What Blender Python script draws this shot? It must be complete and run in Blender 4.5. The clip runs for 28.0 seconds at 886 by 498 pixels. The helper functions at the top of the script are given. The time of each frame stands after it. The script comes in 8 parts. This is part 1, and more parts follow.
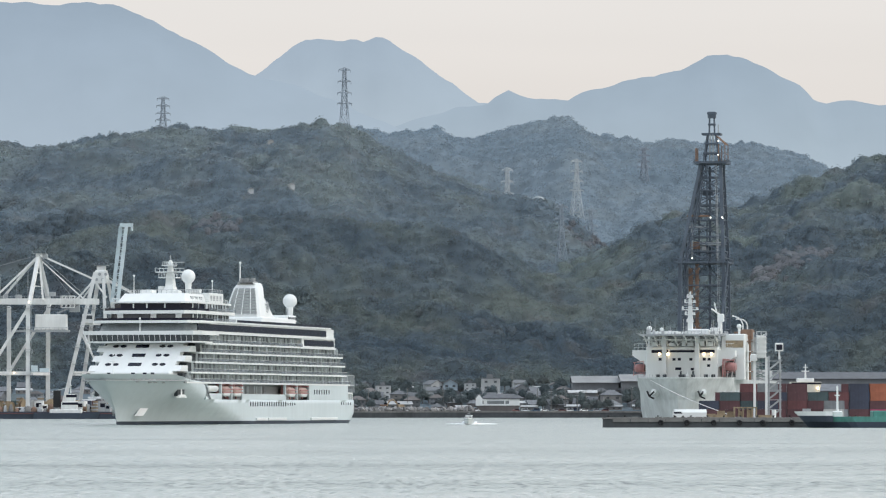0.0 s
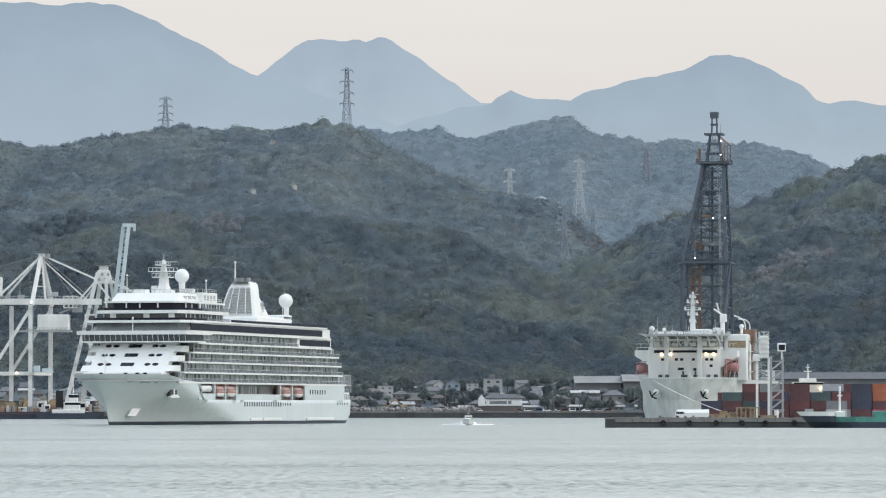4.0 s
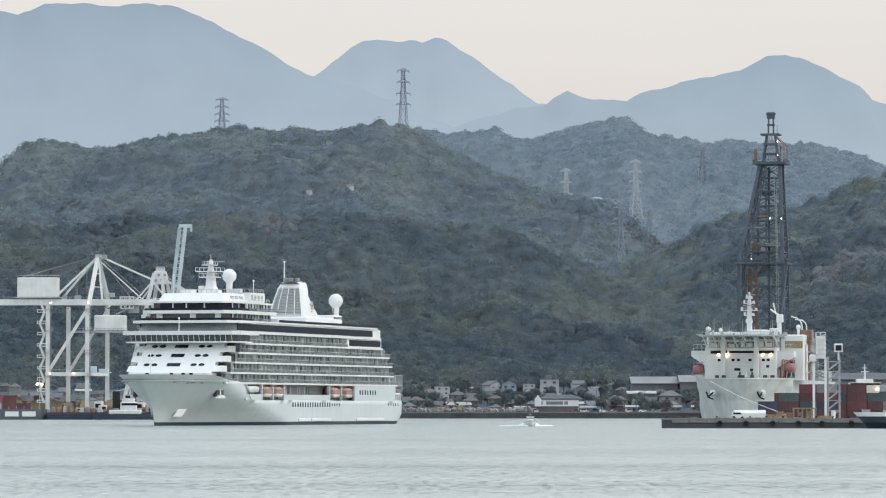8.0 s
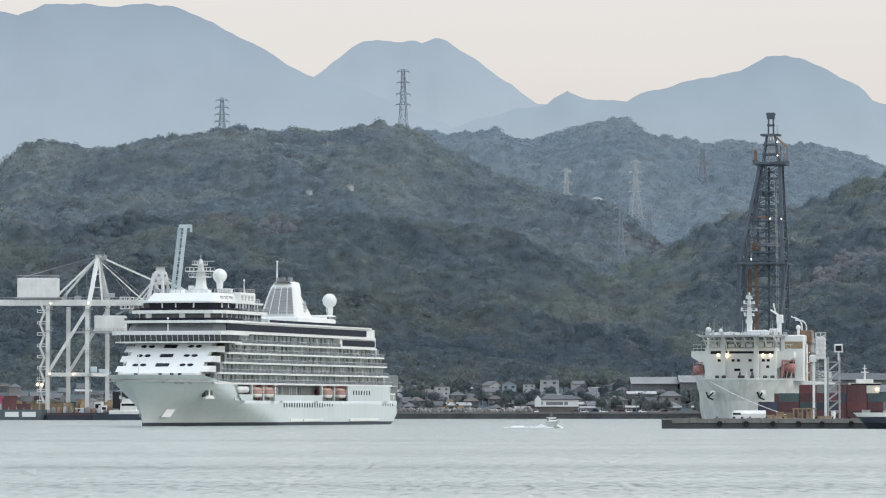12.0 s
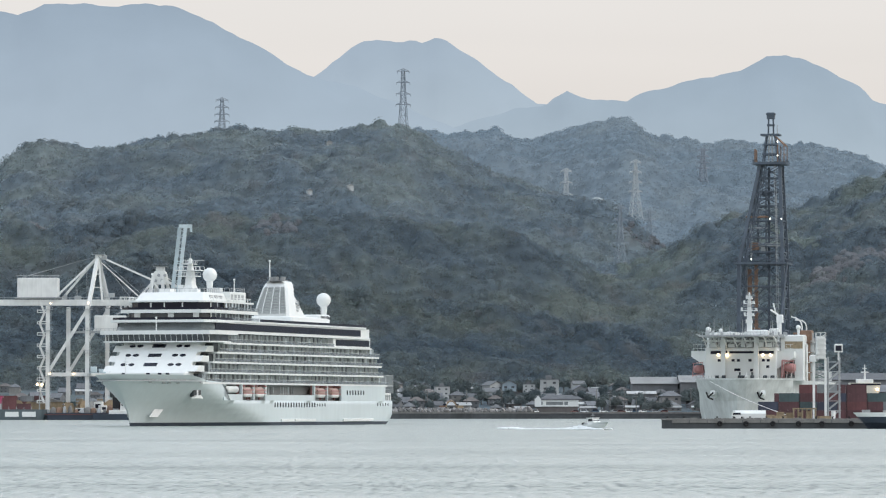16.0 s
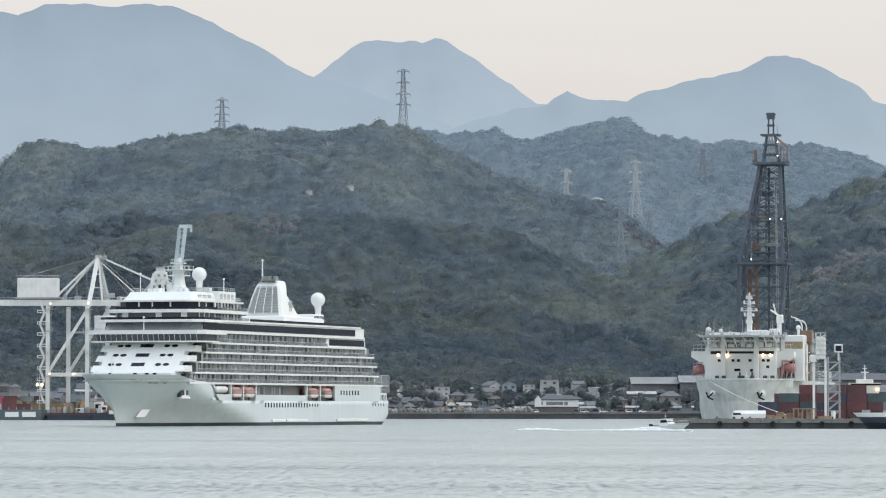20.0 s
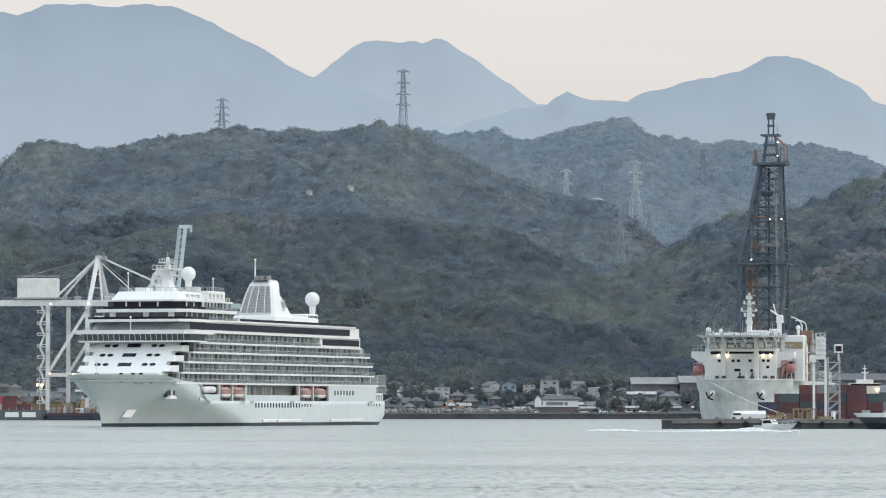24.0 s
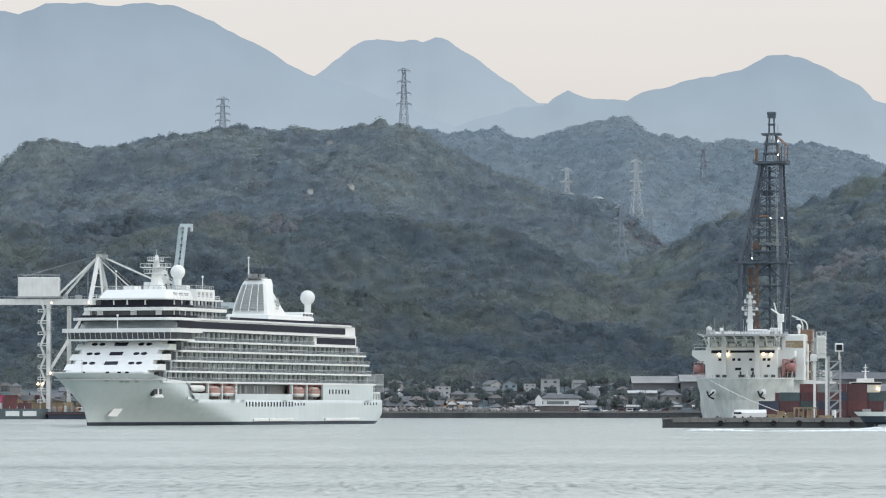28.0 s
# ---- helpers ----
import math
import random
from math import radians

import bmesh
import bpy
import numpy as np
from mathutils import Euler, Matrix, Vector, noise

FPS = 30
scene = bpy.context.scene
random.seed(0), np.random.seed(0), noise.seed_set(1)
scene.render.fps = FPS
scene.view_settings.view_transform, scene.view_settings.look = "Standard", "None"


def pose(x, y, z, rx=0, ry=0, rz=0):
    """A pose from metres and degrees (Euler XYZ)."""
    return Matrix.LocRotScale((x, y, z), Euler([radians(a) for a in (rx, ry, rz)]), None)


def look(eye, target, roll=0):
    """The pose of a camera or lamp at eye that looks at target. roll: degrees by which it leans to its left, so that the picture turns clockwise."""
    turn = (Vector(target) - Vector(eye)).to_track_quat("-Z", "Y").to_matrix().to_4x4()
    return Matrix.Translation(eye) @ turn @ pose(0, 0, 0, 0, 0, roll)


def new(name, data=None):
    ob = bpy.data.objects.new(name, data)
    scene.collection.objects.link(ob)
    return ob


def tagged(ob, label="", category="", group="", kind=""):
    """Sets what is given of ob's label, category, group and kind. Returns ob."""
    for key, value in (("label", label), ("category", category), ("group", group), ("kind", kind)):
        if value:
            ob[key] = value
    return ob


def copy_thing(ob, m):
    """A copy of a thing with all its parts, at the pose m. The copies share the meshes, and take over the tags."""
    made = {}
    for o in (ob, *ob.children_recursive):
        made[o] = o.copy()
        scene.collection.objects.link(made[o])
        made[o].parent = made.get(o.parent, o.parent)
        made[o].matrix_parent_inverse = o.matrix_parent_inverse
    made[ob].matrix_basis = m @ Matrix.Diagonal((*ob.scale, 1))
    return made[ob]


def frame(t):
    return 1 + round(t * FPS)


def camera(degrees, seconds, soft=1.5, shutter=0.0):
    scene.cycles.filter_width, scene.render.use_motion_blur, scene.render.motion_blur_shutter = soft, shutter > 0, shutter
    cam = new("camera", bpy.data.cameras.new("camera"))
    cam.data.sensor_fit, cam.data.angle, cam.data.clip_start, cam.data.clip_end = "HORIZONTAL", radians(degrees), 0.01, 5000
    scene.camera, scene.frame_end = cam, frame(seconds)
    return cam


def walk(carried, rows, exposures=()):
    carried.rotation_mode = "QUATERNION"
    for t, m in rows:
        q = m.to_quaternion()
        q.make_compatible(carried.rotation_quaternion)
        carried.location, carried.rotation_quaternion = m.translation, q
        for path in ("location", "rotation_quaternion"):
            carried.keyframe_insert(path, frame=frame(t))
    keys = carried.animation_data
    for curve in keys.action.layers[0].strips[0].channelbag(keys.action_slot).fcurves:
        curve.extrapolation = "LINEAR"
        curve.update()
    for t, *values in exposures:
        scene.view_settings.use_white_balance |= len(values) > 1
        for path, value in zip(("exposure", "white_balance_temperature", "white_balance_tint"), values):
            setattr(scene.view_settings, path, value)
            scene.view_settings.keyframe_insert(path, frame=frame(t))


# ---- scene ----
# A telephoto view over a harbour: x east along the shore, y away over the water, z up, metres.
EYE_HEIGHT = 4.4
TILT = 92.039
cam = camera(11.19, 28.0, soft=1.15)

# seconds, turn to the left in degrees, tilt in degrees
PAN = [
    (0.0, -0.746, 0.014), (1.0, -0.746, 0.014), (2.0, -0.738, 0.021), (3.0, -0.744, 0.011), (3.5, -0.738, 0.010),
    (4.0, -0.715, 0.012), (4.5, -0.620, 0.014), (5.0, -0.420, 0.015), (5.5, -0.226, 0.014), (6.0, -0.092, 0.014),
    (6.5, -0.033, 0.008), (7.0, -0.012, 0.008), (7.5, -0.001, 0.006), (8.0, 0.0, 0.005), (10.0, 0.0, 0.001),
    (12.0, 0.0, 0.0), (16.0, 0.0, 0.001), (20.0, 0.0, -0.001), (21.0, 0.0, -0.005), (24.0, 0.0, -0.004), (26.0, 0.0, -0.006),
    (27.5, 0.0, -0.004), (28.0, 0.009, 0.010),
]
walk(cam, [(t, pose(0, 0, EYE_HEIGHT, TILT - up, 0, turn)) for t, turn, up in PAN])

# ---- light: an overcast evening sky and a weak, wide sun to the viewer's right ----
SUN_ELEVATION, SUN_AZIMUTH = radians(40), radians(100)
world = bpy.data.worlds.new("overcast_evening")
scene.world = world
world.use_nodes = True
wt = world.node_tree
wt.nodes.clear()
w_out = wt.nodes.new("ShaderNodeOutputWorld")
w_sky = wt.nodes.new("ShaderNodeTexSky")
w_sky.sky_type = "NISHITA"
w_sky.sun_disc = False
w_sky.sun_elevation = SUN_ELEVATION
w_sky.sun_rotation = SUN_AZIMUTH
w_sky.dust_density = 4.0
w_sky.air_density = 1.2
w_bg_sky = wt.nodes.new("ShaderNodeBackground")
w_bg_sky.inputs["Strength"].default_value = 0.05
wt.links.new(w_sky.outputs["Color"], w_bg_sky.inputs["Color"])
# the cloud sheet: pinkish and pale over the hills, greyer overhead, with faint streaks
w_co = wt.nodes.new("ShaderNodeTexCoord")
w_sep = wt.nodes.new("ShaderNodeSeparateXYZ")
wt.links.new(w_co.outputs["Generated"], w_sep.inputs["Vector"])
w_ramp = wt.nodes.new("ShaderNodeValToRGB")
w_ramp.color_ramp.elements[0].position, w_ramp.color_ramp.elements[0].color = 0.0, (0.605, 0.55, 0.525, 1)
w_ramp.color_ramp.elements[1].position, w_ramp.color_ramp.elements[1].color = 0.75, (1.0, 1.13, 1.27, 1)
w_mid = w_ramp.color_ramp.elements.new(0.11)
w_mid.color = (0.71, 0.672, 0.66, 1)
w_low = w_ramp.color_ramp.elements.new(0.24)
w_low.color = (0.74, 0.77, 0.80, 1)
wt.links.new(w_sep.outputs["Z"], w_ramp.inputs["Fac"])
w_map = wt.nodes.new("ShaderNodeMapping")
w_map.inputs["Scale"].default_value = (3, 3, 30)
wt.links.new(w_co.outputs["Generated"], w_map.inputs["Vector"])
w_noise = wt.nodes.new("ShaderNodeTexNoise")
w_noise.inputs["Scale"].default_value = 2.0
wt.links.new(w_map.outputs["Vector"], w_noise.inputs["Vector"])
w_streak = wt.nodes.new("ShaderNodeMapRange")
w_streak.inputs["To Min"].default_value, w_streak.inputs["To Max"].default_value = 0.94, 1.06
wt.links.new(w_noise.outputs["Fac"], w_streak.inputs["Value"])
w_bg_cloud = wt.nodes.new("ShaderNodeBackground")
wt.links.new(w_ramp.outputs["Color"], w_bg_cloud.inputs["Color"])
wt.links.new(w_streak.outputs["Result"], w_bg_cloud.inputs["Strength"])
w_add = wt.nodes.new("ShaderNodeAddShader")
wt.links.new(w_bg_sky.outputs["Background"], w_add.inputs[0])
wt.links.new(w_bg_cloud.outputs["Background"], w_add.inputs[1])
wt.links.new(w_add.outputs["Shader"], w_out.inputs["Surface"])

sun = new("sun", bpy.data.lights.new("sun", "SUN"))
sun.data.energy, sun.data.angle, sun.data.color = 0.6, radians(25), (1.0, 0.98, 0.95)
sun.matrix_world = look((math.sin(SUN_AZIMUTH) * 900, math.cos(SUN_AZIMUTH) * 900, math.tan(SUN_ELEVATION) * 900), (0, 0, 0))
scene.view_settings.exposure = 0.0

# ---- mesh tools: a buffer is a pair of lists, verts and faces ----
def buf():
    return ([], [])


def add(b, vs, fs):
    n = len(b[0])
    b[0].extend(vs)
    b[1].extend([tuple(i + n for i in f) for f in fs])
    return b


BOX_FACES = [(0, 3, 2, 1), (4, 5, 6, 7), (0, 1, 5, 4), (1, 2, 6, 5), (2, 3, 7, 6), (3, 0, 4, 7)]


def box(b, x0, x1, y0, y1, z0, z1):
    return add(b, [(x0, y0, z0), (x1, y0, z0), (x1, y1, z0), (x0, y1, z0), (x0, y0, z1), (x1, y0, z1), (x1, y1, z1), (x0, y1, z1)], BOX_FACES)


def bevbox(b, x0, x1, y0, y1, z0, z1, c):
    """A box whose upright corners and top rim are cut by c."""
    def ring(i, z):
        return [(x0 + i + c, y0 + i, z), (x1 - i - c, y0 + i, z), (x1 - i, y0 + i + c, z), (x1 - i, y1 - i - c, z),
                (x1 - i - c, y1 - i, z), (x0 + i + c, y1 - i, z), (x0 + i, y1 - i - c, z), (x0 + i, y0 + i + c, z)]
    return loft(b, [ring(0, z0), ring(0, z1 - c), ring(c, z1)])


def loft(b, rings, closed=True, caps=True):
    n = len(rings[0])
    vs = [p for r in rings for p in r]
    fs = []
    for k in range(len(rings) - 1):
        for i in range(n if closed else n - 1):
            j = (i + 1) % n
            fs.append((k * n + i, k * n + j, (k + 1) * n + j, (k + 1) * n + i))
    if caps and closed:
        fs.append(tuple(range(n - 1, -1, -1)))
        fs.append(tuple(range((len(rings) - 1) * n, len(rings) * n)))
    return add(b, vs, fs)


def tube(b, p, q, r, r2=None, n=6):
    p, q = Vector(p), Vector(q)
    d = (q - p).normalized()
    s = d.orthogonal().normalized()
    u = d.cross(s)
    r2 = r if r2 is None else r2
    rings = []
    for c, rr in ((p, r), (q, r2)):
        rings.append([tuple(c + (s * math.cos(2 * math.pi * i / n) + u * math.sin(2 * math.pi * i / n)) * rr) for i in range(n)])
    return loft(b, rings)


def beam(b, p, q, w, h=None):
    """A square bar from p to q."""
    p, q = Vector(p), Vector(q)
    d = (q - p).normalized()
    up = Vector((0, 0, 1)) if abs(d.z) < 0.9 else Vector((0, 1, 0))
    s = d.cross(up).normalized() * w / 2
    u = s.cross(d).normalized() * (h or w) / 2
    return loft(b, [[tuple(c + s + u), tuple(c - s + u), tuple(c - s - u), tuple(c + s - u)] for c in (p, q)])


def plate(b, outline, axis, a0, a1):
    """A flat outline of (u, v) pairs given thickness along an axis from a0 to a1; u, v are the two other axes in order."""
    def put(u, v, a):
        return (a, u, v) if axis == "x" else (u, a, v) if axis == "y" else (u, v, a)
    return loft(b, [[put(u, v, a0) for u, v in outline], [put(u, v, a1) for u, v in outline]])


def ball(b, c, r, n=12, m=8, squash=1.0, low=-0.5):
    rings = []
    for k in range(m + 1):
        a = math.pi * (low + (0.5 - low) * k / m)
        rr = max(math.cos(a) * r, 0.01)
        rings.append([(c[0] + rr * math.cos(2 * math.pi * i / n), c[1] + rr * math.sin(2 * math.pi * i / n), c[2] + math.sin(a) * r * squash) for i in range(n)])
    return loft(b, rings)


def mesh_of(name, b, material, smooth=False):
    me = bpy.data.meshes.new(name)
    me.from_pydata(b[0], [], b[1])
    bm = bmesh.new()
    bm.from_mesh(me)
    bmesh.ops.recalc_face_normals(bm, faces=bm.faces)
    bm.to_mesh(me)
    bm.free()
    if smooth:
        me.polygons.foreach_set("use_smooth", [True] * len(me.polygons))
    me.materials.append(material)
    return me


def part(name, b, material, parent, label="", smooth=False):
    """One mesh under a thing or a part. b: a buffer, or a mesh that is shared."""
    me = b if isinstance(b, bpy.types.Mesh) else mesh_of(name, b, material, smooth)
    ob = new(name, me)
    ob.parent = parent
    if label:
        ob["label"] = label
    return ob


def pieces(name, b, material, parent, label=""):
    """Each connected piece of a buffer as a part of its own."""
    root = list(range(len(b[0])))

    def find(i):
        while root[i] != i:
            root[i] = root[root[i]]
            i = root[i]
        return i
    for f in b[1]:
        for i in f[1:]:
            root[find(i)] = find(f[0])
    sets = {}
    for f in b[1]:
        sets.setdefault(find(f[0]), []).append(f)
    for fs in sets.values():
        ids = sorted({i for f in fs for i in f})
        at = {i: k for k, i in enumerate(ids)}
        part(name, ([b[0][i] for i in ids], [tuple(at[i] for i in f) for f in fs]), material, parent, label)


def solo(name, b, material, label, category, m=None, group="", kind="", smooth=False):
    ob = tagged(new(name, mesh_of(name, b, material, smooth)), label, category, group, kind)
    if m:
        ob.matrix_basis = m
    return ob


def thing(name, label, category, m=None, group="", kind=""):
    ob = tagged(new(name), label, category, group, kind)
    ob.empty_display_size = 0.5
    if m:
        ob.matrix_basis = m
    return ob


# ---- materials ----
def nodes_of(name):
    m = bpy.data.materials.new(name)
    m.use_nodes = True
    return m, m.node_tree, m.node_tree.nodes["Principled BSDF"]


def surface(name, color, rough=0.6, metal=0.0, vary=0.15, coarse=0.15, fine=2.0, bump=0.1, streak=0.0, dirt=None, piece=0.0):
    """Paint, metal, concrete: two scales of stain, upright streaks, a fine bump, and a shift from piece to piece."""
    m, t, p = nodes_of(name)
    co = t.nodes.new("ShaderNodeTexCoord")
    big = t.nodes.new("ShaderNodeTexNoise")
    big.inputs["Scale"].default_value, big.inputs["Detail"].default_value = coarse, 6
    t.links.new(co.outputs["Object"], big.inputs["Vector"])
    small = t.nodes.new("ShaderNodeTexNoise")
    small.inputs["Scale"].default_value, small.inputs["Detail"].default_value = fine, 4
    if streak:
        mp = t.nodes.new("ShaderNodeMapping")
        mp.inputs["Scale"].default_value = (1, 1, 0.12)
        t.links.new(co.outputs["Object"], mp.inputs["Vector"])
        t.links.new(mp.outputs["Vector"], small.inputs["Vector"])
    else:
        t.links.new(co.outputs["Object"], small.inputs["Vector"])
    add_n = t.nodes.new("ShaderNodeMath")
    add_n.operation = "MULTIPLY_ADD"
    add_n.inputs[1].default_value = 0.6
    t.links.new(big.outputs["Fac"], add_n.inputs[0])
    mul = t.nodes.new("ShaderNodeMath")
    mul.operation = "MULTIPLY"
    mul.inputs[1].default_value = 0.4
    t.links.new(small.outputs["Fac"], mul.inputs[0])
    t.links.new(mul.outputs[0], add_n.inputs[2])
    ramp = t.nodes.new("ShaderNodeMapRange")
    ramp.inputs["From Min"].default_value, ramp.inputs["From Max"].default_value = 0.32, 0.68
    t.links.new(add_n.outputs[0], ramp.inputs["Value"])
    mix = t.nodes.new("ShaderNodeMix")
    mix.data_type = "RGBA"
    d = dirt or tuple(c * (1 - 2 * vary) for c in color)
    mix.inputs["A"].default_value = (*d, 1)
    mix.inputs["B"].default_value = (*[min(1.0, c * (1 + 0.5 * vary)) for c in color], 1)
    t.links.new(ramp.outputs["Result"], mix.inputs["Factor"])
    last = mix.outputs["Result"]
    if piece:
        info = t.nodes.new("ShaderNodeObjectInfo")
        hsv = t.nodes.new("ShaderNodeHueSaturation")
        rng = t.nodes.new("ShaderNodeMapRange")
        rng.inputs["To Min"].default_value, rng.inputs["To Max"].default_value = 1 - piece, 1 + piece
        t.links.new(info.outputs["Random"], rng.inputs["Value"])
        t.links.new(rng.outputs["Result"], hsv.inputs["Value"])
        t.links.new(last, hsv.inputs["Color"])
        last = hsv.outputs["Color"]
    t.links.new(last, p.inputs["Base Color"])
    p.inputs["Roughness"].default_value, p.inputs["Metallic"].default_value = rough, metal
    if bump:
        bn = t.nodes.new("ShaderNodeBump")
        bn.inputs["Strength"].default_value, bn.inputs["Distance"].default_value = bump, 0.05
        t.links.new(small.outputs["Fac"], bn.inputs["Height"])
        t.links.new(bn.outputs["Normal"], p.inputs["Normal"])
    return m


def lamp_glow(name, color, strength):
    m, t, p = nodes_of(name)
    p.inputs["Base Color"].default_value = (*color, 1)
    p.inputs["Emission Color"].default_value = (*color, 1)
    p.inputs["Emission Strength"].default_value = strength
    return m


def clear_glass(name, color, cover):
    """Thin tinted glass: part of the light goes straight through, the rest shows its sheen."""
    m, t, p = nodes_of(name)
    p.inputs["Base Color"].default_value = (*color, 1)
    p.inputs["Roughness"].default_value = 0.15
    gap = t.nodes.new("ShaderNodeBsdfTransparent")
    gap.inputs["Color"].default_value = (0.92, 0.93, 0.94, 1)
    mix = t.nodes.new("ShaderNodeMixShader")
    mix.inputs["Fac"].default_value = cover
    t.links.new(gap.outputs["BSDF"], mix.inputs[1])
    t.links.new(p.outputs["BSDF"], mix.inputs[2])
    t.links.new(mix.outputs["Shader"], t.nodes["Material Output"].inputs["Surface"])
    return m


def foliage(name, dark, mid, light, brown, patch=0.012, glow=0.0, lumpy=1.0, gaps=0.0):
    """Leaves: big stands of one tone, lighter crowns, and each clump a little its own."""
    m, t, p = nodes_of(name)
    geo = t.nodes.new("ShaderNodeNewGeometry")
    n1 = t.nodes.new("ShaderNodeTexNoise")
    n1.inputs["Scale"].default_value, n1.inputs["Detail"].default_value, n1.inputs["Roughness"].default_value = patch, 5, 0.6
    t.links.new(geo.outputs["Position"], n1.inputs["Vector"])
    r1 = t.nodes.new("ShaderNodeValToRGB")
    e = r1.color_ramp.elements
    e[0].position, e[0].color = 0.43, (*dark, 1)
    e[1].position, e[1].color = 0.60, (*light, 1)
    e.new(0.5).color = (*mid, 1)
    t.links.new(n1.outputs["Fac"], r1.inputs["Fac"])
    n2 = t.nodes.new("ShaderNodeTexNoise")
    n2.inputs["Scale"].default_value, n2.inputs["Detail"].default_value = patch * 2.3, 3
    mp = t.nodes.new("ShaderNodeMapping")
    mp.inputs["Location"].default_value = (310, 90, 40)
    t.links.new(geo.outputs["Position"], mp.inputs["Vector"])
    t.links.new(mp.outputs["Vector"], n2.inputs["Vector"])
    r2 = t.nodes.new("ShaderNodeMapRange")
    r2.inputs["From Min"].default_value, r2.inputs["From Max"].default_value = 0.57, 0.72
    r2.inputs["To Max"].default_value = 0.8
    t.links.new(n2.outputs["Fac"], r2.inputs["Value"])
    mx = t.nodes.new("ShaderNodeMix")
    mx.data_type = "RGBA"
    t.links.new(r2.outputs["Result"], mx.inputs["Factor"])
    t.links.new(r1.outputs["Color"], mx.inputs["A"])
    mx.inputs["B"].default_value = (*brown, 1)
    hsv = t.nodes.new("ShaderNodeHueSaturation")
    rng = t.nodes.new("ShaderNodeMapRange")
    rng.inputs["From Min"].default_value, rng.inputs["From Max"].default_value = 0.3, 0.7
    rng.inputs["To Min"].default_value, rng.inputs["To Max"].default_value = 1 - 0.34 * lumpy, 1 + 0.34 * lumpy
    # each crown has a tone of its own
    bend = t.nodes.new("ShaderNodeTexNoise")
    bend.inputs["Scale"].default_value, bend.inputs["Detail"].default_value = 0.3, 2
    t.links.new(geo.outputs["Position"], bend.inputs["Vector"])
    bent = t.nodes.new("ShaderNodeVectorMath")
    bent.operation = "MULTIPLY_ADD"
    bent.inputs[1].default_value = (4, 4, 4)
    t.links.new(bend.outputs["Color"], bent.inputs[0])
    t.links.new(geo.outputs["Position"], bent.inputs[2])
    cells = t.nodes.new("ShaderNodeTexVoronoi")
    cells.inputs["Scale"].default_value = 0.14
    t.links.new(bent.outputs["Vector"], cells.inputs["Vector"])
    tone = t.nodes.new("ShaderNodeSeparateColor")
    t.links.new(cells.outputs["Color"], tone.inputs["Color"])
    tree_n = t.nodes.new("ShaderNodeMapRange")
    tree_n.inputs["To Min"].default_value, tree_n.inputs["To Max"].default_value = 0.34, 0.66
    t.links.new(tone.outputs["Red"], tree_n.inputs["Value"])
    leaf_n = t.nodes.new("ShaderNodeTexNoise")
    leaf_n.inputs["Scale"].default_value, leaf_n.inputs["Detail"].default_value, leaf_n.inputs["Roughness"].default_value = 0.45, 3, 0.7
    t.links.new(geo.outputs["Position"], leaf_n.inputs["Vector"])
    tl = t.nodes.new("ShaderNodeMix")
    tl.inputs["Factor"].default_value = 0.3 * lumpy
    t.links.new(tree_n.outputs["Result"], tl.inputs["A"])
    t.links.new(leaf_n.outputs["Fac"], tl.inputs["B"])
    t.links.new(tl.outputs["Result"], rng.inputs["Value"])
    spray = t.nodes.new("ShaderNodeMapRange")
    spray.inputs["To Min"].default_value, spray.inputs["To Max"].default_value = 1 - 0.1 * lumpy, 1 + 0.13 * lumpy
    t.links.new(geo.outputs["Random Per Island"], spray.inputs["Value"])
    vary = t.nodes.new("ShaderNodeMath")
    vary.operation = "MULTIPLY"
    t.links.new(rng.outputs["Result"], vary.inputs[0])
    t.links.new(spray.outputs["Result"], vary.inputs[1])
    t.links.new(vary.outputs[0], hsv.inputs["Value"])
    t.links.new(mx.outputs["Result"], hsv.inputs["Color"])
    t.links.new(hsv.outputs["Color"], p.inputs["Base Color"])
    p.inputs["Roughness"].default_value = 0.9
    p.inputs["Specular IOR Level"].default_value = 0.15
    # leaves lie every way, so a crown is shaded by its own round form and the slope, hardly by single blades
    lump = t.nodes.new("ShaderNodeTexNoise")
    lump.inputs["Scale"].default_value, lump.inputs["Detail"].default_value, lump.inputs["Roughness"].default_value = 0.12, 5, 0.65
    t.links.new(geo.outputs["Position"], lump.inputs["Vector"])
    off = t.nodes.new("ShaderNodeVectorMath")
    off.operation = "MULTIPLY_ADD"
    k = 0.26 * lumpy
    off.inputs[1].default_value, off.inputs[2].default_value = (k, k, 0.3), (-k / 2, -0.2 - k / 2, 0.35)
    t.links.new(lump.outputs["Color"], off.inputs[0])
    mixn = t.nodes.new("ShaderNodeVectorMath")
    mixn.operation = "MULTIPLY_ADD"
    mixn.inputs[1].default_value = (0.3, 0.3, 0.3)
    t.links.new(geo.outputs["Normal"], mixn.inputs[0])
    t.links.new(off.outputs["Vector"], mixn.inputs[2])
    nrm = t.nodes.new("ShaderNodeVectorMath")
    nrm.operation = "NORMALIZE"
    t.links.new(mixn.outputs["Vector"], nrm.inputs[0])
    t.links.new(nrm.outputs["Vector"], p.inputs["Normal"])
    # thin leaves let light through
    thin = t.nodes.new("ShaderNodeBsdfTranslucent")
    t.links.new(hsv.outputs["Color"], thin.inputs["Color"])
    both = t.nodes.new("ShaderNodeMixShader")
    both.inputs["Fac"].default_value = 0.5
    if glow:  # haze on the far ridge, painted as a glow in its leaf colour
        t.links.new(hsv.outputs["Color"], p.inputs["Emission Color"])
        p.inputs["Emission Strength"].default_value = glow
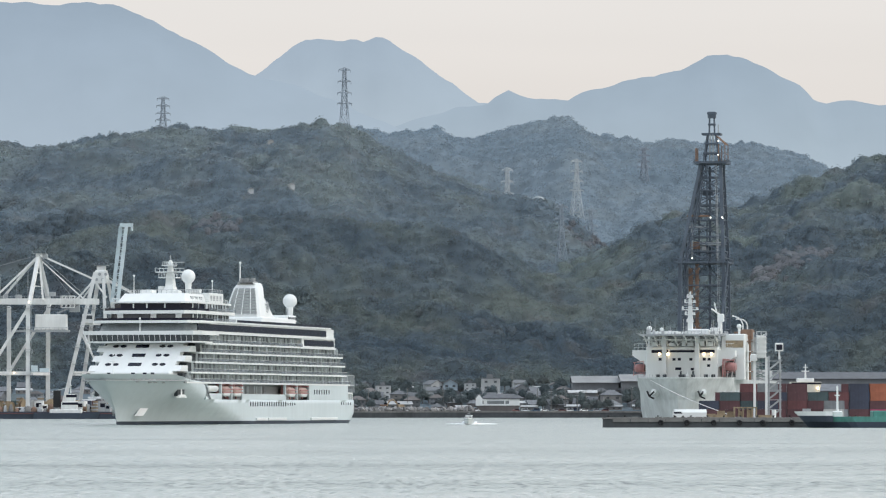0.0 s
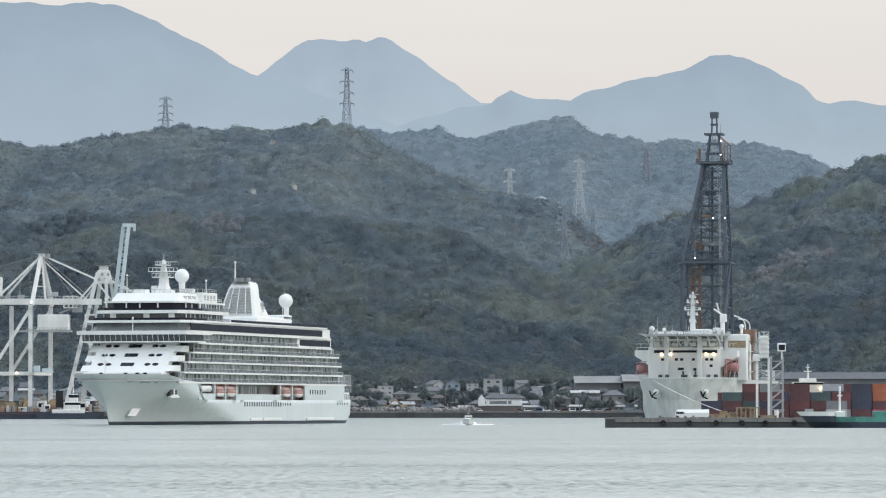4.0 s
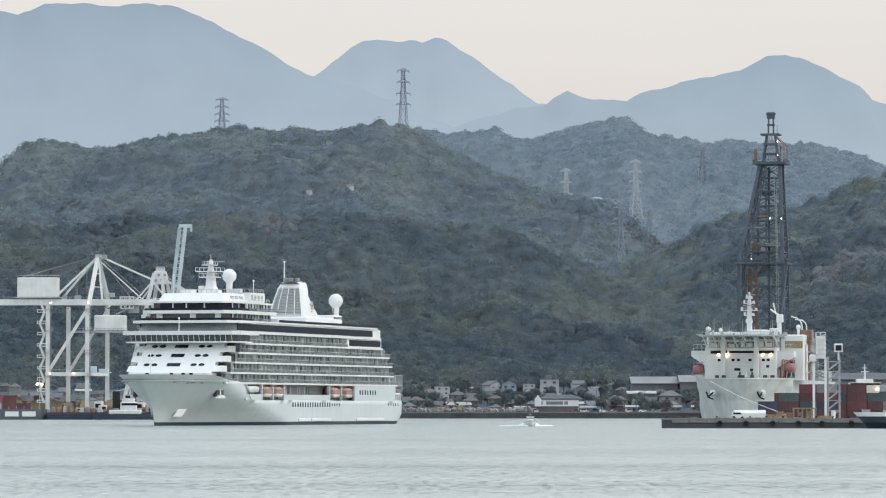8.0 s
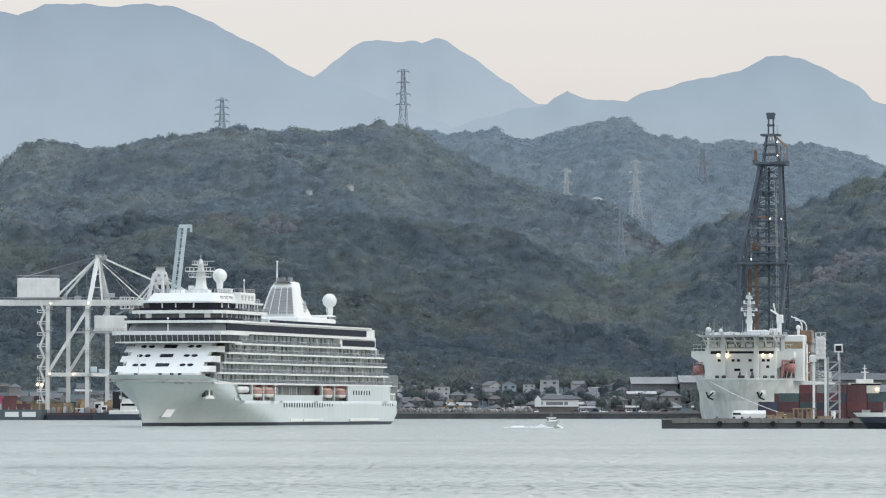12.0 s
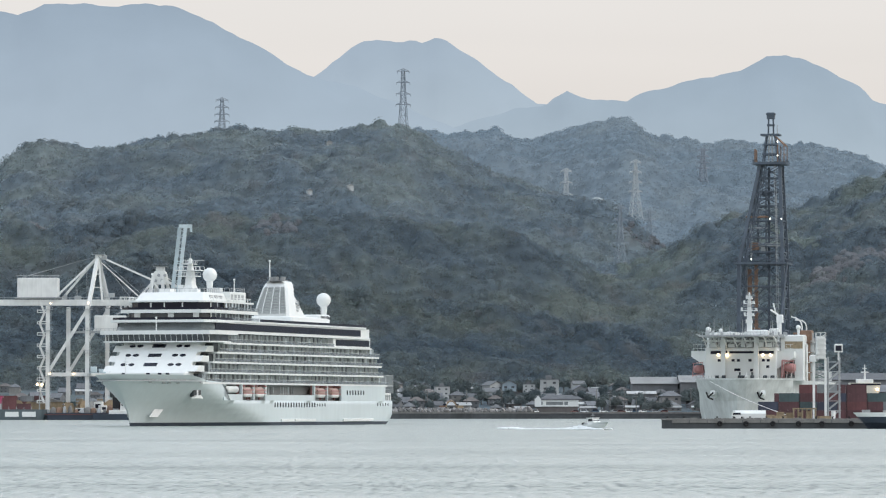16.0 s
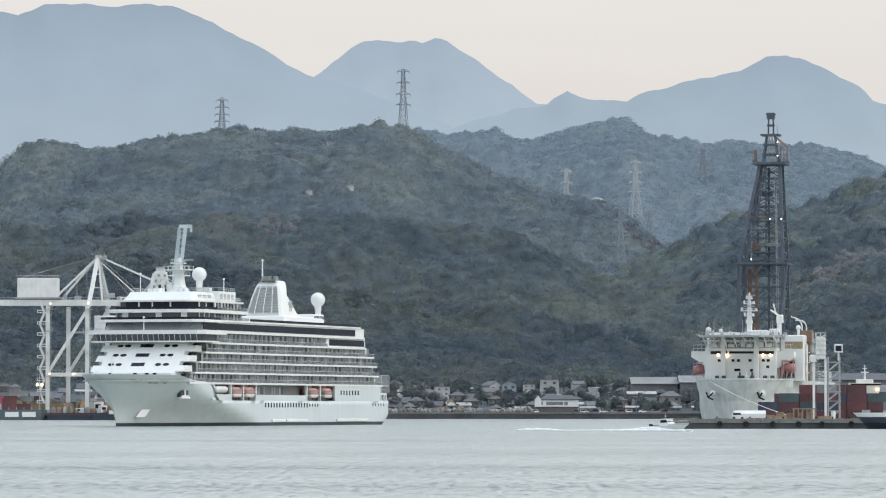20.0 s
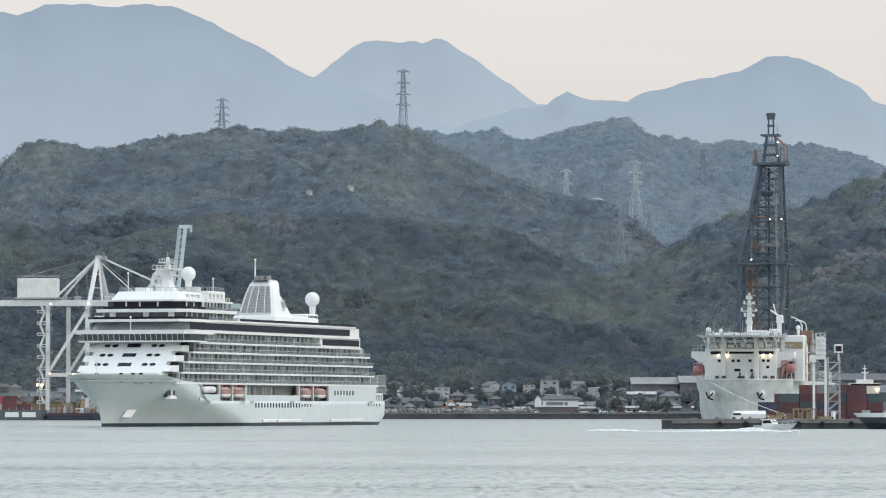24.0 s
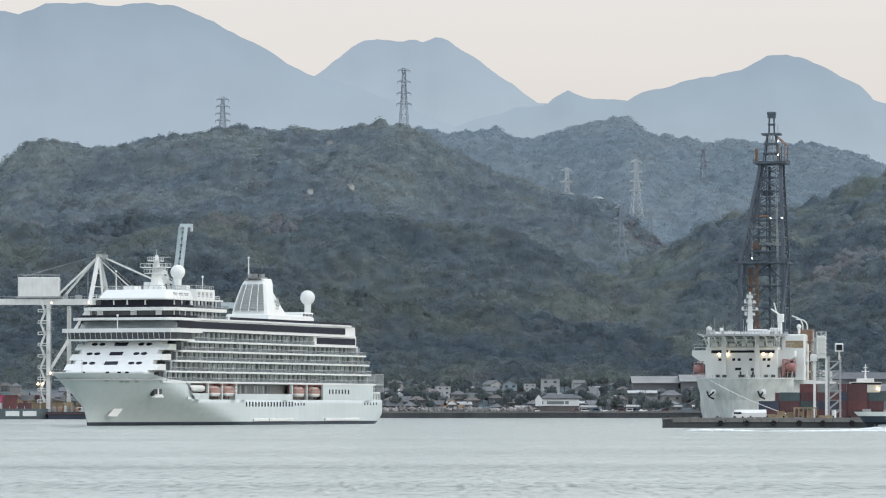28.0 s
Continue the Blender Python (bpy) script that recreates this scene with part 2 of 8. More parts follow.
    t.links.new(p.outputs["BSDF"], both.inputs[1])
    t.links.new(thin.outputs["BSDF"], both.inputs[2])
    if gaps:  # a spray of twigs is full of holes
        hole = t.nodes.new("ShaderNodeBsdfTransparent")
        open_ = t.nodes.new("ShaderNodeMixShader")
        open_.inputs["Fac"].default_value = gaps
        t.links.new(both.outputs["Shader"], open_.inputs[1])
        t.links.new(hole.outputs["BSDF"], open_.inputs[2])
        both = open_
    t.links.new(both.outputs["Shader"], t.nodes["Material Output"].inputs["Surface"])
    return m


def woods(name, *tones, **more):
    """A closed canopy and the airy sprays that stand on it, of one kind of leaf."""
    return foliage(name, *tones, **more), foliage(name + "_sprays", *tones, gaps=0.48, **more)


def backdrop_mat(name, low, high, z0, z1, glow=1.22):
    """Far mountains: evening haze painted as a glow, paler near their feet, with faint folds."""
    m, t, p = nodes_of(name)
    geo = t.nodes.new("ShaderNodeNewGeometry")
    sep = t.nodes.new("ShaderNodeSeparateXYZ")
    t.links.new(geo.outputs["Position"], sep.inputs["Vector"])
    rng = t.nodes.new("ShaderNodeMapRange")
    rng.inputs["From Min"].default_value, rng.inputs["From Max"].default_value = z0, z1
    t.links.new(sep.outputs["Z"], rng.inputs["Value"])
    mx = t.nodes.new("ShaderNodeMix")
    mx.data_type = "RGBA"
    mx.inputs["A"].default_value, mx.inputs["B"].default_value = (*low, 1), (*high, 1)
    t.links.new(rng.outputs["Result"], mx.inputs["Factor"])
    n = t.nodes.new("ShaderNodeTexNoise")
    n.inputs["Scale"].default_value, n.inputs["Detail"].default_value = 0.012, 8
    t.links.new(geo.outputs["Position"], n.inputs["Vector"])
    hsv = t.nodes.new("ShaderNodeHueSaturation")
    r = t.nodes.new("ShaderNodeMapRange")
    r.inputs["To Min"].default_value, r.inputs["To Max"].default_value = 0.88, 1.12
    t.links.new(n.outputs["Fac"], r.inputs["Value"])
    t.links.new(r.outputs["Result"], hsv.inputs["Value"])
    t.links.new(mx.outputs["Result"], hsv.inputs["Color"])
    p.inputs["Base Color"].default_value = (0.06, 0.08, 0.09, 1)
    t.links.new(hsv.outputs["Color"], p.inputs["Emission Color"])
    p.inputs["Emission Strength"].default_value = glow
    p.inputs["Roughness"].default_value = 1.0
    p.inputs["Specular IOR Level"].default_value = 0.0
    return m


def sea_mat():
    m, t, p = nodes_of("sea_water")
    co = t.nodes.new("ShaderNodeTexCoord")
    hs = []
    for sx, sy, scale, k, off in ((0.5, 1.0, 0.8, 0.5, 0), (0.6, 1.0, 0.2, 1.9, 50), (0.1, 1.0, 0.03, 3.0, 90)):
        mp = t.nodes.new("ShaderNodeMapping")
        mp.inputs["Scale"].default_value, mp.inputs["Location"].default_value = (sx, sy, 1), (off, off, 0)
        t.links.new(co.outputs["Object"], mp.inputs["Vector"])
        n = t.nodes.new("ShaderNodeTexNoise")
        n.inputs["Scale"].default_value, n.inputs["Detail"].default_value = scale, 4
        t.links.new(mp.outputs["Vector"], n.inputs["Vector"])
        mul = t.nodes.new("ShaderNodeMath")
        mul.operation = "MULTIPLY"
        mul.inputs[1].default_value = k
        t.links.new(n.outputs["Fac"], mul.inputs[0])
        hs.append(mul)
    s1 = t.nodes.new("ShaderNodeMath")
    t.links.new(hs[0].outputs[0], s1.inputs[0])
    t.links.new(hs[1].outputs[0], s1.inputs[1])
    s2 = t.nodes.new("ShaderNodeMath")
    t.links.new(s1.outputs[0], s2.inputs[0])
    t.links.new(hs[2].outputs[0], s2.inputs[1])
    bn = t.nodes.new("ShaderNodeBump")
    bn.inputs["Strength"].default_value, bn.inputs["Distance"].default_value = 1.0, 1.0
    t.links.new(s2.outputs[0], bn.inputs["Height"])
    t.links.new(bn.outputs["Normal"], p.inputs["Normal"])
    # turbid harbour water with painted wave reflections: ruffled patches at every size between long calmer lanes
    def field(sx, sy, detail, rough, off):
        mp = t.nodes.new("ShaderNodeMapping")
        mp.inputs["Scale"].default_value, mp.inputs["Location"].default_value = (sx, sy, 1), (off, off, 0)
        t.links.new(co.outputs["Object"], mp.inputs["Vector"])
        n = t.nodes.new("ShaderNodeTexNoise")
        n.inputs["Scale"].default_value, n.inputs["Detail"].default_value, n.inputs["Roughness"].default_value = 1.0, detail, rough
        t.links.new(mp.outputs["Vector"], n.inputs["Vector"])
        return n.outputs["Fac"]
    # the ruffles are stretched away from the camera to fit its low view
    ruffle, lane = field(1.7, 0.16, 8, 0.85, 7), field(0.0022, 0.016, 5, 0.6, 30)
    both = t.nodes.new("ShaderNodeMath")
    both.operation = "MULTIPLY_ADD"
    both.inputs[1].default_value = 0.78
    t.links.new(ruffle, both.inputs[0])
    half = t.nodes.new("ShaderNodeMath")
    half.operation = "MULTIPLY"
    half.inputs[1].default_value = 0.22
    t.links.new(lane, half.inputs[0])
    t.links.new(half.outputs[0], both.inputs[2])
    # dark dashes and bright backs put the waves' reflections into the base colour
    tone = t.nodes.new("ShaderNodeValToRGB")
    e = tone.color_ramp.elements
    e[0].position, e[0].color = 0.445, (0.05, 0.07, 0.06, 1)
    e[1].position, e[1].color = 0.555, (0.45, 0.50, 0.445, 1)
    e.new(0.48).color = (0.27, 0.315, 0.275, 1)
    t.links.new(both.outputs[0], tone.inputs["Fac"])
    t.links.new(tone.outputs["Color"], p.inputs["Base Color"])
    gl = t.nodes.new("ShaderNodeMapRange")
    gl.inputs["From Min"].default_value, gl.inputs["From Max"].default_value = 0.37, 0.62
    gl.inputs["To Min"].default_value, gl.inputs["To Max"].default_value = 0.42, 0.25
    t.links.new(both.outputs[0], gl.inputs["Value"])
    t.links.new(gl.outputs["Result"], p.inputs["Roughness"])
    p.inputs["IOR"].default_value = 1.6
    # steep wavelets mirror little, smooth backs mirror the low sky
    mirror = t.nodes.new("ShaderNodeMapRange")
    mirror.inputs["From Min"].default_value, mirror.inputs["From Max"].default_value = 0.45, 0.54
    mirror.inputs["To Min"].default_value, mirror.inputs["To Max"].default_value = 0.1, 0.95
    t.links.new(both.outputs[0], mirror.inputs["Value"])
    t.links.new(mirror.outputs["Result"], p.inputs["Coat Weight"])
    p.inputs["Coat Roughness"].default_value, p.inputs["Coat IOR"].default_value = 0.22, 1.5
    return m


M = {
    "shiphull": surface("white_hull_paint", (0.60, 0.668, 0.68), 0.4, vary=0.06, coarse=0.05, fine=0.5, bump=0.03, streak=1),
    "white": surface("white_ship_paint", (0.78, 0.80, 0.785), 0.4, vary=0.05, coarse=0.05, fine=0.5, bump=0.03, streak=1),
    "hullgrey": surface("weathered_white_hull", (0.62, 0.65, 0.645), 0.5, vary=0.15, coarse=0.16, fine=0.9, bump=0.08, streak=1),
    "darkglass": surface("tinted_window_glass", (0.012, 0.014, 0.028), 0.25, vary=0.2, coarse=0.3, bump=0.0),
    # base colour lightened to stand for the sky mirrored in the screens
    "greyglass": surface("painted_sheen_screen_glass", (0.23, 0.255, 0.26), 0.2, vary=0.2, coarse=0.2, bump=0.0),
    "balcony": clear_glass("balcony_glass", (0.30, 0.33, 0.345), 0.35),
    # dark cabin fronts; also painted shade in galleries and recesses
    "cabin": surface("cabin_front_and_recess_shade", (0.062, 0.076, 0.086), 0.35, vary=0.3, coarse=0.3, fine=0.8, bump=0.0),
    "door": surface("curtained_cabin_glass", (0.40, 0.44, 0.45), 0.3, vary=0.2, coarse=0.2, bump=0.0, piece=0.8),
    "divider": surface("pale_balcony_divider", (0.55, 0.58, 0.57), 0.5, vary=0.1),
    "louvre": surface("grey_louvre_slats", (0.30, 0.31, 0.31), 0.5, vary=0.1),
    "boot": surface("dark_waterline_paint", (0.03, 0.045, 0.07), 0.5, vary=0.2),
    "steel": surface("galvanised_steel", (0.50, 0.52, 0.53), 0.5, 0.3, vary=0.2),
    # bridge glass has some mirrored light painted into its grey
    "bridgeglass": surface("grey_bridge_glass", (0.085, 0.095, 0.105), 0.2, vary=0.2, coarse=0.3, bump=0.0),
    "cranewhite": surface("pale_crane_paint", (0.78, 0.785, 0.765), 0.5, vary=0.1, coarse=0.25, fine=1.2, streak=1),
    "cranegrey": surface("grey_crane_steel", (0.40, 0.42, 0.43), 0.5, vary=0.15, coarse=0.1),
    "craneblue": surface("pale_blue_crane_paint", (0.58, 0.67, 0.70), 0.5, vary=0.12),
    # dark blue lifted in tone, with haze painted into it
    "derrick": surface("hazed_blue_derrick_paint", (0.090, 0.116, 0.150), 0.6, vary=0.25),
    "rust": surface("orange_primed_steel", (0.26, 0.16, 0.11), 0.7, vary=0.3, coarse=0.3),
    "orange": surface("orange_lifeboat_plastic", (0.44, 0.31, 0.265), 0.45, vary=0.12),
    "red": surface("red_painted_steel", (0.46, 0.22, 0.21), 0.5, vary=0.15),
    "black": surface("black_rubber", (0.015, 0.015, 0.017), 0.8, vary=0.2),
    "concrete": surface("quay_concrete", (0.24, 0.235, 0.225), 0.9, vary=0.25, coarse=0.05, fine=0.6, streak=1),
    "darkwall": surface("dark_quay_wall", (0.075, 0.082, 0.088), 0.7, vary=0.3, coarse=0.1, fine=0.5, streak=1),
    "asphalt": surface("asphalt", (0.055, 0.055, 0.057), 0.9, vary=0.2, coarse=0.05),
    "timber": surface("pale_timber", (0.36, 0.28, 0.18), 0.8, vary=0.2, coarse=0.5),
    "foam": surface("white_foam", (0.85, 0.87, 0.87), 0.9, vary=0.05, coarse=0.8, bump=0.5),
    "lamp": lamp_glow("warm_lamp", (1.0, 0.72, 0.42), 6.0),
    "lampwhite": lamp_glow("white_lamp", (1.0, 0.95, 0.85), 6.0),
    "sea": sea_mat(),
    # haze is painted into the leaf colours, paler and bluer with distance
    "forest": woods("foot_forest_hazed_leaves", (0.100, 0.135, 0.163), (0.122, 0.156, 0.177), (0.157, 0.187, 0.180), (0.162, 0.172, 0.178)),
    "forest_slope": woods("slope_forest_hazed_leaves", (0.134, 0.173, 0.202), (0.158, 0.197, 0.215), (0.192, 0.225, 0.213), (0.194, 0.204, 0.206), lumpy=0.8),
    "forest_east": woods("eastern_forest_hazed_leaves", (0.156, 0.200, 0.233), (0.188, 0.230, 0.245), (0.216, 0.256, 0.242), (0.216, 0.234, 0.232), patch=0.02, lumpy=0.8),
    "forest_up": woods("upper_forest_hazed_leaves", (0.178, 0.226, 0.262), (0.204, 0.250, 0.277), (0.234, 0.278, 0.284), (0.232, 0.256, 0.270), patch=0.013),
    "forest_mid": woods("distant_forest_hazed_leaves", (0.184, 0.238, 0.284), (0.198, 0.251, 0.297), (0.213, 0.262, 0.298), (0.207, 0.255, 0.293), patch=0.008, glow=0.44, lumpy=0.6),
    "town": foliage("hazed_garden_leaves", (0.104, 0.134, 0.145), (0.126, 0.156, 0.160), (0.150, 0.174, 0.168), (0.146, 0.156, 0.158)),
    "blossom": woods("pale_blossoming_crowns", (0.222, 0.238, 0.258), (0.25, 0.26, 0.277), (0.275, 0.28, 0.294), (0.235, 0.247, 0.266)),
    "soil": surface("undergrowth_and_soil", (0.095, 0.112, 0.11), 0.95, vary=0.3, coarse=0.02, fine=0.3, bump=0.5),
}
M["darkglass"].node_tree.nodes["Principled BSDF"].inputs["Specular IOR Level"].default_value = 0.25

# ---- the crests of the hills and mountains: metres east, metres up ----
CREST_MAIN_ROWS = [
    (-518, 173.8), (-408.6, 172), (-343, 177.6), (-329.9, 187.3), (-321.1, 197.9), (-303.6, 206.6), (-286.1, 204.9), (-268.6, 201.8),
    (-255.5, 203.6), (-238, 207.9), (-220.5, 211.4), (-198.6, 213.6), (-172.4, 217.1), (-150.5, 218), (-128.6, 216.3), (-106.8, 217.6),
    (-89.2, 217.1), (-71.8, 220.2), (-54.2, 222.4), (-36.8, 222.8), (-25.8, 220.2), (-17.1, 214.1), (-1.8, 206.2), (20.1, 195.3),
    (42, 183.4), (68.2, 174.7), (94.5, 164.2), (116.4, 159.8), (133.9, 150.2), (151.4, 132.3), (173.2, 112.6), (203.9, 90.7),
    (269.5, 73.2), (444.5, 55.7),
]
CREST_LOW_ROWS = [
    (-408.5, 105.6), (-270.5, 110.8), (-236, 101.5), (-184.2, 103.9), (-132.5, 109.8), (-80.7, 113.2), (-46.2, 113.2), (-8.3, 106.3),
    (15.9, 102.9), (40, 96), (60.7, 87.7), (81.4, 78), (109, 70.4), (129.7, 66), (160.8, 71.1), (195.3, 78),
    (229.8, 88.4), (270.5, 84.9), (316, 88.4), (419.5, 78),
]
CREST_EAST_ROWS = [
    (43.5, 47.9), (103.5, 89.1), (126, 95.9), (148.5, 106), (159.8, 113.5), (186, 124), (204.8, 130.4), (231, 131.5),
    (253.5, 139.8), (264.8, 148.8), (279.8, 153.6), (294, 155.5), (306, 162.3), (321, 166), (333, 170.9), (381, 175.4),
    (493.5, 160.4),
]
CREST_MID_ROWS = [
    (-621.6, 213), (-149.1, 239.3), (-75.6, 252.4), (-44.1, 256.1), (-23.1, 261.3), (-7.3, 257.1), (8.4, 257.6), (24.1, 258.7),
    (42.5, 260.8), (50.4, 263.4), (58.3, 256.1), (81.9, 250.8), (97.7, 255), (118.7, 261.8), (139.7, 267.1), (158, 272.3),
    (171.2, 271.8), (181.7, 264.5), (192.2, 256.1), (210.5, 252.4), (223.7, 254.5), (249.9, 248.7), (270.9, 251.3), (297.1, 248.7),
    (323.4, 247.2), (333.9, 248.7), (360.1, 244.5), (375.9, 240.8), (396.9, 232.5), (411.6, 225.1), (428.4, 218.3), (466.2, 210.4),
    (638.4, 207.8),
]
FAR_A_ROWS = [
    (-813.1, 383.3), (-519.4, 412.7), (-460.6, 419.8), (-443, 415.6), (-416.5, 426.2), (-396, 428), (-372.5, 426.8), (-340.2, 424.5),
    (-319.6, 426.2), (-304.9, 428), (-284.4, 425), (-255, 415.6), (-225.6, 399.3), (-196.2, 385.6), (-166.8, 367.6), (-143.3, 353.2),
    (-131.6, 349.8), (-96.3, 342.2), (-49.4, 324.6), (9.4, 298.1), (68.2, 277.6), (185.7, 236.5), (596.9, 183.6),
]
FAR_B_ROWS = [
    (-729.6, 327.9), (-236.6, 340.3), (-175, 352.6), (-141.1, 367.4), (-113.4, 389.6), (-88.7, 406.8), (-73.3, 409.9), (-51.8, 404.3),
    (-36.4, 408.7), (-27.1, 408), (-21, 404.3), (-8.6, 409.9), (0.6, 409.9), (22.2, 395.4), (53, 374.4), (83.8, 352.3),
    (102.3, 339), (114.6, 337.8), (170.1, 334.1), (318, 327.9), (483.1, 315.6), (749.4, 303.3),
]
FAR_C_ROWS = [
    (-109.5, 257.3), (9.5, 301.9), (69, 319.8), (110.7, 326.9), (119.6, 333.4), (131.5, 340.6), (146.4, 334.6), (164.2, 329.3),
    (194, 331.6), (223.7, 341.8), (277.3, 355.4), (313, 360.8), (324.9, 369.1), (342.7, 376.9), (360.6, 378.1), (378.4, 375.1),
    (420.1, 355.4), (437.9, 346.5), (452.8, 330.5), (466.5, 326.9), (481.9, 330.5), (528.4, 325.1), (604.5, 322.7), (842.5, 346.5),
]

# ---- water and land ----
sea_b = buf()
add(sea_b, [(-6000, -3000, 0), (6000, -3000, 0), (6000, 5200, 0), (-6000, 5200, 0)], [(0, 1, 2, 3)])
water = solo("water", sea_b, M["sea"], "pale grey-green rippled harbour water under an overcast sky", "water", kind="structure")


def profile(rows):
    xs, zs = [r[0] for r in rows], [r[1] for r in rows]
    return lambda x: np.interp(x, xs, zs)


# crest lines: metres east, metres up
CREST_MAIN = profile([(x, z + 0.6) for x, z in CREST_MAIN_ROWS])
CREST_LOW = profile(CREST_LOW_ROWS)
CREST_EAST = profile(CREST_EAST_ROWS)
CREST_MID = profile([(x, z + 2.4) for x, z in CREST_MID_ROWS])


def lobes(x, y, size, seed):
    """Smooth rolling relief of about one unit, from a few crossing waves."""
    rng = np.random.RandomState(seed)
    out = 0
    for k in range(7):
        a, s, ph = rng.uniform(0, math.pi), size * rng.uniform(0.6, 1.6), rng.uniform(0, 6.3)
        out = out + np.sin((x * math.cos(a) + y * math.sin(a)) * 2 * math.pi / s + ph)
    return out / 7


def land(x, y):
    x, y = np.asarray(x, float), np.asarray(y, float)

    def rise(crest, y0, y1, power, back):
        s = np.clip((y - y0) / (y1 - y0), 0, 1) ** power
        b = np.clip((y - y1) / back, 0, 1)
        return crest(x) * s * (1 - 0.75 * b)
    gullies = lobes(x, y * 0.6, 260, 3) * 26 + lobes(x, y, 90, 5) * 10 + lobes(x, y, 40, 9) * 6
    base = 3.0 + np.clip((y - 2275) / 240, 0, 1) ** 1.1 * 15
    main = rise(CREST_MAIN, 2480, 3500, 0.85, 900)
    low = rise(CREST_LOW, 2470, 2760, 0.7, 500)
    east = rise(CREST_EAST, 2470, 3000, 0.8, 700)
    mid = rise(CREST_MID, 3300, 4200, 0.8, 900)
    fade = np.clip((y - 2500) / 150, 0, 1) * np.clip((np.abs(y - 3500)) / 160, 0.15, 1) * np.clip((np.abs(y - 4200)) / 240, 0.1, 1)
    hills = np.maximum(np.maximum(main, low), np.maximum(east, mid))
    return np.maximum(base, hills + gullies * fade)


def grid_sheet(name, xs, ys, zf, material, label, category):
    gx, gy = np.meshgrid(xs, ys)
    gz = zf(gx, gy)
    vs = np.stack([gx, gy, gz], -1).reshape(-1, 3)
    nx, ny = len(xs), len(ys)
    i = np.arange(nx * ny).reshape(ny, nx)
    fs = np.stack([i[:-1, :-1], i[:-1, 1:], i[1:, 1:], i[1:, :-1]], -1).reshape(-1, 4)
    me = bpy.data.meshes.new(name)
    me.from_pydata(vs.tolist(), [], fs.tolist())
    me.polygons.foreach_set("use_smooth", [True] * len(me.polygons))
    me.materials.append(material)
    return tagged(new(name, me), label, category, kind="structure")


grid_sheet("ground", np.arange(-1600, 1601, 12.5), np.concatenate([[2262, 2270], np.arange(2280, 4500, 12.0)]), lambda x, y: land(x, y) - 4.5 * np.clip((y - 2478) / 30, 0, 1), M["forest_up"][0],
           "wooded hills rising from the far shore, in the haze-tinted leaf colour", "hillside")

# ---- the far mountains, their pale blue evening haze painted as a glow ----
def mountain(name, rows, y, depth, material):
    crest = profile(rows)
    xs = np.arange(-1500, 1501, 7.0)

    def zf(x, yy):
        s = np.clip((yy - (y - depth)) / depth, 0, 1)
        wob = lobes(x, yy, 30, 11) * 2.2 + lobes(x, yy, 12, 12) * 0.8
        fold = lobes(x + s * 130, yy * 0.5, 300, 7) * 9 * np.sin(s * math.pi)
        return crest(x) * s ** 0.7 + wob * s + fold
    return grid_sheet(name, xs, np.linspace(y - depth, y, 14), zf, material, "pale blue far mountain range in evening haze", "mountain")


mountain("backdrop_1", FAR_A_ROWS, 4700, 300, backdrop_mat("mountain_haze_near", (0.288, 0.338, 0.395), (0.215, 0.262, 0.325), 250, 440))
mountain("backdrop_2", FAR_B_ROWS, 4930, 220, backdrop_mat("mountain_haze_far", (0.315, 0.365, 0.415), (0.245, 0.293, 0.355), 280, 420))
mountain("backdrop_3", FAR_C_ROWS, 4760, 300, backdrop_mat("mountain_haze_east", (0.288, 0.338, 0.385), (0.212, 0.260, 0.322), 250, 400))

# ---- forest: a canopy of domed crowns, bristling with leaf sprays ----
_bm = bmesh.new()
bmesh.ops.create_icosphere(_bm, subdivisions=1, radius=1.0)
ICO_V = np.array([v.co[:] for v in _bm.verts])
ICO_F = np.array([[v.index for v in f.verts] for f in _bm.faces])
_bm.free()


def crown_variant(rng, leaves, tall, size=0.34):
    """A dome of small leaf sprays, each a three-cornered blade facing roughly outwards."""
    vs, fs = [], []
    for k in range(leaves):
        a, h = rng.uniform(0, 2 * math.pi), rng.uniform(-0.15, 1.0)
        n = np.array([math.cos(a) * math.sqrt(max(0.0, 1 - h * h)), math.sin(a) * math.sqrt(max(0.0, 1 - h * h)), h])
        c = n * rng.uniform(0.55, 1.08) * (1 + 0.18 * math.sin(3 * a + k % 2))
        n = n + rng.normal(0, 0.3, 3)
        n /= np.linalg.norm(n)
        u = np.cross(n, rng.normal(0, 1, 3))
        u /= np.linalg.norm(u)
        w = np.cross(n, u)
        s, q = size * rng.uniform(0.7, 1.4), rng.uniform(0, 6.28)
        for m in range(3):
            e = c + s * (u * math.cos(q + m * 2.1) + w * math.sin(q + m * 2.1))
            vs.append(e * np.array([1, 1, tall]))
        fs.append((3 * k, 3 * k + 1, 3 * k + 2))
    return np.array(vs), np.array(fs)


def raw_mesh(name, v, f, materials, first):
    """Triangles; those from the given one on take the second material."""
    me = bpy.data.meshes.new(name)
    me.vertices.add(len(v))
    me.vertices.foreach_set("co", v.ravel())
    me.loops.add(len(f) * 3)
    me.loops.foreach_set("vertex_index", f.ravel().astype(np.int32))
    me.polygons.add(len(f))
    me.polygons.foreach_set("loop_start", np.arange(0, len(f) * 3, 3, dtype=np.int32))
    me.polygons.foreach_set("use_smooth", np.ones(len(f), dtype=bool))
    for mat in materials:
        me.materials.append(mat)
    me.polygons.foreach_set("material_index", (np.arange(len(f)) >= first).astype(np.int32))
    me.update(calc_edges=True)
    return me


def dome(d2, r, h):
    return h * np.sqrt(np.clip(1 - d2 / (r * r), 0, 1))


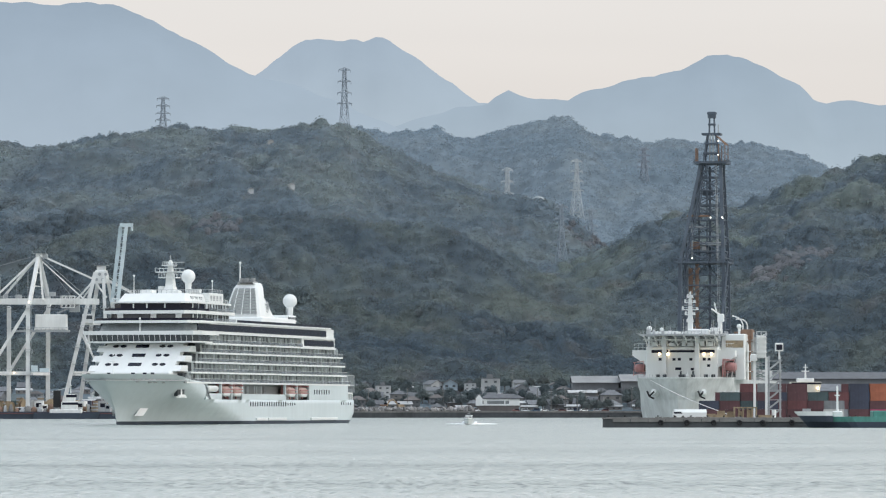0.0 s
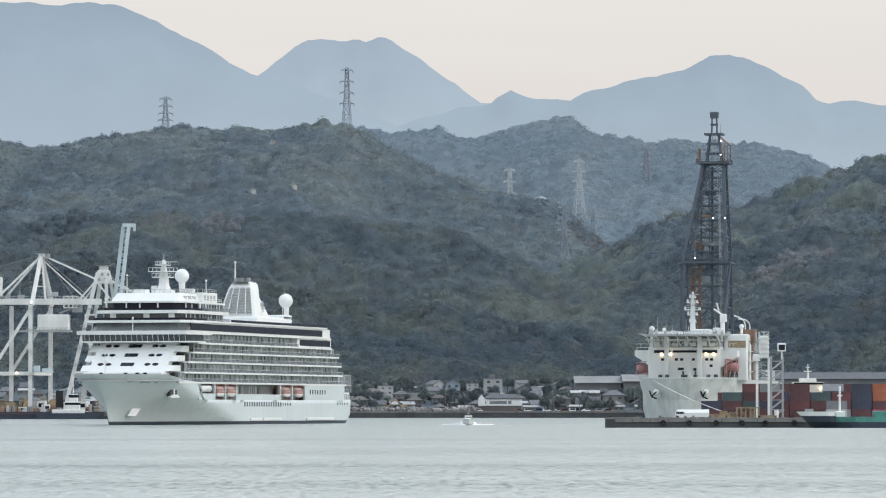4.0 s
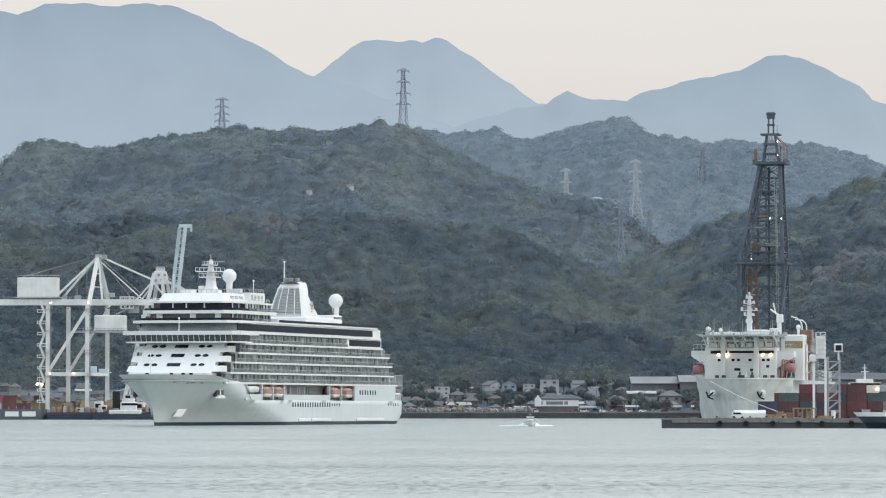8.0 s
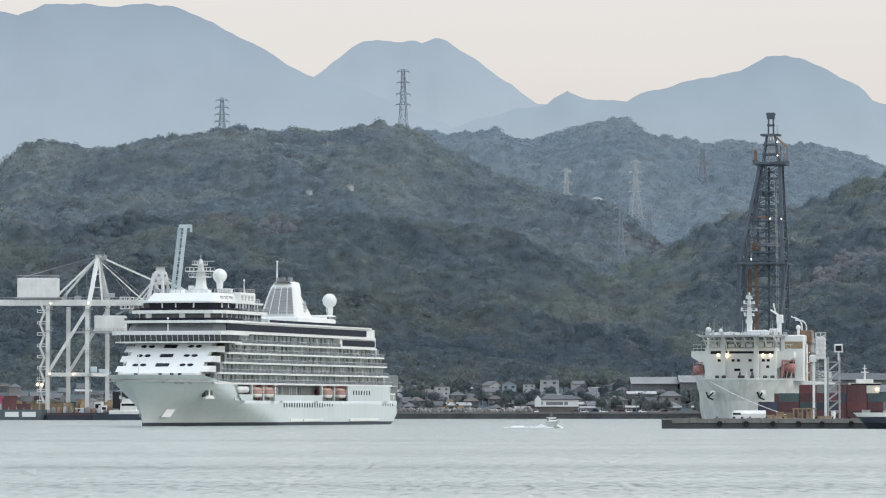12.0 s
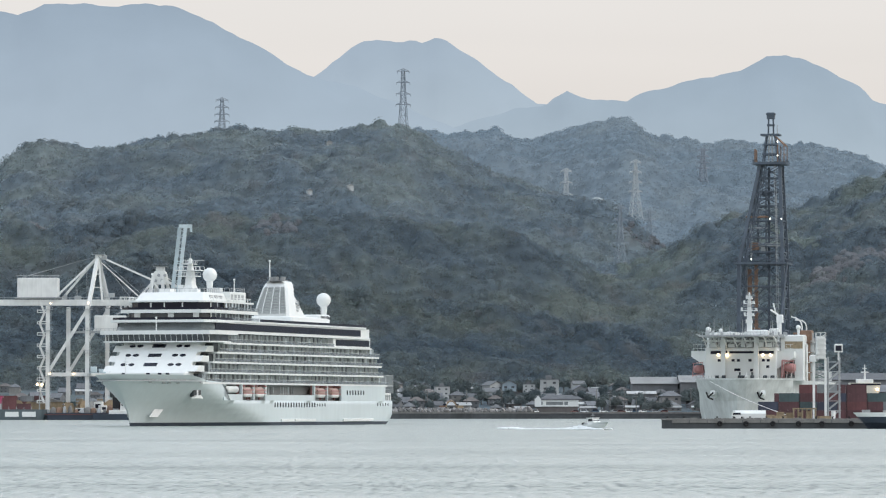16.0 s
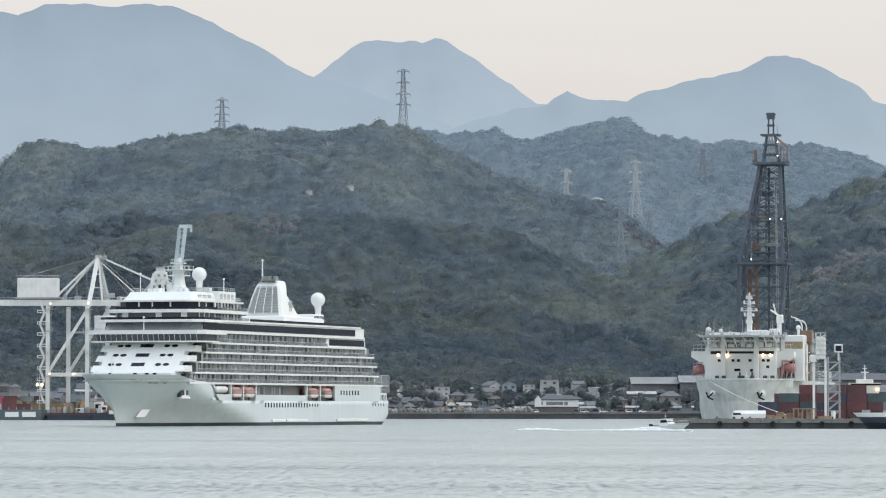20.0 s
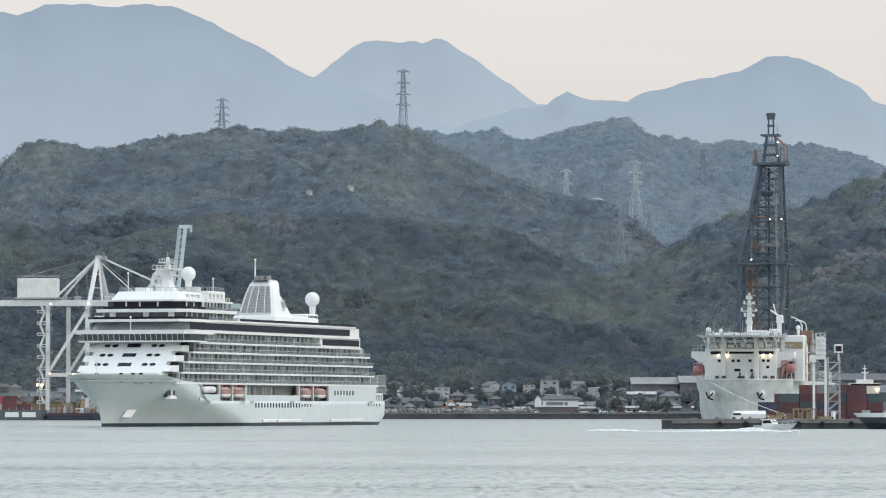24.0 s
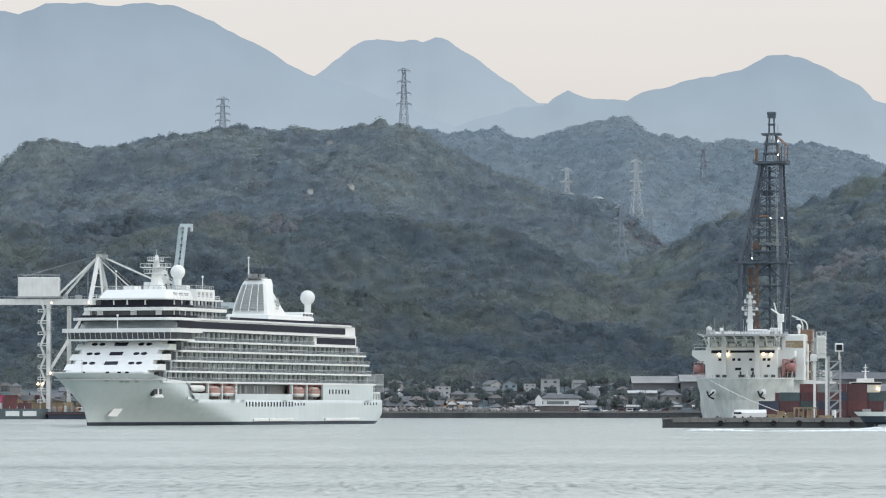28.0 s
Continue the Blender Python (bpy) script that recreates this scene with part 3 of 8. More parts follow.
def forest(name, spots, material, label, leaves=24, tall=0.5, seed=1, cell=2.2, sheet=True, blade=0.1):
    """spots: rows of x, y, crown radius. The canopy sheet and the leaf sprays on it make one mesh."""
    rng = np.random.RandomState(seed)
    base = land(spots[:, 0], spots[:, 1])
    high = spots[:, 2] * tall * rng.uniform(0.55, 1.5, len(spots)) * np.where(rng.uniform(0, 1, len(spots)) < 0.06, 1.3, 1.0)
    vs, fs, n = [], [], 0
    if sheet:
        x0, x1 = spots[:, 0].min() - 6, spots[:, 0].max() + 6
        y0, y1 = spots[:, 1].min() - 4, spots[:, 1].max() + 4
        xs, ys = np.arange(x0, x1, cell), np.arange(y0, y1, cell)
        gx, gy = np.meshgrid(xs, ys)
        ground_z = land(gx, gy)
        up = np.zeros_like(gx)
        for (x, y, r), h in zip(spots, high):
            i0, i1 = int((x - r - x0) / cell), int((x + r - x0) / cell) + 2
            j0, j1 = int((y - r - y0) / cell), int((y + r - y0) / cell) + 2
            i0, j0 = max(i0, 0), max(j0, 0)
            w = up[j0:j1, i0:i1]
            np.maximum(w, dome((gx[j0:j1, i0:i1] - x) ** 2 + (gy[j0:j1, i0:i1] - y) ** 2, r, h), out=w)
        up *= np.clip((gy - y0 - 2) / 9, 0, 1)
        gz = ground_z - np.where(gy < y0 + cell * 1.5, 2.0, 0.0) + up * 0.9 + rng.uniform(-0.35, 0.35, gx.shape)
        k = np.arange(gx.size).reshape(gx.shape)
        vs.append(np.stack([gx, gy, gz], -1).reshape(-1, 3))
        a, b_, c, d = k[:-1, :-1].ravel(), k[:-1, 1:].ravel(), k[1:, 1:].ravel(), k[1:, :-1].ravel()
        fs.append(np.concatenate([np.stack([a, b_, c], -1), np.stack([a, c, d], -1)]))
        n = gx.size
    else:
        # lone crowns: a small dome each
        rings, steps = 4, 10
        for (x, y, r), z, h in zip(spots, base, high):
            wob = rng.uniform(0.75, 1.15, (rings, steps))
            v = [(x, y, z + h + 1.0)]
            for a in range(rings):
                rr = (a + 1) / rings
                for q in range(steps):
                    v.append((x + math.cos(q * 2 * math.pi / steps) * r * rr * wob[a, q], y + math.sin(q * 2 * math.pi / steps) * r * rr * wob[a, q],
                              z + float(dome(rr * rr * r * r, r, h)) * wob[a, q] + (1.0 if a < rings - 1 else -1.5)))
            f = [(0, 1 + q, 1 + (q + 1) % steps) for q in range(steps)]
            for a in range(rings - 1):
                for q in range(steps):
                    k0, k1 = 1 + a * steps + q, 1 + a * steps + (q + 1) % steps
                    f += [(k0, k0 + steps, k1), (k1, k0 + steps, k1 + steps)]
            vs.append(np.array(v))
            fs.append(np.array(f) + n)
            n += len(v)
    # sprays: small three-cornered blades all over the upper half of every crown, ragged at its edge
    m = len(spots) * leaves
    t = np.repeat(np.arange(len(spots)), leaves)
    ang, rise = rng.uniform(0, 2 * math.pi, m), rng.uniform(-0.1, 1.0, m)
    flat = np.sqrt(1 - rise * rise)
    out = np.stack([np.cos(ang) * flat, np.sin(ang) * flat, rise], -1)
    r, h = spots[t, 2], high[t]
    reach = rng.uniform(0.93, 1.14, m)[:, None] * np.stack([r, r, h], -1)
    mid = np.stack([spots[t, 0], spots[t, 1], base[t]], -1) + out * reach
    face = out + rng.normal(0, 0.28, (m, 3))
    face /= np.linalg.norm(face, axis=1)[:, None]
    side = np.cross(face, rng.normal(0, 1, (m, 3)))
    side /= np.linalg.norm(side, axis=1)[:, None]
    over = np.cross(face, side)
    size = (blade * r * rng.uniform(0.55, 1.45, m))[:, None]
    tri = np.stack([mid + size * (side * math.cos(q * 2.094) + over * math.sin(q * 2.094)) for q in range(3)], 1)
    closed = sum(len(q) for q in fs)
    vs.append(tri.reshape(-1, 3))
    fs.append(np.arange(m * 3).reshape(-1, 3) + n)
    return tagged(new(name, raw_mesh(name, np.concatenate(vs), np.concatenate(fs), material, closed)), label, "forest", kind="stuff")


def stand(x0, x1, y0, y1, step, r0, r1, seed, keep=None):
    rng = np.random.RandomState(seed)
    gx, gy = np.meshgrid(np.arange(x0, x1, step), np.arange(y0, y1, step))
    p = np.stack([gx.ravel(), gy.ravel()], -1) + rng.uniform(-0.5, 0.5, (gx.size, 2)) * step
    r = rng.uniform(r0, r1, len(p)) * np.where(rng.uniform(0, 1, len(p)) < 0.12, 1.35, 1.0)
    spots = np.column_stack([p, r])
    slope = land(p[:, 0], p[:, 1] + 8) - land(p[:, 0], p[:, 1] - 8)
    ok = slope > -1.5
    if keep is not None:
        ok &= keep(p[:, 0], p[:, 1])
    return spots[ok]


# trees are kept only inside the camera's wedge of view
def in_view_wedge(x, y):
    return (np.abs(x) < 0.125 * y) & (y > 2475)


# each stand's leaf colour carries the haze of its distance
forest("hill_forest", stand(-340, 340, 2475, 2650, 6.0, 2.6, 5.6, 21, in_view_wedge), M["forest"],
       "dense dark green forest at the foot of the hill, least tinted with haze", 84, 0.7, 5, 1.6, True, 0.19)
forest("slope_forest", stand(-360, 360, 2640, 2832, 6.0, 2.6, 5.6, 31, in_view_wedge), M["forest_slope"],
       "dense grey-green mixed forest on the near hillside, tinted with haze", 76, 0.7, 8, 1.6, True, 0.19)
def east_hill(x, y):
    return in_view_wedge(x, y) & (x > 96 + (y - 2822) * 0.14)


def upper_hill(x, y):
    return in_view_wedge(x, y) & ~((y < 3140) & east_hill(x, y))


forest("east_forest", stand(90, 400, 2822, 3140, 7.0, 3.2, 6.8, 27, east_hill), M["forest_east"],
       "olive and dark green mixed forest on the eastern hill, tinted with haze", 64, 0.8, 12, 1.8, True, 0.19)
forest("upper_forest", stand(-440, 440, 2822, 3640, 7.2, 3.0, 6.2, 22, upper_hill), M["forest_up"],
       "dense mixed forest on the upper hillside, paler and bluer with haze", 52, 0.66, 6, 2.4, True, 0.2)
forest("ridge_forest", stand(-120, 520, 3632, 4230, 7.6, 3.0, 5.6, 23, in_view_wedge), M["forest_mid"],
       "distant forest on the ridge behind, blue-grey with painted haze", 36, 0.66, 7, 2.6, True, 0.2)

# ---- the cruise ship: x towards the bow, y to port, z up from the waterline ----
def hull_rings(levels, stern, stem, half, entry, power, n=26, tail=0.8):
    rings = []
    for z in levels:
        xs, xb, hw, le, pw = stern(z), stem(z), half(z), entry(z), power(z)
        port = []
        for i in range(n + 1):
            s = i / n
            s = 1 - (1 - s) ** 1.6
            h = hw * min(1.0, ((1 - s) / le)) ** pw * (tail + (1 - tail) * min(1.0, s / 0.06) ** 0.5)
            port.append((xs + (xb - xs) * s, max(h, 0.12), z))
        rings.append([(x, -y, zz) for x, y, zz in port] + [(x, y, zz) for x, y, zz in reversed(port)])
    return rings


def lerp(z, *rows):
    return float(np.interp(z, [r[0] for r in rows], [r[1] for r in rows]))


SHIP_SIZE = 0.95
cruise = thing("cruise_ship", "large white cruise ship with balcony decks, under way in the harbour", "ship")
cruise.scale = (SHIP_SIZE, SHIP_SIZE, SHIP_SIZE)
SHIP_PORT = 15.5


def cruise_hull(levels, n=64):
    """Waterlines from the stern, or from a given station, to the raked stem; the entry is long below and blunt at deck height."""
    rings = []
    for z in levels:
        xs = lerp(z, (-2, -92.5), (0, -95.5), (1.4, -99), (3, -101.4), (7.2, -101.8))
        xb = lerp(z, (-2, 100.5), (0, 101), (4, 103), (7.2, 106), (10.5, 109.6), (14.4, 114.5))
        run = lerp(z, (-2, 78), (0, 74), (3, 62), (7.2, 42), (10.5, 32), (14.4, 26))
        pw = lerp(z, (-2, 0.95), (0, 0.92), (3, 0.84), (7.2, 0.7), (10.5, 0.62), (14.4, 0.55))
        port = []
        for i in range(n + 1):
            s = 1 - (1 - i / n) ** 1.8
            x = xs + (xb - xs) * s
            h = SHIP_PORT * min(1.0, max(0.0, xb - x) / run) ** pw
            h *= 0.62 + 0.38 * min(1.0, max(0.0, x - xs) / 11) ** 0.5
            zz = min(z, lerp(x, (63.0, 7.2), (65.5, 12.3), (80, 12.9), (92, 14.4)))
            port.append((x, max(h, 0.12), zz))
        rings.append([(x, -y, q) for x, y, q in port] + [(x, y, q) for x, y, q in reversed(port)])
    return loft(buf(), rings, caps=False)


part("hull", cruise_hull([0.75, 1.6, 3, 4.5, 6, 7.2, 8.5, 10, 11.5, 13, 14.4]), M["shiphull"], cruise, "white hull with a flared bow", smooth=True)
part("waterline_band", cruise_hull([-2, -0.6, 0.75]), M["boot"], cruise, "dark blue band along the waterline", smooth=True)
b = buf()
plate(b, [(80, -15.4), (88, -15.2), (100, -10.8), (108, -6.4), (113.5, -1.0), (113.5, 1.0), (108, 6.4), (100, 10.8), (88, 15.2), (80, 15.4)], "z", 12.5, 12.8)
part("foredeck", b, M["cranegrey"], cruise, "grey foredeck")


def side_box(b, x0, x1, z0, z1, out=SHIP_PORT, thick=0.7):
    for s in (1, -1):
        y0, y1 = sorted((s * out, s * (out - thick)))
        box(b, min(x0, x1), max(x0, x1), y0, y1, z0, z1)
    return b


# hull top amidships: an inner wall, and side plating left open for the boats
b = buf()
box(b, -86, 66, -12.2, 12.2, 7.2, 12.1)
part("boat_deck_wall", b, M["louvre"], cruise, "grey wall inside the lifeboat recess")
b = buf()
for x0, x1, z0, z1 in ((66, 64.2, 7.2, 12.2), (64.2, 51.2, 7.2, 9.0), (51.2, 50.4, 7.2, 12.2), (41.0, 40.1, 7.2, 12.2), (30.6, 29.4, 7.2, 12.2),
                       (29.4, -4.9, 7.2, 8.9), (-4.9, -14.4, 7.2, 8.9), (-14.0, -14.8, 7.2, 12.2), (-26.2, -27.0, 7.2, 12.2), (-39.8, -41, 7.2, 12.2), (-41, -83.5, 7.2, 12.2)):
    side_box(b, x0, x1, z0, z1)
pieces("side_plating", b, M["shiphull"], cruise, "white side plating with openings for the lifeboats")
# the stern: a mooring gallery, its shade a dark block, over the rounded counter, a stepped deck above
STERN = [(-80, -15.3), (-80, 15.3), (-86, 15.3), (-93.5, 14.6), (-97.6, 12.6), (-100.2, 9.6), (-101.2, 5), (-101.2, -5), (-100.2, -9.6), (-97.6, -12.6), (-93.5, -14.6), (-86, -15.3)]
b = buf()
plate(b, STERN, "z", 6.9, 7.45)
part("stern_deck", b, M["shiphull"], cruise, "white lower stern deck")
b = buf()
plate(b, [(x * 0.99, y * 0.99) for x, y in STERN], "z", 9.3, 9.8)
part("stern_deck", b, M["white"], cruise, "white slab over the mooring gallery")
b = buf()
for (xa, ya), (xb, yb) in zip(STERN[1:], STERN[2:]):
    for f in (0.1, 0.55):
        x, y = xa + (xb - xa) * f, ya + (yb - ya) * f
        box(b, x * 0.985 - 0.25, x * 0.985 + 0.25, y * 0.985 - 0.25, y * 0.985 + 0.25, 7.45, 9.3)
pieces("stern_post", b, M["white"], cruise)
# a solid dark block stands for the shade inside the gallery
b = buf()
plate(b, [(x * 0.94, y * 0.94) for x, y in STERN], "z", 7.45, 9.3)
part("stern_gallery", b, M["cabin"], cruise, "dark block painted as the shade in the mooring gallery")
b = buf()
for (xa, ya), (xb, yb) in zip(STERN[1:], STERN[2:]):
    beam(b, (xa * 0.98, ya * 0.98, 10.9), (xb * 0.98, yb * 0.98, 10.9), 0.1)
    beam(b, (xa * 0.98, ya * 0.98, 9.8), (xa * 0.98, ya * 0.98, 10.9), 0.1)
part("stern_rail", b, M["steel"], cruise)
b = buf()
box(b, -99.0, -91.0, 10.6, 13.2, 12.0, 12.35)
box(b, -99.0, -98.75, 10.6, 13.2, 9.8, 15.6)
box(b, -91.3, -91.0, 10.6, 13.2, 9.8, 15.6)
box(b, -99.0, -91.0, 10.6, 13.2, 15.4, 15.65)
part("stern_frame", b, M["steel"], cruise, "grey boat-landing frame at the stern")
b = buf()
box(b, -98.7, -91.3, 12.9, 13.0, 12.4, 15.4)
part("stern_screen", b, M["greyglass"], cruise, "grey glass screen in the stern frame")

# lifeboats hang in the openings
lb = buf()
ring = [(-4.1, 0.3), (-3.6, -1.0), (-2.5, -1.5), (2.5, -1.5), (3.6, -1.0), (4.1, 0.3), (3.7, 0.9), (2.6, 1.5), (-2.6, 1.5), (-3.7, 0.9)]
loft(lb, [[(x * k, y, z * k) for x, z in ring] for y, k in ((-1.7, 0.75), (-1.0, 0.97), (0, 1.0), (1.0, 0.97), (1.7, 0.75))])
ub = buf()
loft(ub, [[(x * k, y, z) for x, z in [(-4.0, -0.55), (-3.6, -1.05), (-2.5, -1.55), (2.5, -1.55), (3.6, -1.05), (4.0, -0.55)]] for y, k in ((-1.78, 0.76), (-1.05, 0.98), (0, 1.01), (1.05, 0.98), (1.78, 0.76))])
lifeboat_top, lifeboat_low = mesh_of("lifeboat", lb, M["orange"], True), mesh_of("boat_hull", ub, M["white"], True)
dv = buf()
for x in (-4.2, 4.2):
    beam(dv, (x, -0.4, -2.2), (x, -0.4, 2.2), 0.45)
    beam(dv, (x, -0.4, 2.0), (x, 1.9, 1.7), 0.4)
beam(dv, (-4.2, -0.4, 2.1), (4.2, -0.4, 2.1), 0.3)
for z in (-0.4, 0.6):
    beam(dv, (-4.3, 1.72, z), (4.3, 1.72, z), 0.28)
davit_me = mesh_of("davit", dv, M["red"])
for x in (46.0, 35.4, -20.4, -33.4, ):
    for s in (1, -1):
        lbt = part("lifeboat", lifeboat_top, None, cruise, "orange-topped lifeboat in its davits")
        lbt.matrix_basis = pose(x, s * 14.1, 9.7)
        part("boat_hull", lifeboat_low, None, lbt)
        part("davit", davit_me, None, lbt).matrix_basis = pose(0, 0, 0, 0, 0, 0 if s > 0 else 180)
tb = buf()
loft(tb, [[(x * 1.25, y, z * 0.62) for x, z in ring] for y in (-1.3, -0.6, 0.6, 1.3)])
for s in (1, -1):
    part("tender", mesh_of("tender", tb, M["white"], True), None, cruise, "white tender boat in the recess").matrix_basis = pose(58, s * 14.0, 10.4)

# deck slabs and cabins: floor height, front, aft end
DECKS = [(12.15, 84, -88.5, 15.6), (15.1, 80, -84.5, 15.6), (18.15, 76, -83, 15.6), (21.0, 72, -80, 15.6), (23.8, 67, -72.5, 15.6), (27.0, 64, -71, 15.6), (30.3, 62, -68, 15.3)]
for k, (z, x1, x0, hw) in enumerate(DECKS):
    b = buf()
    c = 3.0
    plate(b, [(x0, -hw + c), (x0 + c, -hw), (x1, -hw), (x1, hw), (x0 + c, hw), (x0, hw - c)], "z", z - 0.26, z + 0.26)
    part("deck_slab", b, M["white"], cruise)
cab_b = buf()
box(cab_b, -0.06, 0.06, -0.62, 0, 0, 2.4)
partition = mesh_of("balcony_partition", cab_b, M["divider"])
cab_b = buf()
box(cab_b, -0.85, 0.85, 0, 0.06, 0.05, 2.2)
box(cab_b, -0.06, 0.06, 0.06, 0.1, 0.05, 2.2)
cab_door = mesh_of("cabin_door", cab_b, M["door"])
cab_rng = random.Random(4)
for k in range(5):
    z, x1, x0, hw = DECKS[k]
    zt = DECKS[k + 1][0] - 0.26
    front, aft = x1 - 1.5, x0 + 3.5
    if k == 4:
        aft = -31.5
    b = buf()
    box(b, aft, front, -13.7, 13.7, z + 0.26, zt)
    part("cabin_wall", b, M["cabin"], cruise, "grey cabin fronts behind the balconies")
    b = buf()
    for s in (1, -1):
        box(b, aft - 1.5, front - 1, s * 15.45 - 0.04, s * 15.45 + 0.04, z + 0.26, z + 1.15)
    pieces("balustrade", b, M["balcony"], cruise, "glass balcony balustrade")
    b = buf()
    for s in (1, -1):
        box(b, aft - 1.5, front - 1, s * 15.45 - 0.06, s * 15.45 + 0.06, z + 1.15, z + 1.24)
    pieces("handrail", b, M["divider"], cruise)
    n = int((front - aft) / 3.7)
    for i in range(n):
        x = front - 1.5 - i * (front - aft - 2) / n
        for s in (1, -1):
            part("balcony_partition", partition, None, cruise).matrix_basis = pose(x, s * 15.3, z + 0.33, 0, 0, 0 if s > 0 else 180)
            if cab_rng.random() < 0.9:
                part("cabin_door", cab_door, None, cruise).matrix_basis = pose(x - 1.9 + cab_rng.uniform(-0.3, 0.3), s * 13.71, z + 0.33, 0, 0, 0 if s > 0 else 180)
# dark lounge bands
b = buf()
box(b, -70, -33.5, -14.9, 14.9, 24.1, 26.7)
part("lounge_body", b, M["white"], cruise)
b = buf()
side_box(b, -36, -69, 24.45, 26.35, 15.0, 0.2)
pieces("lounge_window", b, M["darkglass"], cruise, "long dark lounge windows near the stern")
b = buf()
box(b, -69, 63, -14.9, 14.9, 27.3, 30.0)
part("upper_body", b, M["white"], cruise)
b = buf()
side_box(b, -60, 62, 27.65, 29.6, 15.1, 0.25)
pieces("window_band", b, M["darkglass"], cruise, "black window band along the pool deck")
b = buf()
for s in (1, -1):
    box(b, -66, 33, s * 14.7 - 0.06, s * 14.7 + 0.06, 30.56, 31.35)
pieces("wind_screen", b, M["darkglass"], cruise, "dark glass wind screen round the open deck")

# the raked white front with its terraces
b = buf()
plate(b, [(83.3, 15.2), (86.5, 15.2), (74.3, 24.6), (70.6, 24.6)], "y", -11.9, 11.9)
front = part("front_slope", b, M["white"], cruise, "raked white front with round ports")
b = buf()
for k in range(3):
    z = 15.4 + k * 2.9
    xf = 86.5 - (z - 15.2) * 1.3
    for s in (1, -1):
        y0, y1 = sorted((s * 11.9, s * 14.3))
        plate(b, [(xf - 7.0, z), (xf, z), (xf - 2.3, z + 1.75), (xf - 7.0, z + 1.75)], "y", y0, y1)
pieces("front_wing", b, M["white"], cruise)
# the shadow between the terraces is a block coloured dark
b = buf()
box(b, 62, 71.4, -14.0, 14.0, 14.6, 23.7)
part("front_block", b, M["cabin"], cruise, "block painted dark as shadow beside the front terraces")


def on_slope(y, z, lift=0.06):
    """A pose flat on the raked front: its own z points out of the slope."""
    x = 86.5 - (z - 15.2) * 1.3
    a = math.degrees(math.atan2(1.3, 1.0))
    return pose(x + lift * 0.6, y, z + lift * 0.8, 0, 90 - a, 0)


pb = buf()
loft(pb, [[(0.62 * math.cos(a * math.pi / 6) * f, 0.95 * math.sin(a * math.pi / 6) * f, h) for a in range(12)] for f, h in ((1.0, -0.05), (1.0, 0.05), (0.86, 0.05), (0.8, -0.02))])
port_me = mesh_of("round_port", pb, M["darkglass"])
# balcony openings: dark plates on the slope paint their shade
pb = buf()
box(pb, -0.7, 0.7, -2.0, 2.0, -0.08, 0.1)
slot_me = mesh_of("front_balcony", pb, M["darkglass"])
for k in range(3):
    z = 17.4 + k * 2.72
    for y in (-8.9, -6.5, 5.6, 8.0):
        part("round_port", port_me, None, front).matrix_basis = on_slope(y, z)
    part("front_balcony", slot_me, None, front, "dark plate painted as a shaded balcony opening").matrix_basis = on_slope(-0.6, z)
b = buf()
bevbox(b, 80, 89.8, -12.2, 12.2, 14.0, 15.25, 0.3)
part("forward_deckhouse", b, M["white"], cruise)
b = buf()
for y in (-6.5, 1.0, 4.6, 7.0):
    box(b, 89.75, 89.9, y - 0.55, y + 0.55, 14.35, 15.0)
pieces("deckhouse_window", b, M["darkglass"], cruise)


# bridge and the decks above it: outlines that narrow forward
def tier(x0, x1, hw, z0, z1, rake=0.0, cut=3.0):
    b = buf()
    def out(z, back):
        return [(x0, -hw, z), (x1 - cut - back, -hw, z), (x1 - back, -hw + cut, z), (x1 - back, hw - cut, z), (x1 - cut - back, hw, z), (x0, hw, z)]
    return loft(b, [out(z0, 0), out(z1, rake)])


part("bridge_sill", tier(66, 79.5, 17.6, 23.9, 24.3, cut=2), M["white"], cruise)
bridge = part("bridge_glass", tier(66.5, 79.0, 16.9, 24.3, 26.2, -0.6, cut=2), M["bridgeglass"], cruise, "slanted dark bridge windows")
b = buf()
for i in range(20):
    y = -15.6 + i * 1.64
    beam(b, (79.08 - max(0, abs(y) - 14.9), y, 24.3), (79.68 - max(0, abs(y) - 14.9), y, 26.2), 0.1)
pieces("mullion", b, M["white"], bridge)
part("bridge_roof", tier(62, 80.4, 18.3, 26.2, 27.35, cut=2), M["white"], cruise, "white roof over the bridge and its wings")
part("observation_screen", tier(72, 77.0, 15.0, 27.35, 29.75, 2.4), M["greyglass"], cruise, "grey slanted observation glass")
b = buf()
box(b, 62, 72, -14.9, 14.9, 27.35, 29.75)
part("observation_body", b, M["white"], cruise)
b = buf()
side_box(b, 61, 72.5, 27.6, 29.6, 15.2, 0.3)
pieces("observation_side_window", b, M["darkglass"], cruise, "black glass beside the observation lounge")
part("observation_roof", tier(60, 77.6, 16.6, 29.75, 30.5), M["white"], cruise)
part("forward_lounge", tier(36, 72.5, 12.8, 30.5, 32.55), M["bridgeglass"], cruise, "grey glass of the forward lounge")
part("lounge_roof", tier(35, 74.6, 14.6, 32.55, 33.5), M["white"], cruise, "white slab roof with a sharp edge")
part("upper_lounge", tier(36, 71.6, 12.2, 33.5, 35.7), M["darkglass"], cruise)
part("top_roof", tier(34, 72.6, 13.0, 35.7, 36.2), M["white"], cruise)


def rail_screen(b, x0, x1, hw, cut, z0, z1):
    """A low dark glass parapet round a deck's front and sides."""
    line = [(x0, -hw), (x1 - cut, -hw), (x1, -hw + cut), (x1, hw - cut), (x1 - cut, hw), (x0, hw)]
    for (xa, ya), (xb, yb) in zip(line, line[1:]):
        beam(b, (xa, ya, (z0 + z1) / 2), (xb, yb, (z0 + z1) / 2), 0.12, z1 - z0)


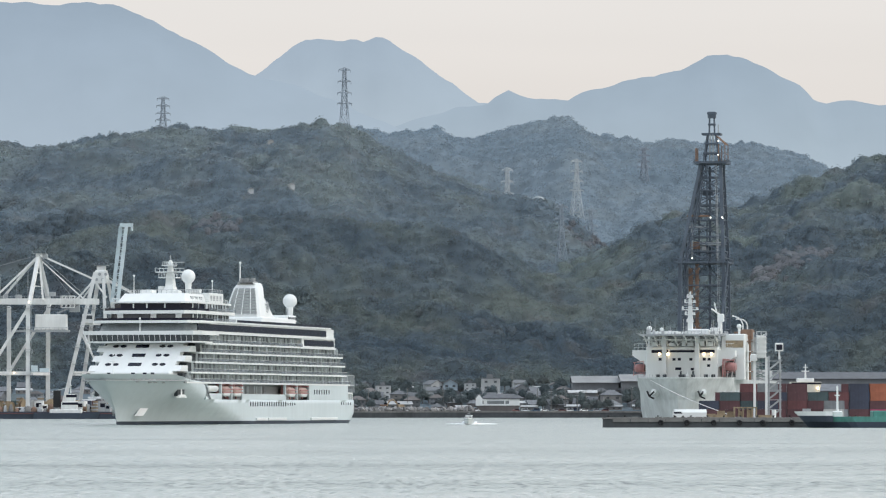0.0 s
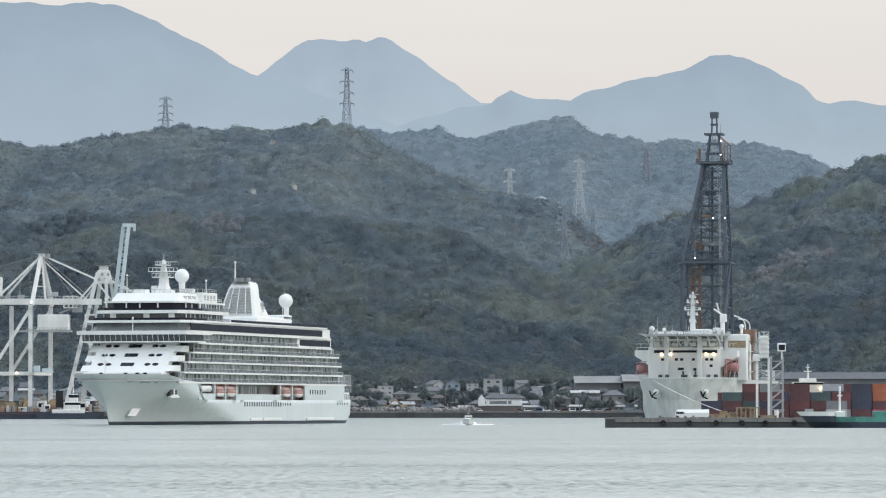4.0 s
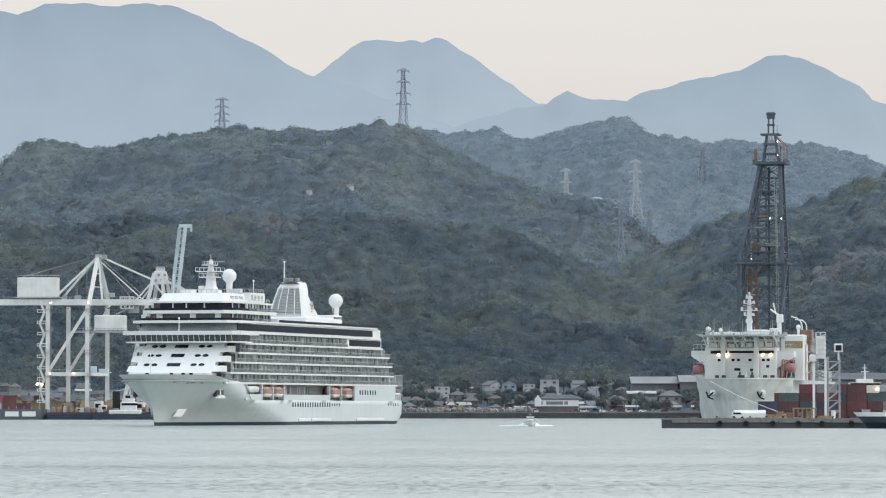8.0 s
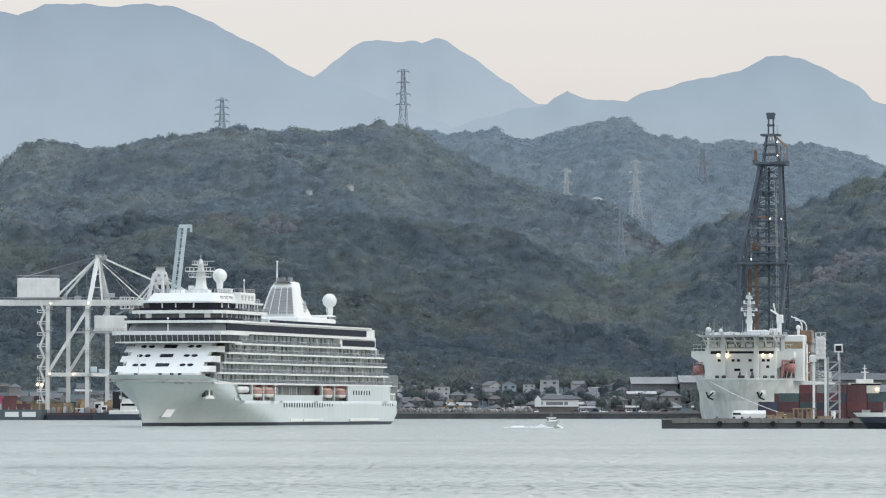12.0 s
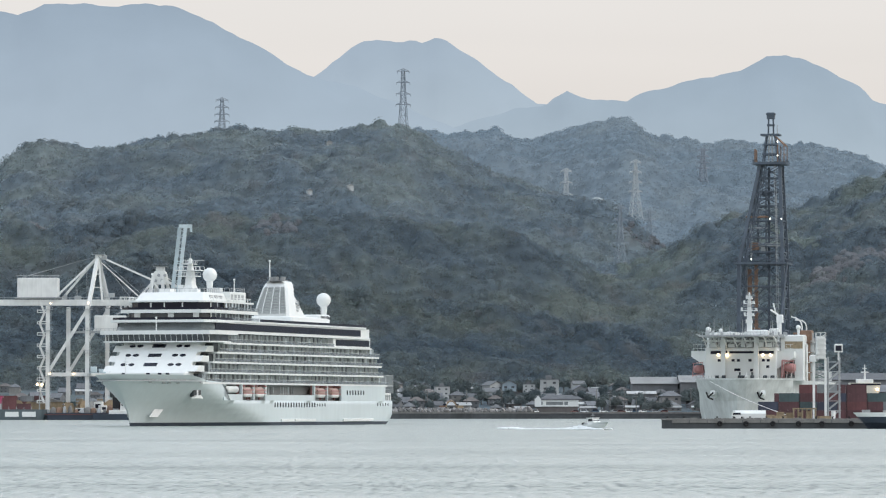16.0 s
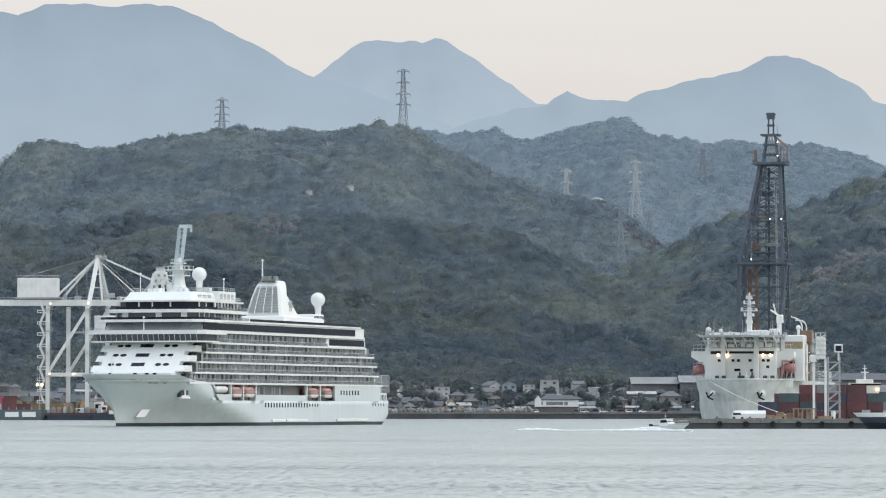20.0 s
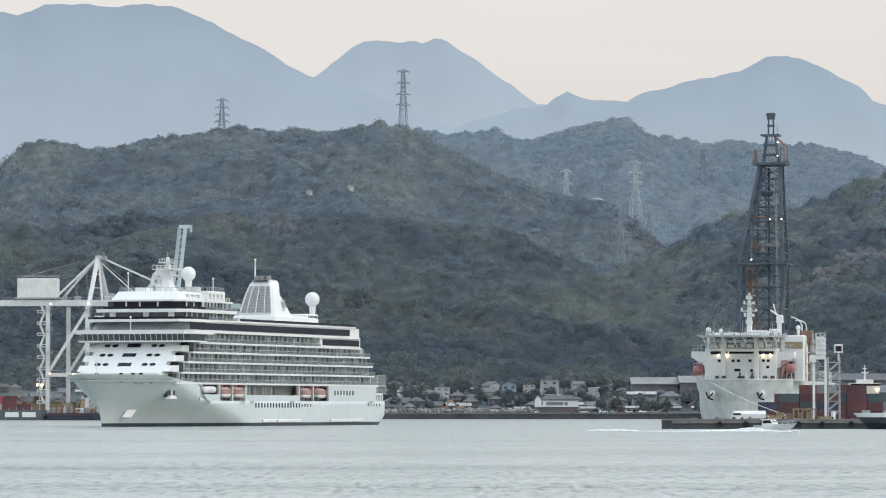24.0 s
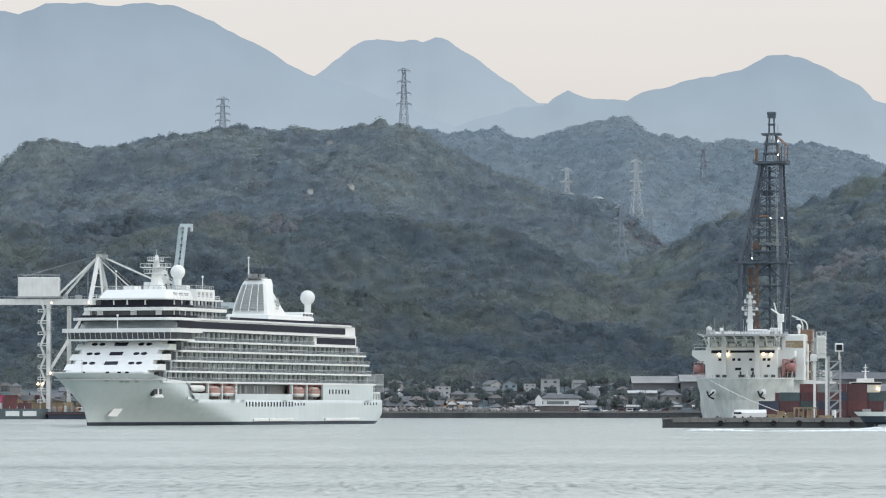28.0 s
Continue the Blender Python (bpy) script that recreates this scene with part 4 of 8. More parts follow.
for x0, x1, hw, z0, z1 in ((60.5, 77.2, 16.0, 30.5, 31.2), (52, 74.2, 14.2, 33.5, 34.2)):
    b = buf()
    rail_screen(b, x0, x1, hw, 3.0, z0, z1)
    part("rail_screen", b, M["darkglass"], cruise, "dark glass parapet above the deck edge")
pil = buf()
box(pil, -0.22, 0.22, -0.1, 0.1, 0, 2.05)
pillar_me = mesh_of("pillar", pil, M["white"])
wide = buf()
box(wide, -0.9, 0.9, -0.12, 0.12, 0, 2.05)
wide_me = mesh_of("pillar", wide, M["white"])
for z0, hw, xs in ((30.5, 12.85, (70, 66, 62, 58)), (33.55, 12.25, (68.5, 63, 57))):
    for x in xs:
        for s in (1, -1):
            part("pillar", pillar_me, None, cruise).matrix_basis = pose(x, s * hw, z0)
for y in (-9.0, 1.4, 9.2):
    part("pillar", wide_me, None, cruise).matrix_basis = pose(72.6, y, 30.5, 0, 0, 90)
for y in (-5.2, -1.0, 4.6):
    part("pillar", pillar_me, None, cruise).matrix_basis = pose(71.6, y, 33.55, 0, 0, 90)
b = buf()
for z0, z1, xa in ((30.55, 32.5, 35), (33.55, 35.65, 35)):
    for i in range(9):
        x = xa + 1 + i * 2.6
        for s in (1, -1):
            box(b, x, x + 1.5, s * 13.0 - 0.05, s * 13.0 + 0.05, z0 + 0.1, z1)
pieces("side_suite", b, M["door"], cruise, "curtained suite windows on the upper decks")
b = buf()
for z in (30.5, 33.5):
    for s in (1, -1):
        box(b, 34, 60, s * 14.6 - 0.05, s * 14.6 + 0.05, z + 0.05, z + 1.0)
pieces("suite_balustrade", b, M["balcony"], cruise, "glass balustrade of the upper suites")
b = buf()
for s in (1, -1):
    box(b, 34, 60, s * 14.7 - 0.4, s * 14.7 + 0.3, 30.2, 30.5)
pieces("suite_slab", b, M["white"], cruise)
b = buf()
loft(b, [[(50, -y, z), (x, -y, z), (x, y, z), (50, y, z)] for x, y, z in ((70.5, 10.4, 36.2), (67.5, 9.4, 38.7))])
bevbox(b, 36.5, 50, -11.4, 11.4, 36.2, 39.2, 0.15)
bevbox(b, 57, 62, -6.5, -3.0, 38.7, 40.0, 0.15)
bevbox(b, 47, 50, 4.5, 8.0, 39.2, 40.4, 0.15)
bevbox(b, 60, 63, 3.0, 6.0, 38.7, 39.7, 0.15)
pieces("top_house", b, M["white"], cruise)
b = buf()
for x0, x1, hw, z in ((51, 67, 9.2, 38.7), (37, 50, 11.2, 39.2)):
    for s in (1, -1):
        for x in np.arange(x0, x1, 1.6):
            box(b, x - 0.05, x + 0.05, s * hw - 0.05, s * hw + 0.05, z, z + 1.1)
        box(b, x0, x1, s * hw - 0.05, s * hw + 0.05, z + 1.0, z + 1.12)
        box(b, x0, x1, s * hw - 0.04, s * hw + 0.04, z + 0.5, z + 0.58)
    for y in np.arange(-hw, hw + 0.1, 1.6):
        box(b, x1 - 0.05, x1 + 0.05, y - 0.05, y + 0.05, z, z + 1.1)
    box(b, x1 - 0.05, x1 + 0.05, -hw, hw, z + 1.0, z + 1.12)
part("top_house_rail", b, M["steel"], cruise)
b = buf()
for s in (1, -1):
    for k in range(4):
        box(b, 38.5 + k * 3, 40.3 + k * 3, s * 11.42 - 0.04, s * 11.42 + 0.04, 36.9, 38.4)
    for k in range(3):
        box(b, 53 + k * 4, 55.5 + k * 4, s * 9.95 - 0.3, s * 9.95 + 0.12, 37.1, 37.9)
pieces("top_house_panel", b, M["cranegrey"], cruise, "grey doors and vents on the top houses")
b = buf()
for x in np.arange(36, 70, 2.4):
    for s in (1, -1):
        box(b, x - 0.05, x + 0.05, s * 12.6 - 0.05, s * 12.6 + 0.05, 36.2, 37.3)
for s in (1, -1):
    box(b, 36, 70, s * 12.6 - 0.05, s * 12.6 + 0.05, 37.2, 37.32)
    box(b, 36, 70, s * 12.6 - 0.04, s * 12.6 + 0.04, 36.7, 36.78)
part("roof_rail", b, M["white"], cruise)

# mast with platforms and radar
b = buf()
loft(b, [[(53 + x * f, y * f, z) for x, y in ((-2.4, -2.1), (2.4, -1.8), (2.4, 1.8), (-2.4, 2.1))] for z, f in ((39.0, 1.0), (41.2, 0.62), (44.4, 0.5), (46.4, 0.34), (49.0, 0.16))])
bevbox(b, 51.5, 54.5, -3.4, -1.6, 39.0, 41.2, 0.1)
mast = part("mast", b, M["white"], cruise, "white radar mast with platforms")
b = buf()
for z, hw in ((43.6, 2.8), (45.3, 3.9), (47.2, 1.6)):
    box(b, 51.6, 55.6, -hw, hw, z, z + 0.25)
    for y in np.arange(-hw, hw + 0.1, hw / 3):
        box(b, 55.5, 55.6, y - 0.05, y + 0.05, z, z + 1.3)
        box(b, 51.6, 51.7, y - 0.05, y + 0.05, z, z + 1.3)
    box(b, 55.5, 55.6, -hw, hw, z + 1.2, z + 1.3)
    box(b, 51.6, 51.7, -hw, hw, z + 1.2, z + 1.3)
part("platform", b, M["white"], mast)
b = buf()
box(b, 54.6, 55.0, -2.2, 2.2, 47.2, 47.6)
box(b, 53.0, 53.4, 1.0, 4.4, 48.2, 48.5)
tube(b, (53, 0, 48), (53, 0, 50.6), 0.14)
part("radar_scanner", b, M["steel"], mast)
for name, x, y, z, r, foot in (("radome_forward", 42.5, 2.2, 44.4, 2.15, 39.2), ("radome_aft", -56, 4.0, 39.2, 2.3, 31.0)):
    b = buf()
    ball(b, (x, y, z), r, 16, 10)
    rd = part("radome", b, M["white"], cruise, "round white satellite dome", smooth=True)
    b = buf()
    tube(b, (x, y, foot), (x, y, z - r * 0.5), 0.8 if x > 0 else 0.7, 1.1 if x > 0 else 1.2, 10)
    if x < 0:
        bevbox(b, x - 1.5, x + 1.5, y - 1.6, y + 1.6, 31, 34, 0.3)
    part("dome_foot", b, M["white"], rd)
b = buf()
for x, y, z0, z1 in ((66, -7, 38.7, 44), (64, 4.5, 38.7, 42.0), (40, 9, 39.2, 43.0), (80.2, -0.2, 27.3, 31.0)):
    tube(b, (x, y, z0), (x, y, z1), 0.16, 0.1)
    ball(b, (x, y, z1), 0.35, 6, 4)
pieces("antenna_pole", b, M["white"], cruise)

b = buf()
tube(b, (106, 0.5, 12.7), (106, 0.5, 20.0), 0.18, 0.1, 7)
box(b, 105.8, 106.2, -0.3, 1.3, 17.9, 18.1)
ball(b, (106, 0.5, 20.2), 0.25, 6, 4)
part("bow_mast", b, M["white"], cruise, "white bow light mast")
for x, y, r, h in ((103.5, 2.0, 0.6, 0.9), (103.5, -2.2, 0.6, 0.9), (97.0, 6.5, 0.5, 0.8), (97.0, -6.0, 0.5, 0.8), (94.5, 3.2, 0.7, 1.0)):
    b = buf()
    tube(b, (x, y - 0.7, 12.8 + h), (x, y + 0.7, 12.8 + h), r, n=10)
    box(b, x - r, x + r, y - 0.9, y + 0.9, 12.8, 12.8 + h * 0.6)
    part("windlass", b, M["cranegrey"], cruise)

# funnel: a broad curved casing with a louvred front
def fun_front(z):
    return lerp(z, (31.2, -17.2), (35, -17.9), (39, -19.4), (42.4, -21.0), (43.6, -21.8), (44.3, -22.8))


def fun_half(z):
    return lerp(z, (31.2, 6.1), (35, 5.6), (39, 4.8), (42.4, 4.0), (43.6, 3.4), (44.3, 2.6))


def fun_aft(z):
    return lerp(z, (31.2, -45), (33, -38.5), (34.5, -36), (37.6, -32.6), (40.2, -29.6), (42.2, -27.0), (43.4, -25.4), (44.3, -24.0))


b = buf()
rings = []
for z in np.linspace(31.2, 44.3, 20):
    z = float(z)
    xf, hw, xa = fun_front(z), fun_half(z), fun_aft(z)
    rings.append([(xf, -hw + 0.8, z), (xf, hw - 0.8, z), (xf - 0.5, hw, z), (xf - 5, hw + 0.4, z), (xa + 3, hw * 0.92, z), (xa + 0.6, hw * 0.6, z), (xa, hw * 0.3, z),
                  (xa, -hw * 0.3, z), (xa + 0.6, -hw * 0.6, z), (xa + 3, -hw * 0.92, z), (xf - 5, -hw - 0.4, z), (xf - 0.5, -hw, z)])
loft(b, rings)
funnel = part("funnel", b, M["white"], cruise, "white swept funnel with louvred front", smooth=False)
LOUVRE_Z = [34.2, 36, 38, 40, 41.6, 42.6]
# no opening here: a grey plate on the casing paints the louvres' shade
b = buf()
loft(b, [[(fun_front(z) - 0.2, -fun_half(z) + 0.75, z), (fun_front(z) + 0.1, -fun_half(z) + 0.75, z), (fun_front(z) + 0.1, fun_half(z) - 0.75, z), (fun_front(z) - 0.2, fun_half(z) - 0.75, z)] for z in LOUVRE_Z])
part("louvre_backing", b, M["cranegrey"], funnel, "grey plate painted as shade behind the louvres")
for i in range(17):
    z = 34.3 + i * 0.485
    b = buf()
    hw, xf = fun_half(z) - 0.7, fun_front(z)
    box(b, xf + 0.1, xf + 0.5, -hw, hw, z, z + 0.24)
    part("louvre", b, M["divider"], funnel, "pale funnel louvre")
b = buf()
for f in (-0.5, 0.0, 0.5):
    for za, zb in zip(LOUVRE_Z, LOUVRE_Z[1:]):
        beam(b, (fun_front(za) + 0.5, f * fun_half(za), za), (fun_front(zb) + 0.5, f * fun_half(zb), zb), 0.2)
pieces("louvre_rib", b, M["white"], funnel)
b = buf()
for x, y in ((-23.0, -1.9), (-23.0, 0.0), (-23.0, 1.9), (-25.0, -1.4), (-25.0, 1.4)):
    tube(b, (x, y, 44), (x, y, 45.7), 0.75, 0.75, 8)
box(b, -26, -22.2, -2.6, 2.6, 44.2, 44.7)
pieces("exhaust_pipe", b, M["louvre"], funnel)
b = buf()
tube(b, (-22.6, -2.2, 44), (-22.6, -2.2, 50.6), 0.28, 0.15)
ball(b, (-22.6, -2.2, 50.6), 0.4, 8, 5)
part("funnel_pole", b, M["white"], funnel)
for s in (1, -1):
    b = buf()
    ring = [(-26.5 + 2.1 * math.cos(a * 0.3), 36.6 + 1.6 * math.sin(a * 0.3)) for a in range(4, 19)]
    for (xa, za), (xb, zb) in zip(ring, ring[1:]):
        beam(b, (xa, s * (5.9 + 0.16 * (xa + 24.4)), za), (xb, s * (5.9 + 0.16 * (xb + 24.4)), zb), 0.34)
    beam(b, (-25.6, s * 5.55, 36.2), (-29.4, s * 5.0, 36.5), 0.8)
    beam(b, (-25.2, s * 5.6, 37.4), (-28.4, s * 5.05, 37.2), 0.5)
    part("funnel_emblem", b, M["cranegrey"], funnel, "grey emblem shape on the funnel")
b = buf()
bevbox(b, -52, -16.6, -7.2, 7.2, 30.6, 33.4, 0.4)
bevbox(b, -54, -44, -7, 7, 32.4, 34.4, 0.4)
part("funnel_house", b, M["white"], cruise)
b = buf()
for i in range(8):
    box(b, -44.5 - i * 1.2, -45.2 - i * 1.2, 7.0, 7.06, 32.8, 33.9)
for x in (-47, -50.5, -58.5):
    tube(b, (x, 5, 34.4), (x, 5, 36.8), 0.1)
pieces("funnel_house_window", b, M["darkglass"], cruise)

# rows of hull windows, mooring openings, the anchor pocket and the rubbing strips
wb = buf()
box(wb, -0.48, 0.48, -0.05, 0.05, -0.7, 0.7)
win_me = mesh_of("hull_window", wb, M["darkglass"])
for i in range(20):
    x = 22.0 - i * 2.42
    for s in (1, -1):
        w = part("hull_window", win_me, None, cruise)
        w.matrix_basis = pose(x, s * 15.5, 5.9)
        if i > 15:
            w.scale = (0.8, 1, 0.6)
for i in range(7):
    for s in (1, -1):
        part("hull_window", win_me, None, cruise).matrix_basis = pose(-45.5 - i * 2.7, s * 15.5, 9.8)
for i in range(5):
    for s in (1, -1):
        w = part("hull_window", win_me, None, cruise)
        w.matrix_basis = pose(-76 - i * 2.6, s * 15.5, 6.1)
        w.scale = (0.7, 1, 0.6)
rb = buf()
box(rb, -0.55, 0.55, 0, 0.05, 0.1, 2.4)
recess_me = mesh_of("recess_window", rb, M["door"])
for i in range(15):
    x = 28 - i * 2.25
    if i in (7, 8):
        continue
    for s in (1, -1):
        part("recess_window", recess_me, None, cruise).matrix_basis = pose(x, s * 12.22, 9.0, 0, 0, 0 if s > 0 else 180)
for x0, x1 in ((17, 5.5), (4.5, -14.5), (-41, -70.5)):
    for s in (1, -1):
        b = buf()
        y0, y1 = sorted((s * 15.45, s * 15.95))
        bevbox(b, x1, x0, y0, y1, 0.9, 1.7, 0.12)
        part("rubbing_strip", b, M["white"], cruise, "bright white rubbing strip above the waterline")


# the bow's furniture: anchors, mooring ports, the bulb mark and draught marks
def on_flare(x, z, port=1):
    """A pose on the bow plating: its own y points outwards."""
    xb = lerp(z, (-2, 100.5), (0, 101), (4, 103), (7.2, 106), (10.5, 109.6), (14.4, 114.5))
    run = lerp(z, (-2, 78), (0, 74), (3, 62), (7.2, 42), (10.5, 32), (14.4, 26))
    pw = lerp(z, (-2, 0.95), (0, 0.92), (3, 0.84), (7.2, 0.7), (10.5, 0.62), (14.4, 0.55))
    h = SHIP_PORT * min(1.0, (xb - x) / run) ** pw
    h2 = SHIP_PORT * min(1.0, (xb - x + 1) / run) ** pw
    turn = math.degrees(math.atan2(h2 - h, 1.0))
    return pose(x, port * h, z, 0, 0, -port * turn if port > 0 else 180 + turn)


for s in (1, -1):
    # a dark block proud of the plating paints the recess's shade
    b = buf()
    box(b, -1.7, 1.7, -0.8, 0.5, -1.5, 1.9)
    pocket = part("anchor_pocket", b, M["cabin"], cruise, "dark block painted as the anchor recess in the bow")
    pocket.matrix_basis = on_flare(82.5, 9.6, s)
    b = buf()
    loft(b, [[(x * f, y, z) for x, z in ((-2.2, -1.9), (2.4, -1.9), (1.2, -1.0), (-1.2, -1.0))] for y, f in ((0.2, 1.0), (1.1, 0.9), (1.3, 0.6))])
    beam(b, (0, 0.5, -1.2), (0, 0.4, 1.2), 0.5)
    part("anchor", b, M["white"], pocket, "white anchor on its bolster")
    for x, z, w in ((99, 12.2, 0.7), (97, 12.2, 0.7), (93.5, 12.2, 0.5), (104, 12.4, 0.5), (84, 12.4, 0.5)):
        b = buf()
        box(b, -w, w, -0.4, 0.12, -0.32, 0.32)
        part("mooring_port", b, M["cranegrey"], cruise, "mooring opening").matrix_basis = on_flare(x, z, s)
    b = buf()
    plate(b, [(4.4, -1.8), (0.4, -1.8), (-3.6, 1.6), (0.4, 1.6)], "y", 0.0, 0.3)
    part("thruster_mark", b, surface("bright_hull_mark", (0.85, 0.86, 0.86), 0.5, vary=0.03), cruise, "white slanted mark on the bow").matrix_basis = on_flare(91, 4.2, s)
    # the ship's name as plain bars
    for i, w in enumerate((1.0, 1.0, 1.0, 1.0, 1.0, 0, 1.0, 1.0, 1.0, 1.0, 0, 1.0, 1.0, 1.0, 1.0, 1.0, 1.0, 1.0, 1.0)):
        if w:
            b = buf()
            box(b, -0.36, 0.36, 0.0, 0.14, -0.42, 0.42)
            part("name_bar", b, M["cranegrey"], cruise).matrix_basis = on_flare(106.5 - i * 0.82, 12.9, s)

# ---- the drilling ship, moored bow to the water ----
drill = thing("drilling_ship", "white drilling ship with a tall dark lattice derrick, moored", "ship", pose(133, 1857, 0, 0, 0, -101))


def drill_hull(levels):
    b = buf()
    loft(b, hull_rings(levels, lambda z: -112, lambda z: lerp(z, (-2, 95), (0, 95.5), (8, 97), (16.4, 101)), lambda z: 19.0,
                       lambda z: lerp(z, (-2, 0.17), (0, 0.165), (9, 0.14), (16.4, 0.115)), lambda z: lerp(z, (-2, 0.62), (0, 0.6), (16.4, 0.5)), tail=0.95))
    return b


part("hull", drill_hull([-2, 0, 2, 5, 8, 11, 13.5, 16.2]), M["hullgrey"], drill, "weathered white hull with flared bow", smooth=False)
b = buf()
loft(b, hull_rings([16.2, 16.7], lambda z: 40, lambda z: 101.2, lambda z: 19.05, lambda z: 0.40, lambda z: 0.5, tail=1.0))
part("bulwark", b, M["hullgrey"], drill)
for s in (1, -1):
    b = buf()
    tube(b, (91.0, s * 9.2, 10.4), (95.0, s * 9.9, 11.2), 1.25, 1.05, 12)
    pocket = part("anchor_pocket", b, M["white"], drill, "white anchor pocket")
    b = buf()
    c = s * 10.0 - 1.4
    beam(b, (95.0, s * 9.6, 11.2), (95.4, c, 9.4), 0.6)
    beam(b, (95.4, c - 0.9, 11.4), (95.5, c, 9.2), 0.6)
    beam(b, (95.4, c + 1.9, 8.4), (95.5, c, 9.2), 0.6)
    part("anchor", b, M["black"], pocket, "dark stocked anchor")
# deckhouse
b = buf()
bevbox(b, 46, 80, -14.8, 13.6, 16, 29.0, 0.4)
house = part("deckhouse", b, M["white"], drill, "white accommodation block")
b = buf()
plate(b, [(-20.4, 25.4), (-20.4, 27.6), (-14.6, 27.6), (-14.6, 21.5)], "x", 58, 79)
part("bridge_wing", b, M["white"], drill)
b = buf()
plate(b, [(20.2, 25.0), (20.2, 27.4), (13.4, 27.6), (13.4, 20.5)], "x", 71, 79)
part("bridge_wing", b, M["white"], drill)
b = buf()
bevbox(b, 40, 70, 13.8, 23.2, 16, 34.0, 0.4)
side_block = part("side_block", b, M["white"], drill, "tall white block beside the bridge")
b = buf()
box(b, 70.0, 70.12, 15.6, 22.6, 28.6, 31.4)
part("tan_panel", b, M["timber"], side_block, "tan panelled recess")
b = buf()
box(b, 80.0, 80.15, -12.6, -6.0, 26.4, 27.6)
part("bridge_window", b, M["darkglass"], house)
b = buf()
box(b, 80.0, 80.15, -5.2, 4.4, 26.6, 27.5)
part("bridge_window", b, M["darkglass"], house)
b = buf()
box(b, 80.0, 80.15, 5.6, 12.4, 26.4, 27.6)
part("bridge_window", b, M["darkglass"], house)
pw = buf()
box(pw, 0, 0.12, -0.6, 0.6, -0.5, 0.5)
dwin = mesh_of("cabin_window", pw, M["darkglass"])
for y, z in ((-9.2, 23.9), (-7.4, 23.9), (-3.7, 23.9), (-1.6, 23.9), (3.0, 23.9), (8.3, 23.9), (10.2, 23.9), (-2.6, 20.2), (-1.4, 20.2), (3.6, 20.0), (10.0, 21.4)):
    part("cabin_window", dwin, None, house).matrix_basis = pose(80.0, y, z)
lp = buf()
ball(lp, (0, 0, 0), 0.55, 8, 6)
flood_me = mesh_of("floodlight", lp, M["lamp"])
for y in (-9.4, -6.0, 8.2, 11.2):
    part("floodlight", flood_me, None, drill, "lit warm floodlight").matrix_basis = pose(80.9, y, 26.0)
for y in (-7.3, 5.8):
    b = buf()
    beam(b, (82.0, y, 16), (82.0, y, 33.0), 1.7)
    part("column", b, M["white"], drill)
# helicopter deck on its truss
b = buf()
plate(b, [(64, -9), (70, -15.5), (92, -15.5), (98, -9), (98, 9), (92, 15.5), (70, 15.5), (64, 9)], "z", 33.0, 33.6)
heli = part("helideck", b, M["cranegrey"], drill, "grey helicopter deck above the bow")
b = buf()
for y in np.arange(-14, 15, 4.0):
    beam(b, (80.2, y, 29), (92, y, 32.8), 0.35)
    beam(b, (80.2, y, 31.2), (95, y, 32.9), 0.3)
    beam(b, (81, y, 29.5), (81, y + 4 if y < 12 else y - 4, 32.8), 0.3)
box(b, 81, 81.4, -15, 15, 31.0, 31.4)
box(b, 88, 88.4, -15, 15, 31.4, 31.8)
pieces("truss_bar", b, M["cranewhite"], heli)
b = buf()
for s in (1, -1):
    for x in np.arange(70, 93, 3.0):
        beam(b, (x, s * 15.5, 33.3), (x, s * 16.9, 33.9), 0.14)
    box(b, 70, 92, s * 16.9 - 0.08, s * 16.9 + 0.08, 33.85, 34.0)
part("safety_net", b, M["steel"], heli)
# bridge-top houses, masts and domes
b = buf()
bevbox(b, 60, 70, -9, -3.5, 29, 35.2, 0.3)
bevbox(b, 58, 70, 0.5, 8.0, 29, 36.0, 0.3)
bevbox(b, 61, 67, 9.0, 12.5, 29, 36.6, 0.3)
bevbox(b, 62, 72, -14, -11, 29, 35.0, 0.3)
pieces("top_house", b, M["white"], drill)
b = buf()
loft(b, [[(64 + x * f, 0.8 + y * f, z) for x, y in ((-1.2, -1.2), (1.2, -1.2), (1.2, 1.2), (-1.2, 1.2))] for z, f in ((34, 0.85), (43, 0.7), (47, 0.5), (51.0, 0.22))])
dm = part("mast", b, M["white"], drill, "white signal mast with crossarms")
for z, w in ((38.8, 1.3), (41.6, 2.0), (43.6, 3.2), (46.4, 2.2), (48.4, 1.2)):
    b = buf()
    box(b, 63.0, 65.4, 0.8 - w, 0.8 + w, z, z + 0.3)
    for q in (-w, -w * 0.4, w * 0.4, w):
        box(b, 65.3, 65.4, 0.74 + q, 0.86 + q, z, z + 1.1)
    box(b, 65.3, 65.4, 0.8 - w, 0.8 + w, z + 1.0, z + 1.1)
    box(b, 64.2, 64.9, 0.8 - w, 0.8 - w + 0.6, z, z + 1.5)
    bevbox(b, 64.2, 65.0, 0.8 + w - 0.9, 0.8 + w, z, z + 1.1, 0.1)
    part("crossarm", b, M["white"], dm, "mast platform with lamps and rails")
b = buf()
box(b, 65.0, 65.3, -1.6, 2.6, 45.4, 45.7)
box(b, 64.9, 65.2, -0.2, 3.4, 49.8, 50.05)
part("radar_scanner", b, M["steel"], dm)
